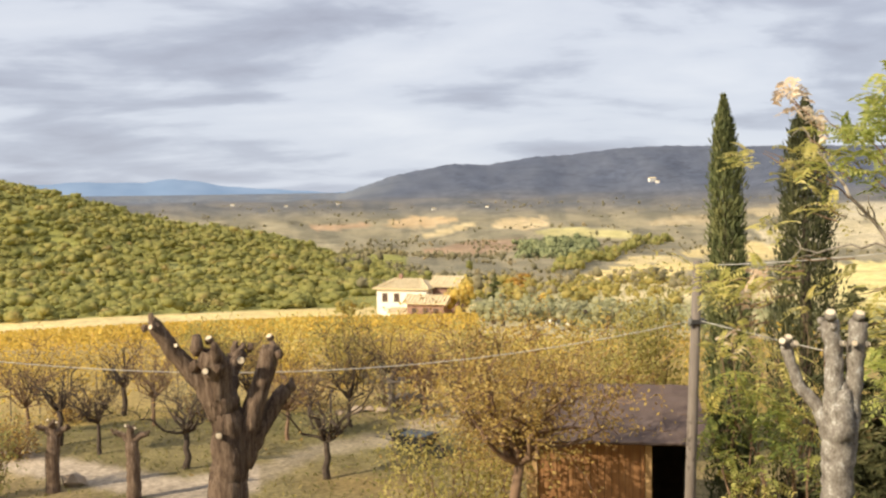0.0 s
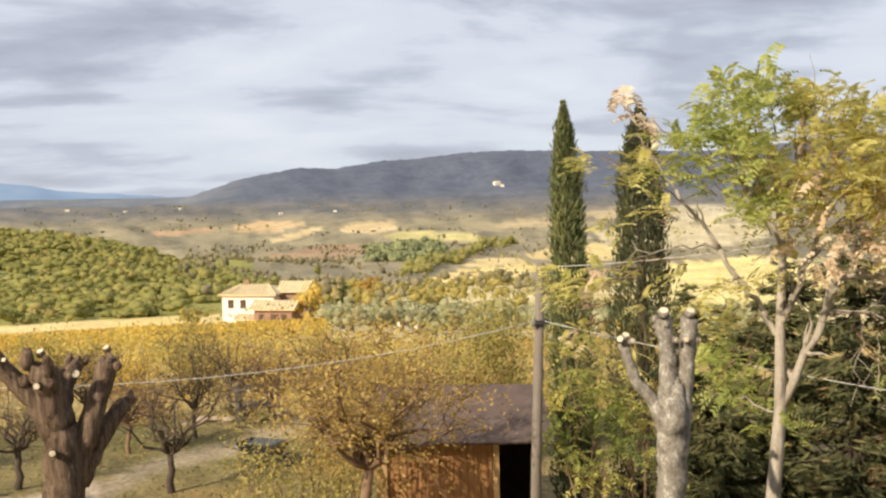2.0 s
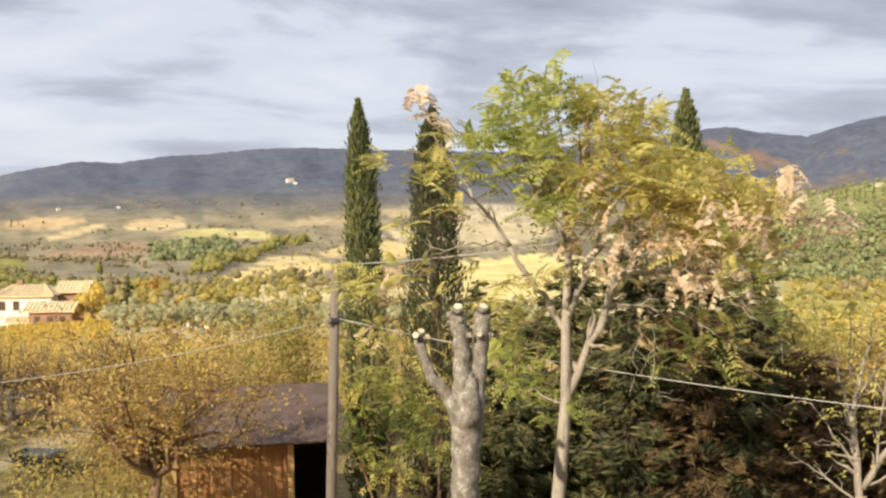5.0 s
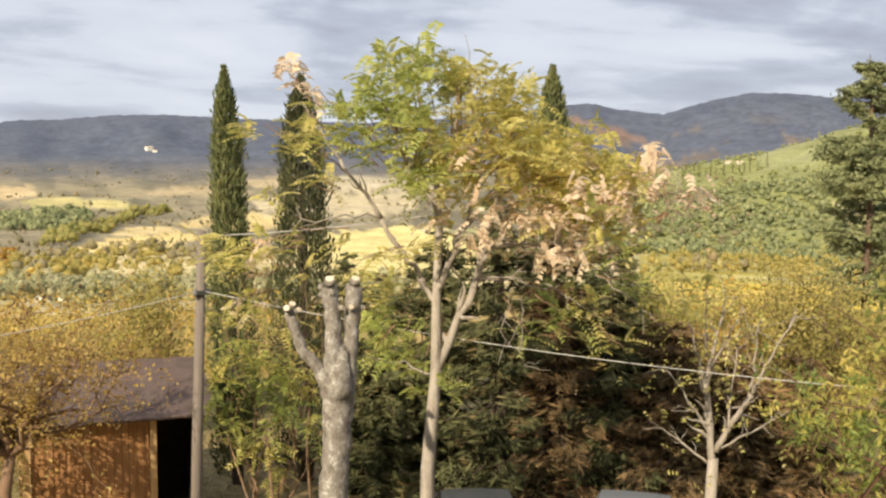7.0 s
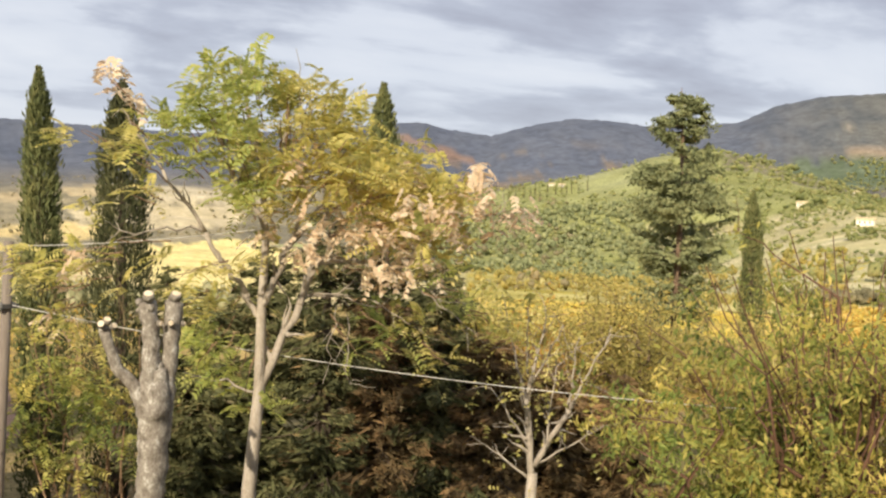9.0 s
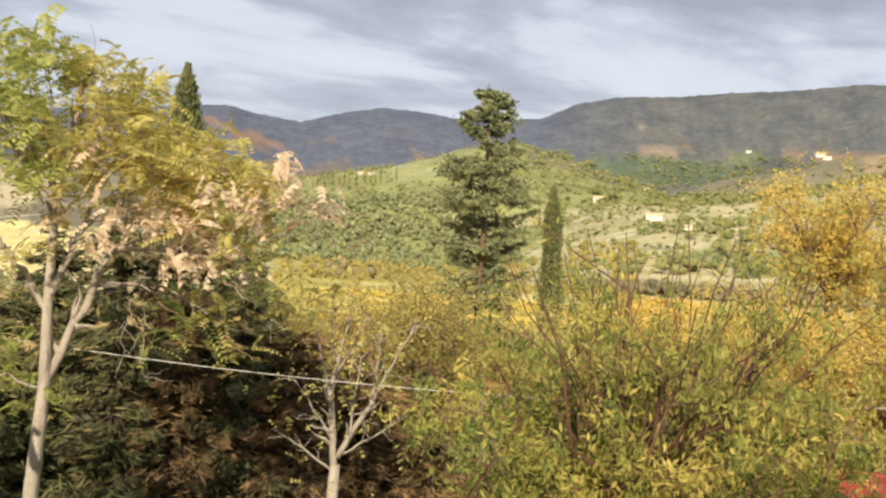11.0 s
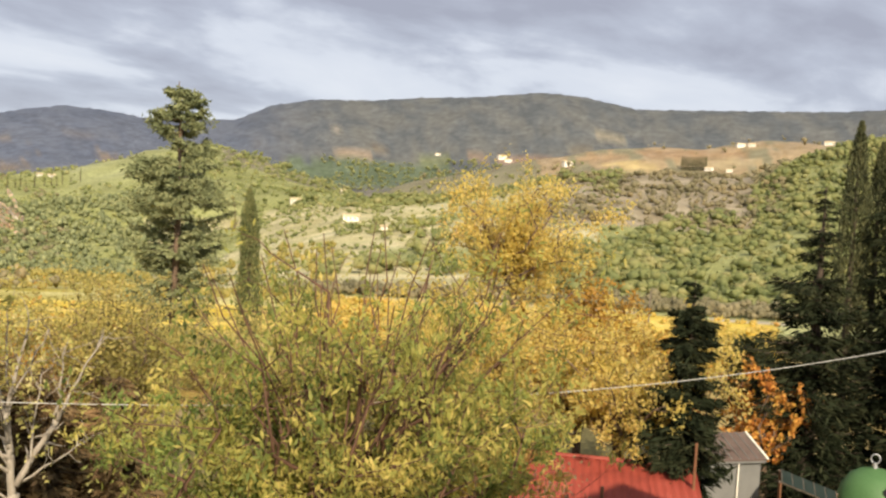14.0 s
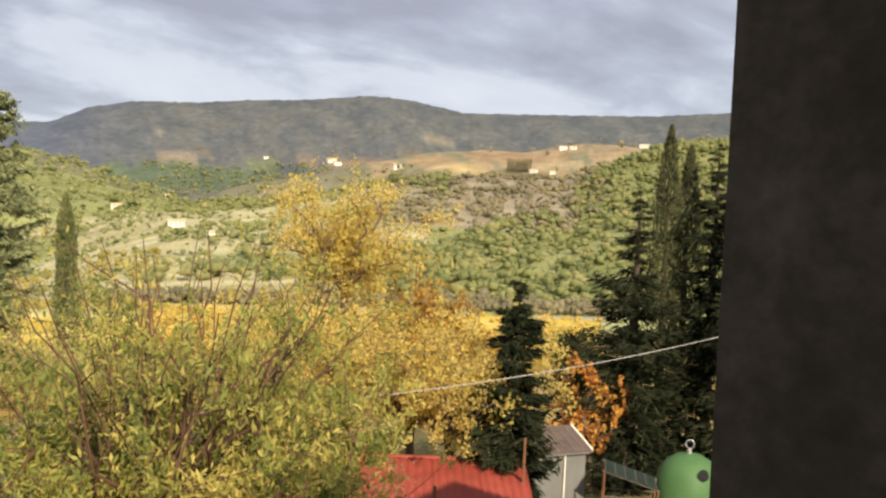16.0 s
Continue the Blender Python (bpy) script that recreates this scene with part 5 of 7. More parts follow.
# leaf masses: heading, height angle, spread, twig ends, leaf
G, Y, T = leaf_locust_green, leaf_locust, leaf_locust_tan
masses = [
    (27.0, 6.3, 0.55, 12, G), (26.4, 5.2, 0.8, 18, G), (24.8, 5.3, 0.7, 12, G), (24.2, 4.0, 0.9, 18, G), (23.2, 3.0, 0.9, 12, G), (25.8, 3.5, 1.2, 26, G), (22.2, 1.8, 0.7, 7, G), (26.4, 1.7, 1.2, 20, G), (24.6, 1.4, 1.0, 14, G), (27.0, 0.4, 1.2, 20, G), (26.0, -1.0, 0.8, 7, G),
    (28.6, 5.0, 0.7, 14, Y), (30.2, 5.3, 0.6, 12, Y), (31.6, 4.6, 0.5, 10, Y), (29.2, 3.5, 1.1, 24, Y), (31.2, 3.6, 1.0, 22, Y), (32.0, 2.7, 1.0, 18, Y), (29.2, 1.4, 1.4, 30, Y), (31.6, 1.4, 1.4, 32, Y), (33.4, 0.9, 1.0, 24, Y), (35.8, 0.7, 1.0, 20, Y), (30.4, 0.2, 1.4, 26, Y), (33.0, 0.2, 1.4, 28, Y), (35.4, -0.2, 1.3, 26, Y), (37.4, 0.2, 1.0, 18, Y), (28.6, -1.0, 1.0, 12, Y), (34.6, -2.0, 1.4, 26, Y), (37.2, -1.6, 1.2, 22, Y), (39.0, -0.6, 0.9, 11, Y), (38.4, -3.0, 1.1, 14, Y), (36.6, -4.0, 1.0, 10, Y),
    (31.4, -2.2, 1.2, 16, T), (33.4, -3.0, 1.3, 24, T), (35.6, -2.4, 1.4, 24, T), (32.0, 0.6, 1.4, 10, T), (37.4, -1.4, 1.3, 18, T), (36.0, -4.2, 0.9, 12, T), (38.8, 0.2, 0.9, 10, T), (40.2, 0.6, 0.6, 8, T), (40.6, -1.4, 0.9, 12, T), (42.4, -1.4, 0.6, 8, T), (30.0, -3.4, 0.6, 7, T), (28.2, -2.4, 0.5, 4, T), (30.0, 0.7, 1.0, 6, T), (38.6, -3.0, 1.0, 7, T), (33.8, -5.0, 0.3, 3, T),
    (20.2, 4.2, 0.5, 5, T), (19.2, 5.6, 0.35, 2, T), (20.8, 2.8, 0.9, 6, Y), (20.2, 1.4, 0.8, 6, Y), (17.8, 2.4, 0.5, 4, Y), (20.6, -0.6, 0.8, 5, Y),
    (19.6, -3.4, 1.0, 8, Y), (18.0, -4.6, 0.8, 4, T), (18.6, -5.6, 1.0, 8, Y), (16.6, -6.0, 0.8, 7, Y), (15.2, -4.8, 0.6, 6, Y), (17.4, -7.6, 0.8, 4, T), (17.0, -8.0, 1.0, 8, Y),
    (25.2, -9.2, 0.9, 14, G), (24.4, -10.6, 0.7, 10, G), (26.4, -11.0, 0.6, 9, G), (27.5, -12.2, 0.6, 7, G), (22.8, -5.8, 0.8, 4, Y), (25.4, -4.6, 0.9, 6, Y), (24.2, -7.0, 0.8, 6, Y), (26.2, -6.8, 0.6, 4, Y),
    (35.0, -8.6, 0.9, 8, G), (37.0, -8.4, 0.9, 8, Y), (33.6, -9.6, 0.6, 4, G), (38.2, -9.6, 0.5, 4, Y), (40.0, -6.4, 0.8, 9, G), (41.6, -7.6, 0.8, 9, Y),
]
by_leaf = {}
for a, h, s, c, leaf in masses:
    # twig ends keep clear of one another, with gaps between them
    c = max(2, round(c * (0.42 if a < 21.5 else 0.38 if leaf is T else 0.54)))
    q = rg.normal(size=(c, 3)) * (s * 0.9, s * 0.7, 0.8)
    near = -0.7 if leaf is T else 0.8 if h < -8 else 0.0
    by_leaf.setdefault(leaf, []).append(np.array([rel(a + u, h + w, v + near) for u, w, v in q]))
for leaf, groups in by_leaf.items():
    tan = leaf is T
    base, ways = rosettes(np.vstack(groups), 5, rg, -0.5 if tan else 0.45, 0.07 if tan else 0.03)
    c, al, flat = feather_leaves(base, rg, 0.2 if tan else 0.40, 4 if tan else 8, 0, ways)
    ln = rg.uniform(0.08, 0.14, len(c)) if tan else rg.uniform(0.075, 0.12, len(c))
    part("foliage", leaf_mesh("foliage", c, al, ln, ln * (0.46 if tan else 0.36), leaf, rg, None, flat + 0.25 * rg.normal(size=flat.shape)), locust)
# the twigs that carry them
fine_wood = Geo()
for a, h, s, c, leaf in masses:
    for _ in range(max(2, c // 4)):
        e = rel(a + rg.normal() * s * 0.7, h + rg.normal() * s * 0.5, rg.normal() * 0.5)
        b0 = e + (rel(28.4, -4.0) - e) * rg.uniform(0.16, 0.34) / max(1.0, np.linalg.norm(rel(28.4, -4.0) - e) * 0.6)
        fine_wood.tube(stem_path(rg, b0, e, 3, 0.08), [0.010, 0.008, 0.006, 0.003], 4, 0, False)
tagged(part("twig_work", fine_wood.mesh("twigs", twig_tan), locust), kind="stuff")

feeder = thing("hanging_feeder", sight(33.6, -5.3, 12.7), "small pale bird feeder hanging from a branch", "feeder")
part("bag", Geo().tube([(0, 0, -0.14), (0, 0, -0.1), (0.005, 0, 0.0), (0, 0, 0.07), (0, 0, 0.1)], [0.025, 0.05, 0.058, 0.04, 0.012], 10, 0.15).mesh("bag", cut_wood, True), feeder)
part("cord", Geo().tube([(0, 0, 0.1), (0, 0, 0.38)], [0.005, 0.005], 5).mesh("cord", cable), feeder)

# young locust shoots in front of the cypresses
rg = np.random.default_rng(8)
s0 = polar(18.6, 17.0)
shoots = thing("locust_shoots", s0, "bright green and yellow locust shoots below the cypresses", "shrub")
limbs_of(shoots, [((0.1 * k - 0.4, 0, -0.1), np.array(sight(15.6 + 0.8 * k, -8.0 - 0.9 * (k % 3), 17.0) - s0), 0.03, 0.006) for k in range(8)], twig_tan, rg, 6)
by_leaf = {}
for a, h, s, c, leaf in ((16.2, -10.0, 1.0, 60, leaf_bush), (17.8, -11.6, 1.1, 85, leaf_locust_green), (15.6, -12.6, 0.9, 60, leaf_bush), (18.8, -13.2, 1.1, 90, leaf_bush), (16.8, -14.6, 1.0, 65, leaf_locust_green), (20.2, -12.0, 1.0, 70, leaf_locust), (19.2, -9.4, 0.8, 45, leaf_locust), (18.0, -15.8, 0.8, 50, leaf_locust), (20.6, -14.6, 0.7, 35, leaf_locust_green), (17.8, -17.4, 0.7, 25, leaf_locust)):
    q = rg.normal(size=(int(c * 0.09), 3)) * (s * 0.6, s * 0.55, 0.4)
    by_leaf.setdefault(leaf, []).append(np.array([np.array(sight(a + u, h + w, 17.0 + v) - s0) for u, w, v in q]))
for leaf, groups in by_leaf.items():
    base, ways = rosettes(np.vstack(groups), 5, rg, -0.2)
    c, al, flat = feather_leaves(base, rg, 0.42, 8, 0, ways)
    ln = rg.uniform(0.08, 0.13, len(c))
    part("foliage", leaf_mesh("foliage", c, al, ln, ln * 0.38, leaf, rg, None, flat + 0.25 * rg.normal(size=flat.shape)), shoots)

# ---- broadleaf trees of the yard ----
fruit_tree("fruit_tree", polar(4.3, 16.0), "spreading fruit tree with sparse rust and yellow leaves", 51, 2.1, 4.8, 2.65, 18, 10000, twig_tan, leaf_rust, (0.045, 0.085), 0.10, twigs=10, upright=0.25)
shrub("fruit_shrub", polar(0.6, 17.5), "low yellow-green fruit bush beside the tree", 52, (1.5, 1.0, 3.9), 6500, leaf_olive_yellow, twig_tan, (0.06, 0.11), stems=34)
fruit_tree("bare_fruit_tree", on_land(-7.0, 24.8), "nearly bare fruit tree with dark twigs", 53, 1.5, 3.1, 0.95, 11, 260, bark_dark, leaf_rust, (0.05, 0.08), 0.09, twigs=9, upright=0.6, group="orchard")
fruit_tree("bare_fruit_tree", on_land(-14.9, 27.0), "nearly bare fruit tree with dark twigs", 54, 1.4, 2.6, 1.0, 10, 140, bark_dark, leaf_rust, (0.05, 0.08), 0.09, twigs=8, upright=0.6, group="orchard")
fruit_tree("bare_fruit_tree", on_land(-21.6, 31.0), "nearly bare fruit tree with dark twigs", 55, 1.3, 2.8, 1.0, 9, 120, bark_dark, leaf_rust, (0.05, 0.08), 0.09, twigs=8, upright=0.6, group="orchard")
fruit_tree("bare_fruit_tree", on_land(-18.2, 36.0), "nearly bare fruit tree with dark twigs", 56, 1.4, 2.9, 1.0, 9, 160, bark_dark, leaf_rust, (0.05, 0.08), 0.09, twigs=8, upright=0.6, group="orchard")
fruit_tree("bare_fruit_tree", on_land(-3.6, 36.0), "nearly bare fruit tree with dark twigs", 57, 1.6, 3.4, 1.0, 10, 500, bark_dark, leaf_rust, (0.05, 0.09), 0.09, twigs=8, upright=0.6, group="orchard")
for i, (turn_, r_, w_, h_, leaves_) in enumerate(((-23.2, 33.0, 1.5, 3.1, 250), (-19.6, 29.5, 1.2, 2.6, 150), (-16.6, 32.5, 1.4, 3.0, 300), (-11.4, 33.5, 1.5, 3.0, 700), (-9.2, 29.5, 1.3, 2.8, 500), (-5.6, 31.0, 1.5, 3.1, 600), (-1.2, 31.5, 1.5, 3.0, 900), (1.8, 29.0, 1.4, 3.0, 1100))):
    fruit_tree("bare_fruit_tree", on_land(turn_, r_), "thin twiggy fruit tree with a few rust leaves" if leaves_ < 550 else "twiggy fruit tree with sparse rust and yellow leaves", 220 + i, w_, h_, 0.9, 13, leaves_, bark_dark if i % 2 else twig_tan, leaf_rust, (0.06, 0.10), 0.06, twigs=13, upright=0.7, group="orchard")
for i, (turn_, r_, w_, h_) in enumerate(((-21.0, 35.5, 1.4, 1.5), (-14.0, 34.5, 1.5, 1.4), (-8.0, 36.0, 1.6, 1.7), (-3.0, 34.5, 1.5, 1.6), (1.6, 35.0, 1.5, 1.8), (4.6, 33.0, 1.5, 2.2), (-24.0, 30.0, 1.0, 1.5), (7.4, 34.0, 1.6, 2.3))):
    shrub("brush", on_land(turn_, r_), "low brown and olive brush at the orchard's end", 240 + i, (w_, w_ * 0.7, h_), 1100, leaf_valley if i % 2 else leaf_rust, twig_tan, (0.07, 0.13), stems=44, group="orchard brush")
rg = np.random.default_rng(58)
s0 = polar(43.8, 15.0)
sapling = thing("bare_sapling", s0, "bare pale young tree with thin forking branches", "tree")


def srel(a, h, dr=0.0):
    return np.array(sight(a, h, 15.0 + dr) - s0)


part("trunk", Geo().tube([(0, 0, -0.2), tuple(srel(43.65, -19.5)), tuple(srel(43.8, -16.0))], [0.11, 0.095, 0.08], 10, 0.1).mesh("trunk", bark_pale, True), sapling)
limbs_of(sapling, [(srel(43.8, -16.4), srel(43.3, -11.9), 0.06, 0.045), (srel(43.3, -11.9), srel(44.2, -7.2), 0.034, 0.010), (srel(43.3, -12.2), srel(42.0, -7.8), 0.026, 0.009), (srel(43.9, -15.6), srel(45.8, -12.4), 0.05, 0.036), (srel(45.8, -12.4), srel(47.9, -8.0), 0.030, 0.009), (srel(45.6, -12.8), srel(46.2, -8.2), 0.022, 0.008), (srel(43.5, -14.6), srel(41.2, -11.4), 0.026, 0.009), (srel(43.7, -16.4), srel(41.0, -14.6), 0.024, 0.008), (srel(44.2, -15.4), srel(47.4, -13.4), 0.022, 0.008), (srel(43.4, -11.4), srel(45.2, -7.6), 0.022, 0.008), (srel(44.4, -15.0), srel(44.9, -10.0), 0.024, 0.008), (srel(43.3, -10.6), srel(43.1, -6.8), 0.020, 0.007)], bark_pale, rg, 8, 0.03)
c, al, flat = feather_leaves(np.array([srel(a, h, d) for a, h, d in rg.normal(size=(120, 3)) * (2.2, 2.4, 0.6) + (43.8, -11.5, 0)]), rg, 0.2, 3)
part("foliage", leaf_mesh("foliage", c, al, 0.07, 0.04, leaf_locust, rg), sapling)
fruit_tree("broad_tree", polar(61.2, 12.6), "large leafy tree with green and yellow leaves", 59, 2.7, 6.7, 1.9, 34, 33000, twig_red, leaf_bush, (0.07, 0.15), 0.13, twigs=8, upright=0.8, thin=0.75, bearing=0.42, blade=0.29, spread=0.036, droop=1.0)
fruit_tree("broad_tree", polar(58.4, 13.4), "leafy green tree beside the yard, a little yellowed", 96, 2.0, 5.2, 1.5, 20, 24000, twig_red, leaf_bush_green, (0.07, 0.15), 0.11, twigs=8, upright=0.4, thin=0.4, bearing=0.42, blade=0.3, spread=0.045, droop=1.0)
broad = scene.objects["broad_tree"]
rg = np.random.default_rng(95)
for k in range(46):
    a = rg.uniform(0, 2 * np.pi)
    out = rg.uniform(0.5, 2.6)
    q = stem_path(rg, (0.2 * out * np.cos(a), 0.2 * out * np.sin(a), 3.0 + 0.2 * out), (np.cos(a) * out, np.sin(a) * out, rg.uniform(5.6, 7.2) - 0.3 * out), 5, 0.04)
    part("shoot", Geo().tube(q, taper(0.022, 0.006, len(q)), 5, 0, False).mesh("shoot", twig_red), broad)
fruit_tree("golden_tree", polar(71.3, 25.0), "tall golden-yellow tree with thin rounded crown", 60, 1.75, 8.4, 5.1, 22, 13000, bark_brown, leaf_yellow, (0.07, 0.13), 0.10, twigs=9, upright=0.0, spread=0.06, bearing=0.5, lean=(-0.1, 0.2))
fruit_tree("golden_tree", polar(69.0, 24.0), "lower golden tree beside the tall one", 97, 2.3, 5.1, 1.8, 18, 14000, bark_brown, leaf_yellow, (0.07, 0.13), 0.12, twigs=9, upright=0.2, spread=0.05, bearing=0.5)
fruit_tree("golden_tree", polar(77.0, 22.5), "low spreading golden tree over a red roof", 61, 2.2, 4.9, 2.2, 20, 16000, bark_brown, leaf_yellow, (0.07, 0.13), 0.14, twigs=10, upright=0.1)
fruit_tree("golden_tree", polar(48.5, 24.0), "yellow-green tree behind the bare sapling", 62, 2.6, 4.6, 1.4, 16, 14000, bark_brown, leaf_olive_yellow, (0.07, 0.12), 0.12, twigs=10, upright=0.5)
fruit_tree("golden_tree", polar(41.0, 23.0), "yellow-green tree beside the dark spruces", 63, 1.7, 5.0, 1.4, 12, 6000, bark_brown, leaf_locust, (0.09, 0.15), 0.12, twigs=9, upright=0.6)
fruit_tree("golden_tree", polar(75.0, 27.0), "orange and yellow tree at the vineyard edge", 64, 2.4, 4.7, 1.2, 16, 9000, bark_brown, leaf_gold, (0.1, 0.17), 0.12, twigs=9, upright=0.5)
fruit_tree("orange_tree", polar(85.3, 26.5), "small bright orange tree behind a grey hut", 65, 1.0, 3.7, 1.0, 12, 3600, bark_brown, leaf_orange, (0.1, 0.16), 0.1, twigs=8, upright=0.4)
fruit_tree("orange_tree", polar(80.5, 29.0), "small bright orange tree behind a grey hut", 66, 1.7, 3.2, 0.9, 12, 2400, bark_brown, leaf_orange, (0.1, 0.16), 0.1, twigs=8, upright=0.4)
fruit_tree("broad_tree", polar(67.5, 14.6), "leafy golden tree before the red roof", 93, 1.6, 4.4, 2.3, 16, 11000, twig_red, leaf_yellow, (0.07, 0.13), 0.1, twigs=8, upright=0.3, droop=0.8, bearing=0.4, blade=0.36, spread=0.05)
shrub("thin_shrub", polar(73.4, 17.6), "thin grey-green shrub before the red roof", 94, (0.9, 0.6, 2.9), 1300, leaf_valley, twig_tan, (0.05, 0.09), stems=40)
shrub("willow_shrub", polar(11.6, 26.5, -0.2), "tall feathery olive-yellow shrub behind a shed", 67, (1.6, 1.2, 4.9), 8000, leaf_olive_yellow, twig_tan, (0.08, 0.16), stems=46)
shrub("willow_shrub", polar(9.0, 29.0, -0.4), "tall feathery olive-yellow shrub behind a shed", 68, (1.7, 1.2, 4.1), 6000, leaf_olive_yellow, twig_tan, (0.08, 0.16), stems=40)
fruit_tree("dark_tree", polar(84.6, 30.0), "round dark green tree beside the conifers", 98, 1.1, 4.2, 1.3, 14, 6000, bark_dark, leaf_cypress, (0.08, 0.14), 0.1, twigs=8, upright=0.2, spread=0.08)
shrub("dark_shrub", polar(-25.2, 26.0), "dark olive shrub at the edge of the track", 69, (0.9, 0.9, 2.5), 1800, leaf_wood, twig_tan, (0.06, 0.12), stems=30)
for i, (turn_, r_, w_, h_) in enumerate(((-9.5, 44, 2.4, 3.0), (-5.5, 42, 2.2, 3.2), (-1.5, 40, 2.2, 3.0), (2.5, 38, 2.0, 2.7), (6.0, 37, 2.0, 2.5), (-13, 50, 2.4, 2.6))):
    shrub("yellow_shrub", on_land(turn_, r_), "tall yellow shrub at the vineyard edge", 70 + i, (w_, w_ * 0.8, h_), 2400, leaf_olive_yellow if i % 2 else leaf_yellow, twig_tan, (0.12, 0.24), stems=40, group="yellow shrubs")
for i, (turn_, r_, w_, h_) in enumerate(((46, 30, 2.6, 4.0), (58, 34, 3.0, 3.6), (62, 38, 3.2, 3.8), (54, 40, 3.2, 3.4), (77, 36, 2.6, 3.4), (42, 34, 2.5, 4.4))):
    shrub("yellow_shrub", on_land(turn_, r_), "broad gold and green shrub below the valley", 80 + i, (w_, w_ * 0.8, h_), 3000, leaf_olive_yellow if i % 2 else leaf_gold, twig_tan, (0.12, 0.24), stems=40, group="valley shrubs")
shrub("red_shrub", polar(73.2, 17.5), "thin grey-green and red shrub before a red roof", 90, (0.8, 0.6, 2.5), 900, leaf_orange, twig_tan, (0.05, 0.08), stems=24)

# rows of vines
rg = np.random.default_rng(91)
cs = []
for k in range(34):
    y = 40 + k * 2.3
    x = np.arange(-62, 20, 0.065)
    x = x + rg.normal(size=len(x)) * 0.1
    yy = y + 0.12 * x + rg.normal(size=len(x)) * 0.22
    t, r = np.degrees(np.arctan2(x, yy)), np.hypot(x, yy)
    cs.append(np.stack([x, yy, land(t, r) + 0.2 + rg.random(len(x)) * 1.1], 1)[(r > 39) & (r < 118) & ~((t > 2.0) & (r > 60))])
cs = np.vstack(cs)
ln = rg.uniform(0.11, 0.30, len(cs)) * np.clip(np.hypot(cs[:, 0], cs[:, 1]) / 60, 0.7, 1.5)
tagged(new("vine_rows", leaf_mesh("vine_rows", cs, rg.normal(size=cs.shape), ln, ln * 0.8, leaf_vine, rg)), "rows of golden autumn vines across the slope", "vineyard", kind="stuff")
rg = np.random.default_rng(92)
p, t, r, rg = scatter(92, 620, 60, 86, 60, 236)
tagged(new("vine_rows", wood_mesh("vine_rows", p, rg.uniform(0.9, 1.6, len(p)), rg.uniform(1.4, 2.2, len(p)), 24, leaf_yellow, rg, 0.5)), "golden vines beyond the broad tree", "vineyard", kind="stuff")
# silvery olive trees round the farmhouse
for i, (turn_, r_, s_) in enumerate(((3.4, 96, 1.7), (4.9, 84, 1.6), (6.3, 92, 1.7), (8.2, 78, 1.5), (2.3, 132, 2.2), (5.4, 118, 2.2), (9.4, 92, 1.8), (10.8, 84, 1.6), (3.6, 150, 2.4), (7.0, 138, 2.3), (12.4, 96, 1.7), (9.6, 128, 2.2), (4.4, 134, 2.0), (7.6, 108, 1.9), (2.9, 112, 1.9))):
    q = on_land(turn_, r_)
    rgo = np.random.default_rng(100 + i)
    ob = thing("olive_tree", q, "round silvery olive tree on the slope", "tree", "olive grove")
    part("trunk", Geo().tube([(0, 0, -0.3), (0.1, 0, 0.8), (0.0, 0.1, 1.8)], [0.25, 0.2, 0.12], 7, 0.2).mesh("trunk", bark_dark), ob)
    k = 8
    part("crown", wood_mesh("crown", rgo.normal(size=(k, 3)) * (s_ * 0.5, s_ * 0.5, s_ * 0.15) + (0, 0, 0.5), np.full(k, s_ * 0.55), np.full(k, s_ * 1.1), 70, leaf_silver, rgo, 0.4), ob)
for turn_, r_, w_, h_, leaf, what in ((0.9, 160, 2.4, 7.0, leaf_yellow, "bright yellow tree beside the farmhouse"), (1.2, 178, 1.6, 8.6, leaf_wood, "green tree behind the farmhouse"), (6.1, 182, 2.4, 3.2, leaf_yellow, "yellow tree below the olive grove"), (-5.6, 170, 2.0, 3.6, leaf_olive_yellow, "small dry tree beside the farmhouse"), (4.4, 290, 3.4, 5.5, leaf_gold, "orange tree in the valley")):
    q = on_land(turn_, r_)
    rgo = np.random.default_rng(int(r_))
    ob = thing("farm_tree", q, what, "tree")
    part("trunk", Geo().tube([(0, 0, -0.3), (0, 0, h_ * 0.6)], [0.22, 0.1], 7, 0.2).mesh("trunk", bark_dark), ob)
    k = 9
    part("crown", wood_mesh("crown", rgo.normal(size=(k, 3)) * (w_ * 0.4, w_ * 0.4, h_ * 0.18) + (0, 0, h_ * 0.35), np.full(k, w_ * 0.55), np.full(k, h_ * 0.45), 80, leaf, rgo, 0.36), ob)
conifer("farm_conifer", on_land(3.0, 160), 7.4, 4.6, leaf_cypress, "dark conical conifer beside the farmhouse", 121, 22, 0.2, 0.05, (0.5, 1.0), 60, 0.7)


# ---- the shed ----
shed = thing("shed", polar(9.4, 18.6), "wooden garden shed with dark sloping roof and one open bay", "shed", turn=10.0)
W0, W1 = -1.50, 1.60
g = Geo().box(W0, 0.05, 0, W0 + 0.06, 2.6, 2.35)
part("side_wall", g.mesh("side_wall", plank_wood), shed)
part("side_wall", Geo().box(W1 - 0.06, 0.05, 0, W1, 2.6, 2.35).mesh("side_wall", old_wood), shed)
part("back_wall", Geo().box(W0 + 0.06, 2.54, 0, W1 - 0.06, 2.6, 2.75).mesh("back_wall", shade_brown), shed)
part("partition", Geo().box(0.72, 0.1, 0, 0.78, 2.5, 2.35).mesh("partition", shade_brown), shed)
part("post", Geo().box(W0 - 0.02, -0.06, 0, W0 + 0.18, 0.04, 2.4).mesh("post", pale_plank), shed, "pale timber post")
part("post", Geo().box(0.70, -0.05, 0, 0.82, 0.04, 2.4).mesh("post", pale_plank), shed)
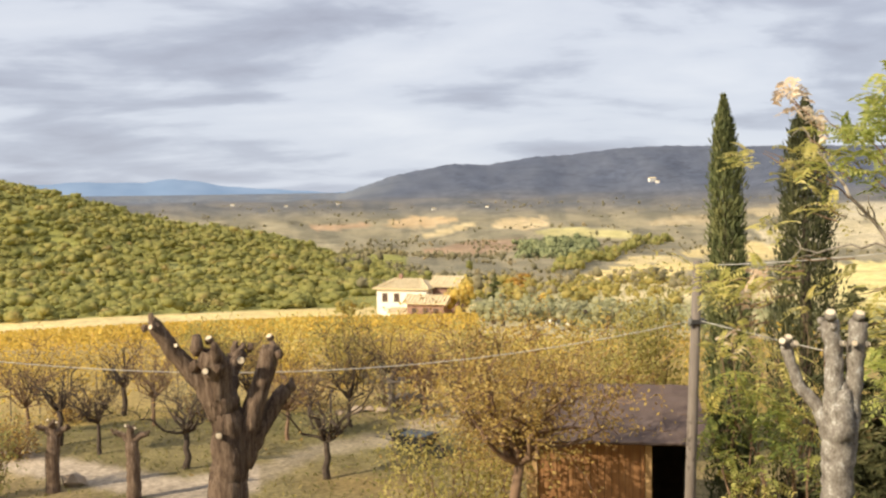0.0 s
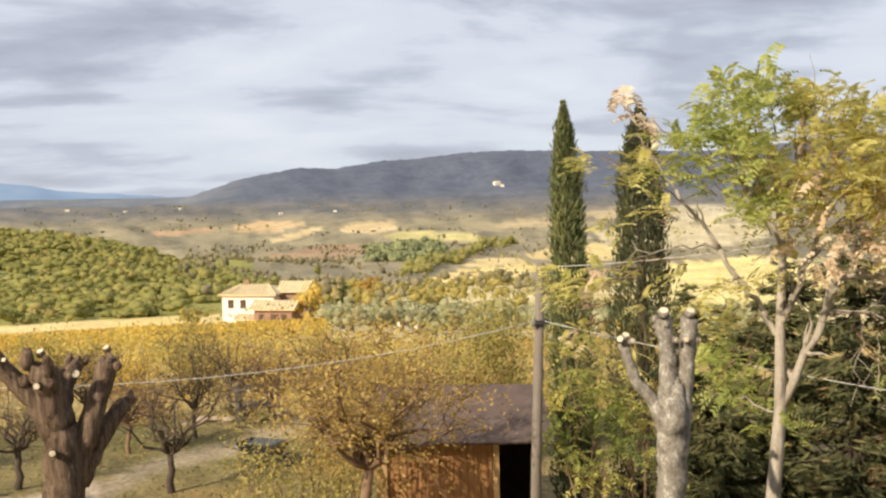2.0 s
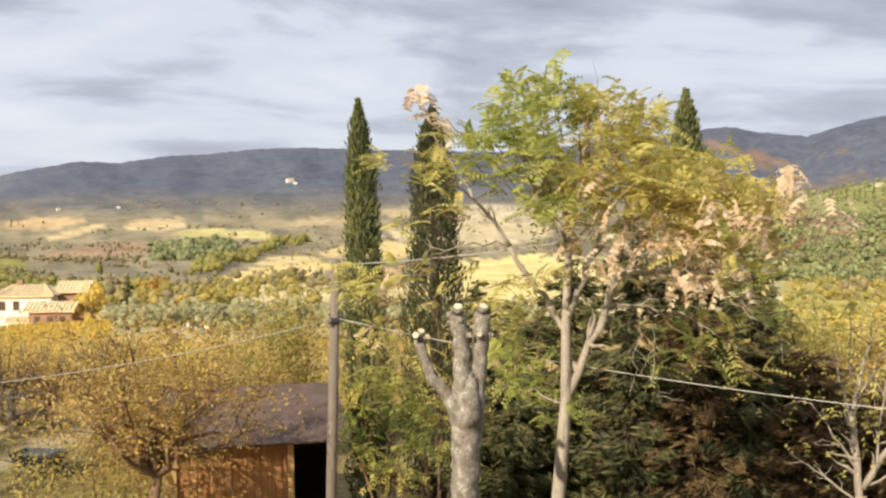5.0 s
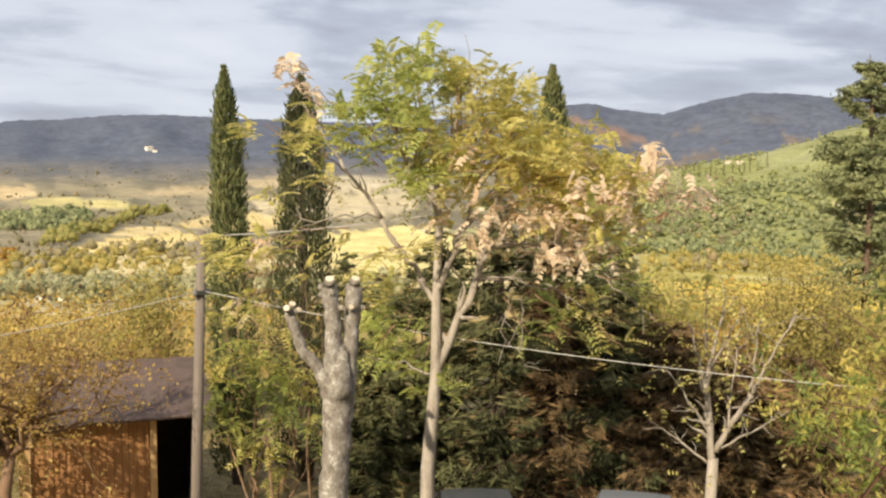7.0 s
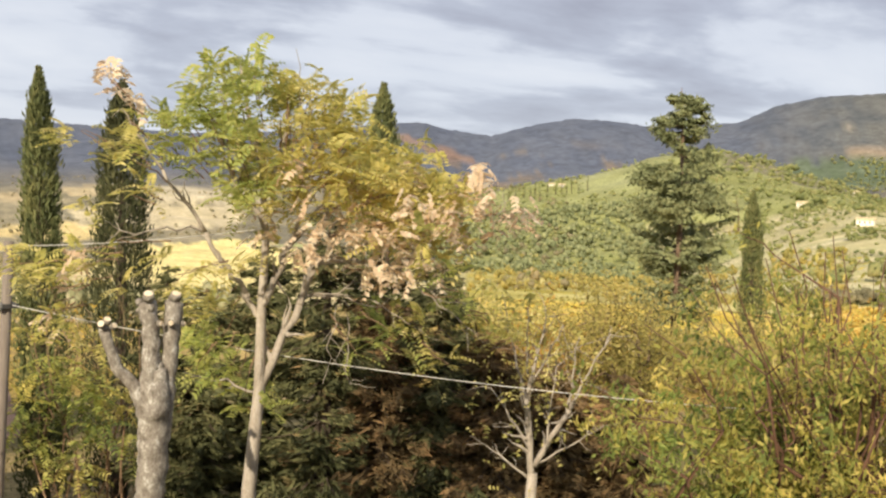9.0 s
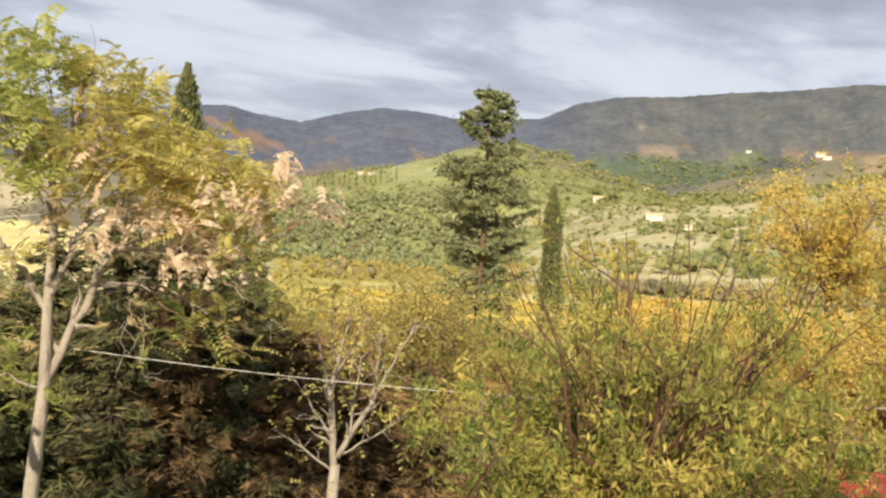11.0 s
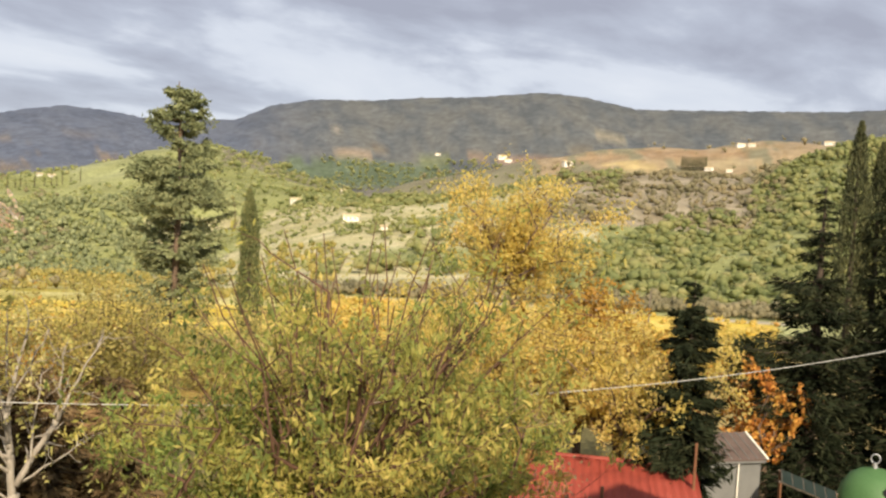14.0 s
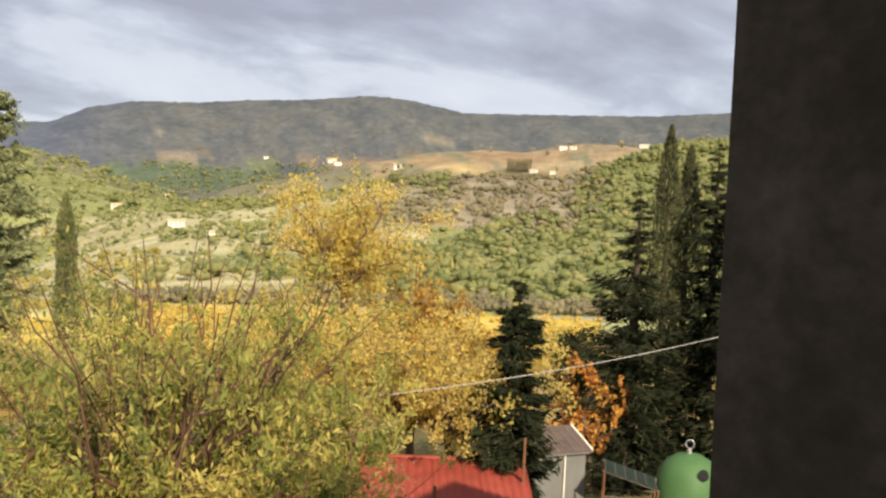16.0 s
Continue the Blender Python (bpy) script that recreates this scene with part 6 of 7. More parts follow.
part("post", Geo().box(W1 - 0.12, -0.05, 0, W1, 0.04, 2.4).mesh("post", old_wood), shed)
rs = random.Random(3)
x = W0 + 0.19
k = 0
while x < 0.68:
    w = rs.uniform(0.10, 0.15)
    part("plank", Geo().box(x, rs.uniform(-0.012, 0.012), 0.02, min(x + w - 0.008, 0.69), 0.04, 2.36).mesh("plank", plank_wood), shed)
    x += w
part("beam", Geo().box(W0 - 0.1, -0.09, 2.36, W1 + 0.1, 0.02, 2.46).mesh("beam", shade_brown), shed)
for i in range(6):
    a, bq = i / 6, (i + 1) / 6
    y0, y1, z0, z1 = -0.35 + a * 3.2, -0.35 + bq * 3.2 + 0.05, 2.44 + a * 0.46, 2.44 + bq * 0.46 + 0.01
    g = Geo()
    n_ = 14
    for j in range(n_ + 1):
        xx = W0 - 0.25 + (W1 - W0 + 0.5) * j / n_
        wob = 0.012 * math.sin(j * 2.3 + i)
        g.v += [(xx, y0, z0 + wob), (xx, y1, z1 + wob), (xx, y0, z0 + 0.035 + wob), (xx, y1, z1 + 0.035 + wob)]
    for j in range(n_):
        p0 = 4 * j
        g.f += [(p0 + 2, p0 + 6, p0 + 7, p0 + 3), (p0, p0 + 1, p0 + 5, p0 + 4), (p0, p0 + 4, p0 + 6, p0 + 2), (p0 + 1, p0 + 3, p0 + 7, p0 + 5)]
    part("roof_sheet", g.mesh("roof_sheet", felt), shed, "weathered dark brown roofing")

# ---- pole and wires ----
P_FOOT, P_TOP = polar(13.75, 15.1), sight(14.5, -3.7, 15.1)
pole = thing("utility_pole", P_FOOT, "weathered wooden utility pole carrying cables", "pole")
part("post", Geo().tube([(0, 0, -0.3), (P_TOP - P_FOOT) * 0.5, P_TOP - P_FOOT], [0.09, 0.08, 0.068], 12, 0.05).mesh("post", pole_wood, True), pole)
for dz in (-0.9,):
    c = (P_TOP - P_FOOT) + Vector((0, 0, dz))
    part("bracket", Geo().box(c.x - 0.11, c.y - 0.11, c.z - 0.03, c.x + 0.11, c.y + 0.11, c.z + 0.03).mesh("bracket", iron_dark), pole)
    part("insulator", Geo().tube([c + Vector((-0.13, -0.08, -0.06)), c + Vector((-0.13, -0.08, 0)), c + Vector((-0.13, -0.08, 0.06))], [0.03, 0.04, 0.02], 10).mesh("insulator", plaster_grey, True), pole)


def wire(a, b, sag, r, label):
    a, b = Vector(a), Vector(b)
    pts = [a.lerp(b, k / 40) - Vector((0, 0, sag * 4 * (k / 40) * (1 - k / 40))) for k in range(41)]
    tagged(new("cable", Geo().tube(pts, [r] * 41, 6).mesh("cable", cable, True)), label, "cable", "overhead cables")


W_AT = sight(14.4, -7.0, 15.05)
wire(W_AT, polar(-40, 16.5, 5.89), 0.88, 0.006, "pale overhead cable from the pole across the orchard")
wire(W_AT, polar(95, 20.3, 5.35), 0.95, 0.0065, "pale twisted overhead cable from the pole past the trees")
wire(sight(14.5, -3.95, 15.1), sight(27.9, -2.7, 13.0), 0.05, 0.006, "thin grey overhead cable from the pole to the locust trunk")

# ---- small things on the grass ----
cart = thing("wheelbarrow", on_land(-1.8, 27.0), "dark wheelbarrow with a metal tray on grass", "wheelbarrow", turn=30)
g = Geo()
g.v = [(-0.45, -0.28, 0.3), (0.45, -0.28, 0.3), (0.45, 0.28, 0.3), (-0.45, 0.28, 0.3), (-0.62, -0.4, 0.62), (0.62, -0.4, 0.62), (0.62, 0.4, 0.62), (-0.62, 0.4, 0.62)]
g.f = [(3, 2, 1, 0), (0, 1, 5, 4), (1, 2, 6, 5), (2, 3, 7, 6), (3, 0, 4, 7)]
part("tray", g.mesh("tray", iron_dark), cart)
part("load", Geo().box(-0.4, -0.3, 0.5, 0.4, 0.3, 0.6).mesh("load", blue_plastic), cart, "bluish load")
part("wheel", Geo().tube([(0.75, -0.06, 0.18), (0.75, 0.06, 0.18)], [0.18, 0.18], 16).mesh("wheel", rubber), cart)
for y in (-0.25, 0.25):
    part("handle", Geo().tube([(0.75, y * 0.3, 0.2), (0, y, 0.34), (-1.1, y * 1.3, 0.5)], [0.02, 0.02, 0.02], 6).mesh("handle", iron_dark), cart)
    part("leg", Geo().tube([(-0.4, y, 0.32), (-0.45, y, 0.0)], [0.018, 0.018], 6).mesh("leg", iron_dark), cart)
stand = thing("wooden_stand", on_land(-2.2, 33.0), "weathered open wooden stand in the orchard", "stand", turn=-12)
for x in (-0.55, 0.55):
    for y in (-0.4, 0.4):
        part("post", Geo().box(x - 0.05, y - 0.05, 0, x + 0.05, y + 0.05, 1.15).mesh("post", old_wood), stand)
for z in (0.55, 1.1):
    part("shelf", Geo().box(-0.65, -0.48, z, 0.65, 0.48, z + 0.06).mesh("shelf", old_wood), stand)
part("brace", Geo().tube([(-0.55, -0.42, 0.1), (0.55, -0.42, 1.05)], [0.03, 0.03], 6).mesh("brace", old_wood), stand)
part("roof", Geo().tube([(-0.5, 0, 1.16), (-0.35, 0, 1.55), (0.0, 0, 1.72), (0.35, 0, 1.5), (0.5, 0, 1.16)], [0.12, 0.15, 0.16, 0.15, 0.1], 8, 0.3).mesh("roof", bark_dark), stand)
for i, (turn_, r_, s_) in enumerate(((-20.9, 26.4, 0.32), (-5.2, 33.5, 0.22), (-4.4, 33.8, 0.18), (-3.7, 33.4, 0.2), (-1.2, 33.6, 0.2), (-0.5, 33.9, 0.24), (-6.2, 33.2, 0.16))):
    rgs = np.random.default_rng(130 + i)
    v = ICO_V * np.array([s_ * 1.2, s_ * 0.8, s_ * 0.7]) * (0.8 + 0.4 * rgs.random((12, 1))) + (0, 0, s_ * 0.4)
    g = Geo()
    g.v, g.f = [tuple(q) for q in v], [tuple(map(int, q)) for q in ICO_F]
    ob = new("stone", g.mesh("stone", sandstone))
    ob.location = on_land(turn_, r_)
    tagged(ob, "rough tan field stone on the orchard grass", "stone", "field stones")
# vineyard stakes
for i in range(26):
    turn_, r_ = -24 + 1.45 * i, 37.5 + 3.0 * ((i * 7) % 5) / 5
    ob = new("stake", Geo().tube([(0, 0, -0.2), (0.03, 0, 1.45)], [0.024, 0.02], 6, 0.1).mesh("stake", old_wood))
    ob.location = on_land(turn_, r_)
    tagged(ob, "grey wooden vineyard stake among vines", "stake", "vineyard stakes")
# tufts of grass and fallen leaves
p, t, r, rg = scatter(140, 15000, -30, 20, 18, 38, lambda t, r, g: np.abs(r - path_line(t)) > 1.3)
p[:, 2] += 0.34
ln = rg.uniform(0.05, 0.16, len(p))
tagged(new("grass", leaf_mesh("grass", p, rg.normal(size=p.shape) * (0.6, 0.6, 0.3) + (0, 0, 0.6), ln, ln * 0.3, leaf_grass, rg)), "dry grass tufts and fallen leaves", "grass", kind="stuff")

# ---- red-roofed outbuilding, hut, container ----
red = thing("outbuilding", polar(75.2, 19.6, -0.27), "low outbuilding with a faded red corrugated roof", "shed", turn=75.0)
part("wall", Geo().box(-2.3, -0.8, 0, 2.1, -0.7, 1.55).mesh("wall", plaster_grey), red)
part("wall", Geo().box(-2.3, 1.6, 0, 2.1, 1.7, 2.0).mesh("wall", plaster_grey), red)
for x in (-2.3, 2.0):
    part("wall", Geo().box(x, -0.7, 0, x + 0.1, 1.6, 1.6).mesh("wall", plaster_grey), red)
for i in range(5):
    x0 = -2.55 + i * 0.98
    g = Geo()
    cols = 27
    for j in range(cols + 1):
        u = j / cols
        z = 0.022 * math.cos(u * 6 * 2 * math.pi)
        shift = 0.004 * (i % 2)
        g.v += [(x0 + u * 1.0, -1.05, 1.55 + z + shift), (x0 + u * 1.0, 1.75, 2.12 + z + shift), (x0 + u * 1.0, -1.05, 1.535 + z + shift)]
    for j in range(cols):
        a = 3 * j
        g.f += [(a, a + 3, a + 4, a + 1), (a + 2, a + 5, a + 3, a)]
    part("roof_sheet", g.mesh("roof_sheet", red_tin, True), red, "corrugated red sheet")
part("ridge_cap", Geo().tube([(-2.6, 1.76, 2.14), (2.4, 1.76, 2.14)], [0.05, 0.05], 8).mesh("ridge_cap", red_tin), red)

hut = thing("hut", polar(83.55, 22.7, -0.1), "small grey rendered hut with a ribbed gable roof", "hut", turn=49.0)
HW, HD, HE, HR = 0.72, 1.5, 1.98, 2.32
g = Geo()
g.v = [(x, y, z) for x in (-HW, HW) for y, z in ((0, 0), (HD, 0), (HD, HE), (HD / 2, HR), (0, HE))]
g.f = [(4, 3, 2, 1, 0), (5, 6, 7, 8, 9), (0, 5, 9, 4), (1, 2, 7, 6), (0, 1, 6, 5)]
part("wall", g.mesh("wall", plaster_grey), hut)
part("downpipe", Geo().tube([(0.12, -0.04, 0), (0.12, -0.04, 1.92)], [0.02, 0.02], 8).mesh("downpipe", plaster_white), hut, "pale drainpipe")
part("eave", Geo().box(-HW - 0.06, -0.10, HE - 0.09, HW + 0.06, -0.005, HE - 0.01).mesh("eave", plaster_grey), hut)
for sgn in (-1, 1):
    y0, y1 = (HD / 2 + sgn * (HD / 2 + 0.12)), HD / 2
    drop = (HR - HE) * (HD / 2 + 0.12) / (HD / 2)
    slope = Geo()
    slope.v = [(x, y, z + dz) for x in (-HW - 0.08, HW + 0.08) for y, z in ((y0, HR - drop + 0.02), (y1, HR + 0.02)) for dz in (0, 0.035)]
    slope.f = [(0, 1, 3, 2), (4, 6, 7, 5), (1, 5, 7, 3), (0, 2, 6, 4), (0, 4, 5, 1), (2, 3, 7, 6)]
    roof = part("roof_slope", slope.mesh("roof_slope", felt), hut)
    for k_ in range(8):
        x = -HW - 0.04 + (2 * HW + 0.08) * k_ / 7
        part("rib", Geo().tube([(x, y0, HR - drop + 0.065), (x, y1, HR + 0.065)], [0.012, 0.012], 6).mesh("rib", plaster_grey), roof)
    part("verge", Geo().tube([(HW + 0.09, y0, HR - drop + 0.05), (HW + 0.09, y1, HR + 0.05)], [0.03, 0.03], 6).mesh("verge", plaster_white), roof, "pale verge strip")

bin_ob = thing("bottle_bank", polar(90.75, 23.0), "green bell-shaped recycling container with a lifting ring", "container")
bin_ob.scale = (1.2, 1.2, 1.1)
g = Geo()
prof = [(0.62, 0.0), (0.645, 0.35), (0.645, 0.8), (0.62, 1.15), (0.55, 1.45), (0.42, 1.68), (0.24, 1.80), (0.02, 1.84)]
for r_, z_ in prof:
    g.v += [(math.cos(a * math.pi / 16) * r_, math.sin(a * math.pi / 16) * r_, z_) for a in range(32)]
for i in range(len(prof) - 1):
    g.f += [(i * 32 + s, i * 32 + (s + 1) % 32, (i + 1) * 32 + (s + 1) % 32, (i + 1) * 32 + s) for s in range(32)]
g.f.append(tuple(reversed(range(32))))
part("body", g.mesh("body", green_plastic, True), bin_ob)
pd = -polar(90.95, 1.0)
sd = Vector((pd.y, -pd.x, 0))
q = pd * 0.46 - sd * 0.26 + Vector((0, 0, 1.52))
part("slot", Geo().tube([q - pd * 0.1, q + pd * 0.07], [0.1, 0.1], 16).mesh("slot", rubber), bin_ob, "dark round throw hole")
ring = [Vector((math.cos(a * math.pi / 8) * 0.075 * sd.x, math.cos(a * math.pi / 8) * 0.075 * sd.y, 2.02 + math.sin(a * math.pi / 8) * 0.09)) for a in range(17)]
part("ring", Geo().tube(ring, [0.012] * 17, 6).mesh("ring", steel, True), bin_ob, "steel lifting ring")
part("hook", Geo().tube([(0, 0, 1.8), (0, 0, 1.94)], [0.05, 0.03], 8).mesh("hook", steel), bin_ob)

canopy = thing("lean_to", polar(87.6, 21.9), "small cold frame with rusty posts and a sloping wired glass roof", "canopy", turn=84)
for x, y, z in ((-0.58, 0, 1.70), (0.58, 0, 1.36), (-0.58, 0.7, 1.78), (0.58, 0.7, 1.44)):
    part("post", Geo().tube([(x, y, 0), (x, y, z)], [0.022, 0.022], 8).mesh("post", rust), canopy)
for y in (0.0, 0.7):
    part("rail", Geo().tube([(-0.62, y, 1.71 + 0.11 * y), (0.62, y, 1.35 + 0.11 * y)], [0.018, 0.018], 6).mesh("rail", old_wood), canopy)
    part("rail", Geo().tube([(-0.58, y, 1.15), (0.58, y, 1.15)], [0.014, 0.014], 6).mesh("rail", old_wood), canopy)
for k_ in range(6):
    x = -0.56 + 1.12 * k_ / 5
    part("slat", Geo().tube([(x, -0.05, 1.545 - 0.29 * x), (x, 0.75, 1.633 - 0.29 * x)], [0.010, 0.010], 6).mesh("slat", old_wood), canopy)
for k_ in range(5):
    x0, x1 = -0.55 + 0.224 * k_, -0.55 + 0.224 * k_ + 0.205
    g = Geo().box(0, 0, 0, 1, 1, 1)
    g.v = [(x0 + (x1 - x0) * x, -0.03 + 0.76 * y, 1.552 - 0.29 * (x0 + (x1 - x0) * x) + 0.11 * 0.76 * y + 0.006 * z) for x, y, z in g.v]
    part("pane", g.mesh("pane", frame_glass), canopy, "dusty greenish glass pane")

for turn_, r_, h_, mat, what in ((70.6, 17.0, 2.2, old_wood, "tall grey fence post"), (76.3, 17.2, 2.4, rust, "rusty iron post"), (81.45, 20.5, 2.6, rust, "rusty iron post"), (70.0, 18.0, 2.7, old_wood, "tall grey fence post")):
    ob = new("fence_post", Geo().tube([(0, 0, -0.2), (0.02, 0, h_)], [0.035, 0.03], 8, 0.05).mesh("fence_post", mat))
    ob.location = polar(turn_, r_)
    tagged(ob, what + " standing before the outbuilding", "post", "fence posts")
for turn_, r_, h_ in ((73.9, 17.0, 1.85), (79.3, 17.4, 1.75), (86.4, 19.5, 1.55)):
    ob = thing("garden_lamp", polar(turn_, r_), "slim garden lamp post with a small pale head", "lamp", "garden lamps")
    part("post", Geo().tube([(0, 0, -0.2), (0, 0, h_ - 0.2)], [0.025, 0.022], 8).mesh("post", iron_dark), ob)
    part("head", Geo().tube([(0, 0, h_ - 0.2), (0, 0, h_ - 0.16), (0, 0, h_ - 0.02), (0, 0, h_)], [0.03, 0.065, 0.075, 0.04], 10).mesh("head", plaster_white, True), ob)

# ---- parked car ----
def parked_car(place, turn, paint, label):
    car = thing("car", place, label, "car", turn=turn)
    sec = [(-2.0, 0.35, 0.62), (-1.95, 0.35, 0.80), (-1.3, 0.3, 0.92), (-0.7, 0.3, 0.98), (0.9, 0.3, 0.98), (1.7, 0.3, 0.92), (1.98, 0.35, 0.8), (2.0, 0.4, 0.6)]
    g = Geo()
    for x, z0, z1 in sec:
        g.v += [(x, -0.80, z0), (x, -0.85, (z0 + z1) / 2), (x, -0.76, z1), (x, 0.76, z1), (x, 0.85, (z0 + z1) / 2), (x, 0.80, z0)]
    for i in range(len(sec) - 1):
        g.f += [(i * 6 + s, (i + 1) * 6 + s, (i + 1) * 6 + (s + 1) % 6, i * 6 + (s + 1) % 6) for s in range(6)]
    g.f += [(5, 4, 3, 2, 1, 0), tuple((len(sec) - 1) * 6 + s for s in range(6))]
    body = part("body", g.mesh("body", paint, True), car)
    g = Geo()
    for x, w, z in ((-0.9, 0.72, 0.97), (-0.25, 0.6, 1.40), (1.1, 0.6, 1.42), (1.75, 0.70, 0.95)):
        g.v += [(x, -w, z), (x, w, z)]
    for i in range(3):
        g.f.append((2 * i, 2 * i + 2, 2 * i + 3, 2 * i + 1))
    g.f += [(0, 6, 4, 2), (1, 3, 5, 7)]
    part("cabin_glass", g.mesh("cabin_glass", car_glass), car, "dark car windows")
    g = Geo()
    for x, z in ((-0.3, 1.40), (0.1, 1.455), (0.7, 1.465), (1.15, 1.42)):
        g.v += [(x, -0.58 + 0.1 * j, z + 0.02 * (1 - ((j - 5.8) / 5.8) ** 2)) for j in range(12)] + [(x, 0.6, z)]
    for i in range(3):
        g.f += [(i * 13 + j, (i + 1) * 13 + j, (i + 1) * 13 + j + 1, i * 13 + j + 1) for j in range(12)]
    part("roof", g.mesh("roof", paint, True), car)
    for x in (-1.25, 1.3):
        for y in (-0.80, 0.80):
            wheel = part("wheel", Geo().tube([(x, y - 0.1, 0.31), (x, y + 0.1, 0.31)], [0.31, 0.31], 20).mesh("wheel", rubber), car)
            part("rim", Geo().tube([(x, y - 0.105, 0.31), (x, y + 0.105, 0.31)], [0.19, 0.19], 16).mesh("rim", steel), wheel)


parked_car(polar(39.5, 16.8), 133, silver_paint, "parked silver car below the spruces")
parked_car(polar(30.2, 16.6), 118, grey_paint, "parked dark grey car below the spruces")

# ---- farmhouse ----
farm = thing("farmhouse", on_land(-1.85, 165.0, -0.5), "sunlit old farmhouse with pale walls and tiled roofs", "house", turn=18)
farm.scale = (1.06, 1.06, 1.08)


def gable(parent, x0, y0, x1, y1, z0, z1, rise, wall, over=0.5, hip=False):
    part("wall", Geo().box(x0, y0, z0, x1, y1, z1).mesh("wall", wall), parent)
    g = Geo()
    e = over
    ym = (y0 + y1) / 2
    ix = (x1 - x0) * 0.3 if hip else -e * 0
    g.v = [(x0 - e, y0 - e, z1), (x1 + e, y0 - e, z1), (x1 + e, y1 + e, z1), (x0 - e, y1 + e, z1), (x0 - e + ix, ym, z1 + rise), (x1 + e - ix, ym, z1 + rise)]
    g.v += [(a, b_, c - 0.18) for a, b_, c in g.v[:4]]
    g.f = [(0, 1, 5, 4), (2, 3, 4, 5), (1, 2, 5), (3, 0, 4), (0, 6, 7, 1), (1, 7, 8, 2), (2, 8, 9, 3), (3, 9, 6, 0), (6, 9, 8, 7)]
    roof = part("roof", g.mesh("roof", tile_roof), parent, "pale terracotta tiles")
    n_ = int((x1 - x0 + 2 * e) / 0.55)
    tg = Geo()
    for k_ in range(n_ + 1):
        u = k_ / n_
        xx = x0 - e + u * (x1 - x0 + 2 * e)
        xr = min(max(xx, x0 - e + ix), x1 + e - ix)
        tg.tube([(xx, y0 - e, z1 + 0.03), (xr, ym, z1 + rise + 0.03)], [0.12, 0.12], 5, 0, False)
    tagged(part("tile_course", tg.mesh("tile_course", tile_roof), roof), kind="stuff")


def window(parent, x, y, z, w, h, axis="x", mat=None):
    g = Geo()
    if axis == "x":
        g.box(x - w / 2, y - 0.06, z, x + w / 2, y + 0.1, z + h)
    else:
        g.box(x - 0.06, y - w / 2, z, x + 0.1, y + w / 2, z + h)
    wn_ = part("window", g.mesh("window", mat or car_glass), parent)
    g = Geo()
    if axis == "x":
        g.box(x - w / 2 - 0.1, y - 0.12, z - 0.12, x + w / 2 + 0.1, y - 0.062, z - 0.002)
    else:
        g.box(x - 0.12, y - w / 2 - 0.1, z - 0.12, x - 0.062, y + w / 2 + 0.1, z - 0.002)
    part("sill", g.mesh("sill", plaster_grey), wn_)


gable(farm, -6.0, 0, 2.4, 7.0, -2, 5.4, 1.3, plaster_white, hip=True)
gable(farm, 2.4, 3.0, 6.5, 8.0, -2, 5.6, 1.4, stone_pink_shaded)
gable(farm, 0.6, -4.0, 6.6, -0.01, -2, 3.6, 1.1, stone_pink_shaded)
gable(farm, -2.2, -3.4, 0.59, -0.02, -2, 2.0, 0.6, plaster_white)
for x in (-4.6, -2.6, -0.4):
    window(farm, x, 0, 3.4, 0.9, 1.2, mat=shutter_brown)
for x, z in ((1.8, 1.9), (3.6, 1.9), (5.3, 1.9)):
    window(farm, x, -4.0, z, 0.8, 0.9, mat=shutter_brown)
for x in (1.9, 4.6):
    part("door", Geo().box(x - 0.6, -4.06, -0.2, x + 0.6, -3.9, 1.5).mesh("door", shutter_brown), farm)
for y in (1.5, 4.8):
    window(farm, -6.0, y, 3.2, 0.8, 1.1, "y", shutter_brown)
part("chimney", Geo().box(-3.4, 3.2, 6.2, -2.8, 3.8, 7.4).mesh("chimney", stone_pink_shaded), farm)
# boundary wall and rubble beside it
for i in range(16):
    rgs = np.random.default_rng(150 + i)
    s_ = rgs.uniform(0.4, 0.9)
    v = ICO_V * s_ * (0.7 + 0.5 * rgs.random((12, 1))) * (1.3, 1, 0.8)
    g = Geo()
    g.v, g.f = [tuple(q) for q in v], [tuple(map(int, q)) for q in ICO_F]
    ob = new("boulder", g.mesh("boulder", far_wall))
    ob.location = on_land(-7.4 + 0.2 * i if i < 9 else 3.4 + 0.32 * i, 158 + rgs.uniform(-6, 6) if i < 9 else 104 + rgs.uniform(-5, 5), 0.2)
    tagged(ob, "pale boulder on the farmhouse slope", "stone", "boulders")

# ---- far houses ----
def slope_at(turn, high, r0, r1):
    """The distance at which the land rises to a height angle."""
    for r in np.linspace(r0, r1, 240):
        if math.degrees(math.atan2(float(land(turn, r)) - EYE, r)) >= high:
            return float(r)
    return r1


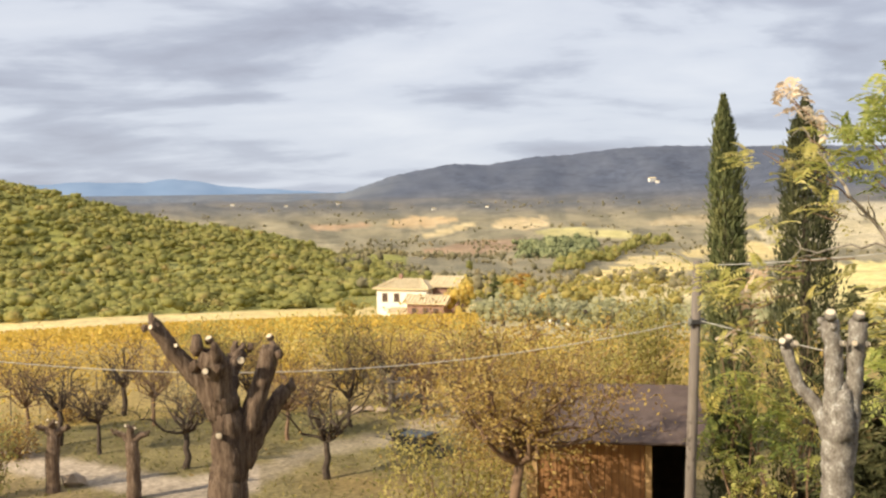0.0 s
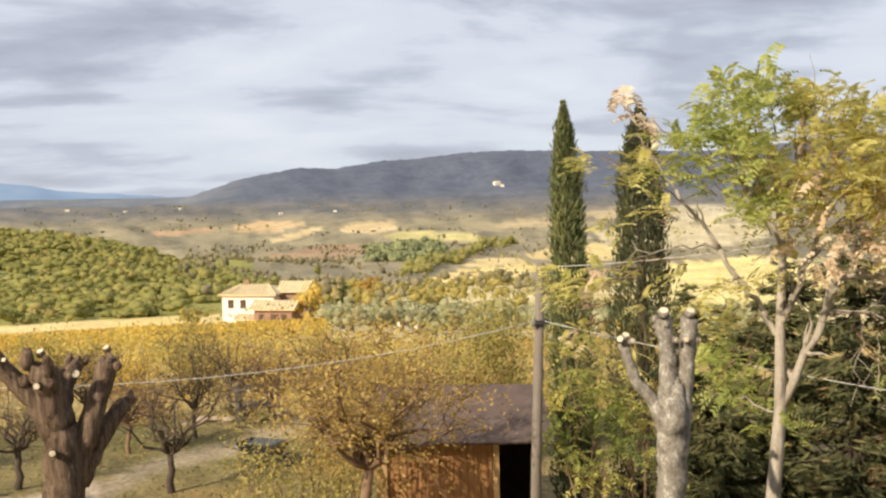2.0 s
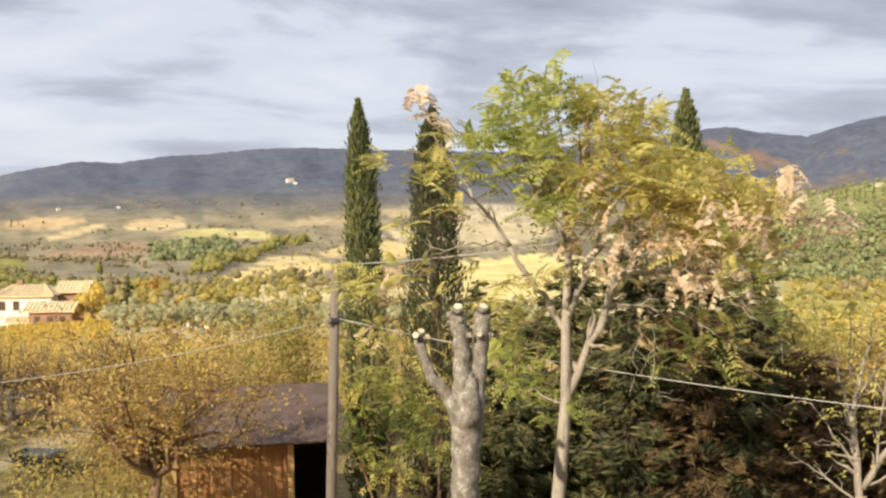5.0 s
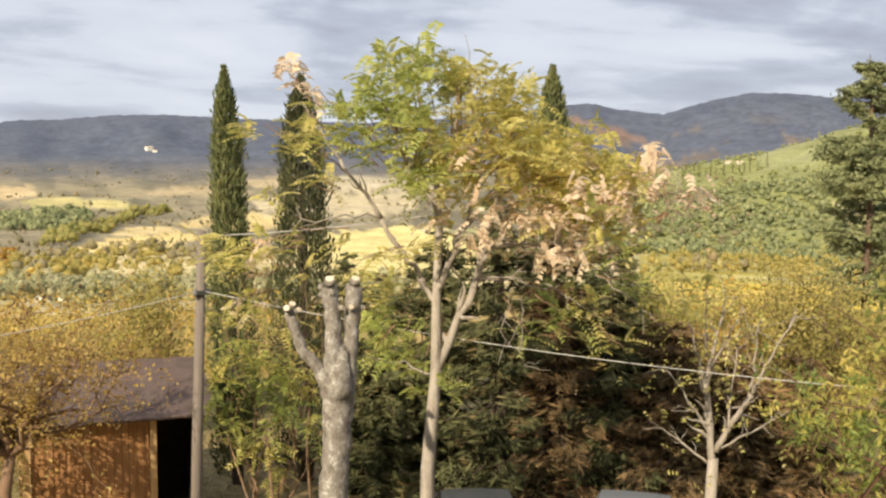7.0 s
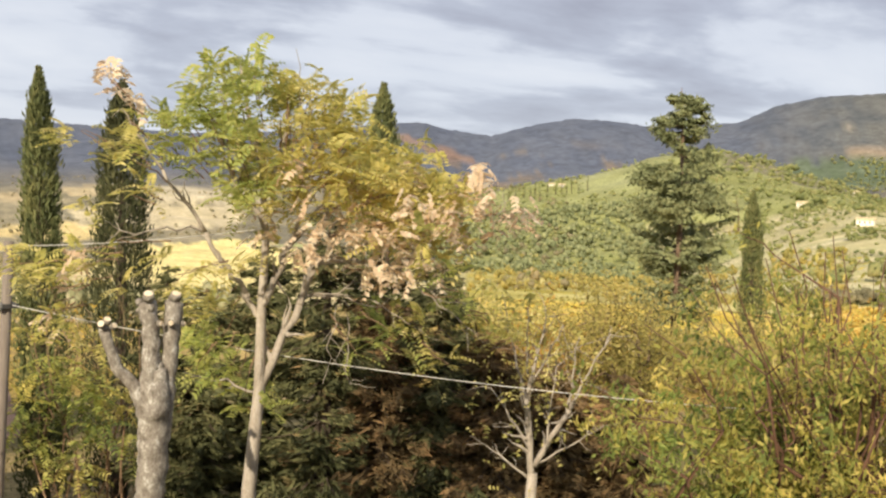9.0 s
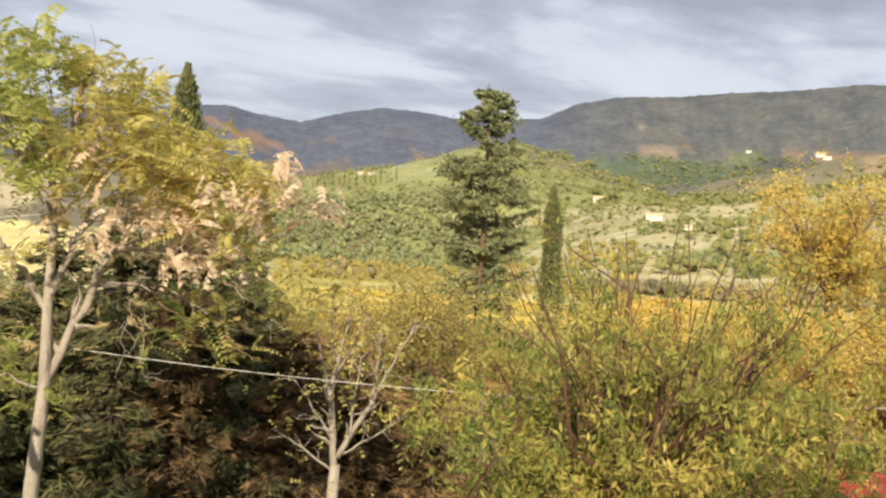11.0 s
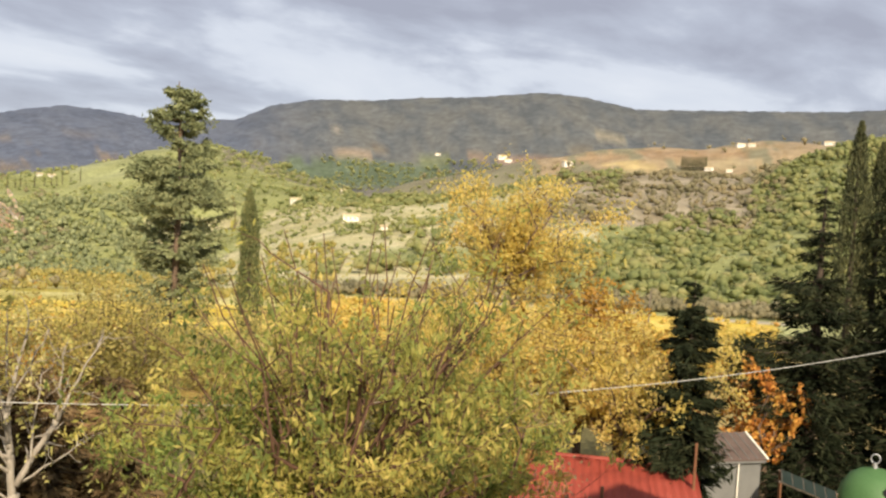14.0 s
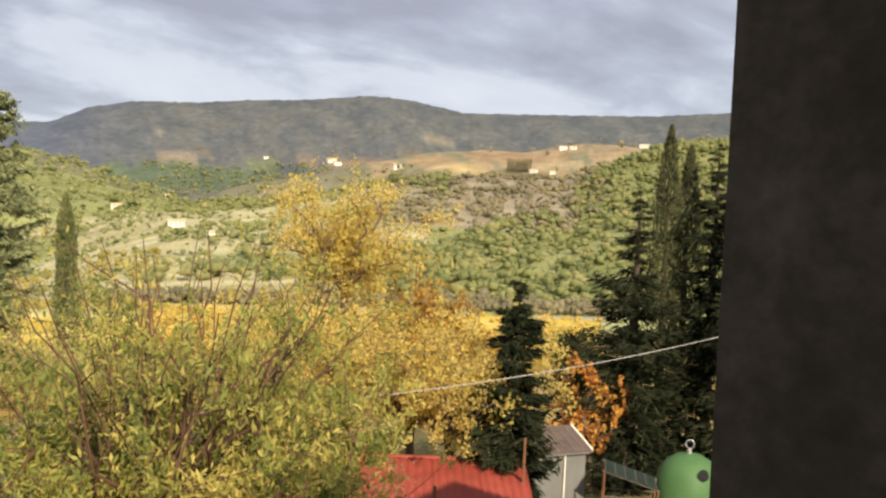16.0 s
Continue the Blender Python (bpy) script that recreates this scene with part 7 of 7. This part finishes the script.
for i, (turn_, r_, w_, what) in enumerate(((12.0, slope_at(12.0, 0.85, 2450, 3500), 19, 1), (12.3, slope_at(12.3, 0.75, 2450, 3500), 11, 0), (-0.5, 1900, 7, 1), (2.6, 2000, 7, 1), (-9.0, 2100, 7, 1), (-6.0, 2150, 8, 1), (-12, 2300, 9, 1), (64.6, 2500, 15, 1), (70.0, 2550, 17, 1), (70.3, 2600, 12, 1), (62.6, 2450, 12, 1), (66.4, 2500, 7, 1), (45.2, 840, 5.5, 0), (44.6, 850, 4.5, 0), (61.6, slope_at(61.6, -1.2, 250, 600), 7.5, 1), (63.4, slope_at(63.4, -1.6, 250, 600), 4.5, 1), (58.5, slope_at(58.5, -0.4, 500, 900), 8, 1), (61.0, slope_at(61.0, 0.45, 700, 950), 6, 1), (70.1, slope_at(70.1, 2.9, 2450, 3400), 26, 1), (70.5, slope_at(70.5, 2.75, 2450, 3400), 20, 1), (66.4, slope_at(66.4, 2.9, 2450, 3400), 14, 1), (81.8, slope_at(81.8, 2.85, 900, 1500), 10, 0), (82.9, slope_at(82.9, 2.85, 900, 1500), 8, 0), (83.4, slope_at(83.4, 4.25, 1000, 1500), 11, 1), (84.0, slope_at(84.0, 4.3, 1000, 1500), 9, 0), (88.0, slope_at(88.0, 4.6, 1000, 1500), 14, 0), (73.9, slope_at(73.9, 2.75, 900, 1500), 14, 0))):
    ob = thing("far_house", on_land(turn_, r_), "small pale distant house with a tiled roof", "house", "far houses", turn=turn_ + (i * 37) % 60 - 30)
    gable(ob, -w_ / 2, -w_ * 0.3, w_ / 2, w_ * 0.3, -3, w_ * 0.36, w_ * 0.12, far_wall if not what else plaster_white, 0.4)
    for k_ in range(3):
        window(ob, (k_ - 1) * w_ * 0.28, -w_ * 0.3, w_ * 0.16, w_ * 0.07, w_ * 0.11, mat=shutter_brown)
for i in range(13):
    cypress(on_land(80.3 + 0.11 * i, slope_at(80.9, 2.8, 900, 1500), -1), 19, 2.6, leaf_cypress_dark, "dark poplar in a far clipped row", 160 + i, n=700, group="far poplar row", blade=5.0)
for i in range(14):
    cypress(on_land(41.9 + 0.36 * i + 0.1 * math.sin(i * 5), 800, -1), 11 + 3 * math.sin(i * 3), 2.6, leaf_cypress, "small far cypress along a lane", 180 + i, n=180, group="far cypress lane", blade=4.0)
for i, (turn_, r_) in enumerate(((81.5, 215), (79.0, 205))):
    ob = new("far_pole", Geo().tube([(0, 0, -0.5), (0, 0, 7.5)], [0.16, 0.12], 8).mesh("far_pole", pole_wood))
    ob.location = on_land(turn_, r_)
    tagged(ob, "far grey utility pole by the lane", "pole", "far poles")

# ---- the house of the window ----
F_TURN = 20.0
EDGE = Vector((1.77, 0.2, 0))


def facade(u, v, z):
    """u along the facade to its right from the window's edge, v inwards."""
    a = radians(F_TURN)
    along, inward = Vector((math.cos(a), -math.sin(a), 0)), Vector((-math.sin(a), -math.cos(a), 0))
    return EDGE + along * u + inward * v + Vector((0, 0, z))


def slab(name, u0, u1, v0, v1, z0, z1, mat, label, category):
    g = Geo().box(0, 0, 0, 1, 1, 1)
    g.v = [tuple(facade(u0 + x * (u1 - u0), v0 + y * (v1 - v0), z0 + z * (z1 - z0))) for x, y, z in g.v]
    g.f = [tuple(reversed(f_)) for f_ in g.f]
    return tagged(new(name, g.mesh(name, mat)), label, category, kind="structure")


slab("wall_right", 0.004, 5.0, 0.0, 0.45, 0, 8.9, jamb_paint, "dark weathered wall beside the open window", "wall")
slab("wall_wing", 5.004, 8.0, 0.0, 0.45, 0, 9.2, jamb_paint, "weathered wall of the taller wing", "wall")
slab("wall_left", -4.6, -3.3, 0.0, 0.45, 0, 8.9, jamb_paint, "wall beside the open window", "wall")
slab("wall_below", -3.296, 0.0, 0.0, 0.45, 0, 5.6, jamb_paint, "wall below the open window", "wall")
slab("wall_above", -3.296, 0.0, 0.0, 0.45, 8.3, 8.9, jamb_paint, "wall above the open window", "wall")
slab("floor", -4.6, 7.8, 0.454, 8.5, 4.9, 5.0, old_wood, "wooden floor of the upper room", "floor")
slab("ceiling", -4.6, 5.0, 0.454, 8.5, 8.6, 8.8, room_paint, "plain ceiling of the upper room", "ceiling")
slab("ceiling_wing", 5.004, 7.8, 0.454, 8.5, 8.8, 9.0, room_paint, "plain ceiling of the taller wing", "ceiling")
slab("wall_back", -4.6, 7.8, 8.504, 8.7, 0, 8.9, room_paint, "plain wall of the upper room", "wall")
slab("wall_back_wing", 5.004, 7.8, 8.504, 8.7, 8.904, 9.2, room_paint, "plain wall of the taller wing", "wall")
slab("wall_step", 5.004, 5.2, 0.454, 8.5, 5.004, 8.8, room_paint, "wall between the room and the wing", "wall")
slab("wall_side", -4.8, -4.604, 0.0, 8.7, 0, 8.9, room_paint, "plain side wall of the upper room", "wall")
slab("wall_side_wing", 8.004, 8.2, 0.0, 8.7, 0, 9.2, room_paint, "plain side wall of the wing", "wall")
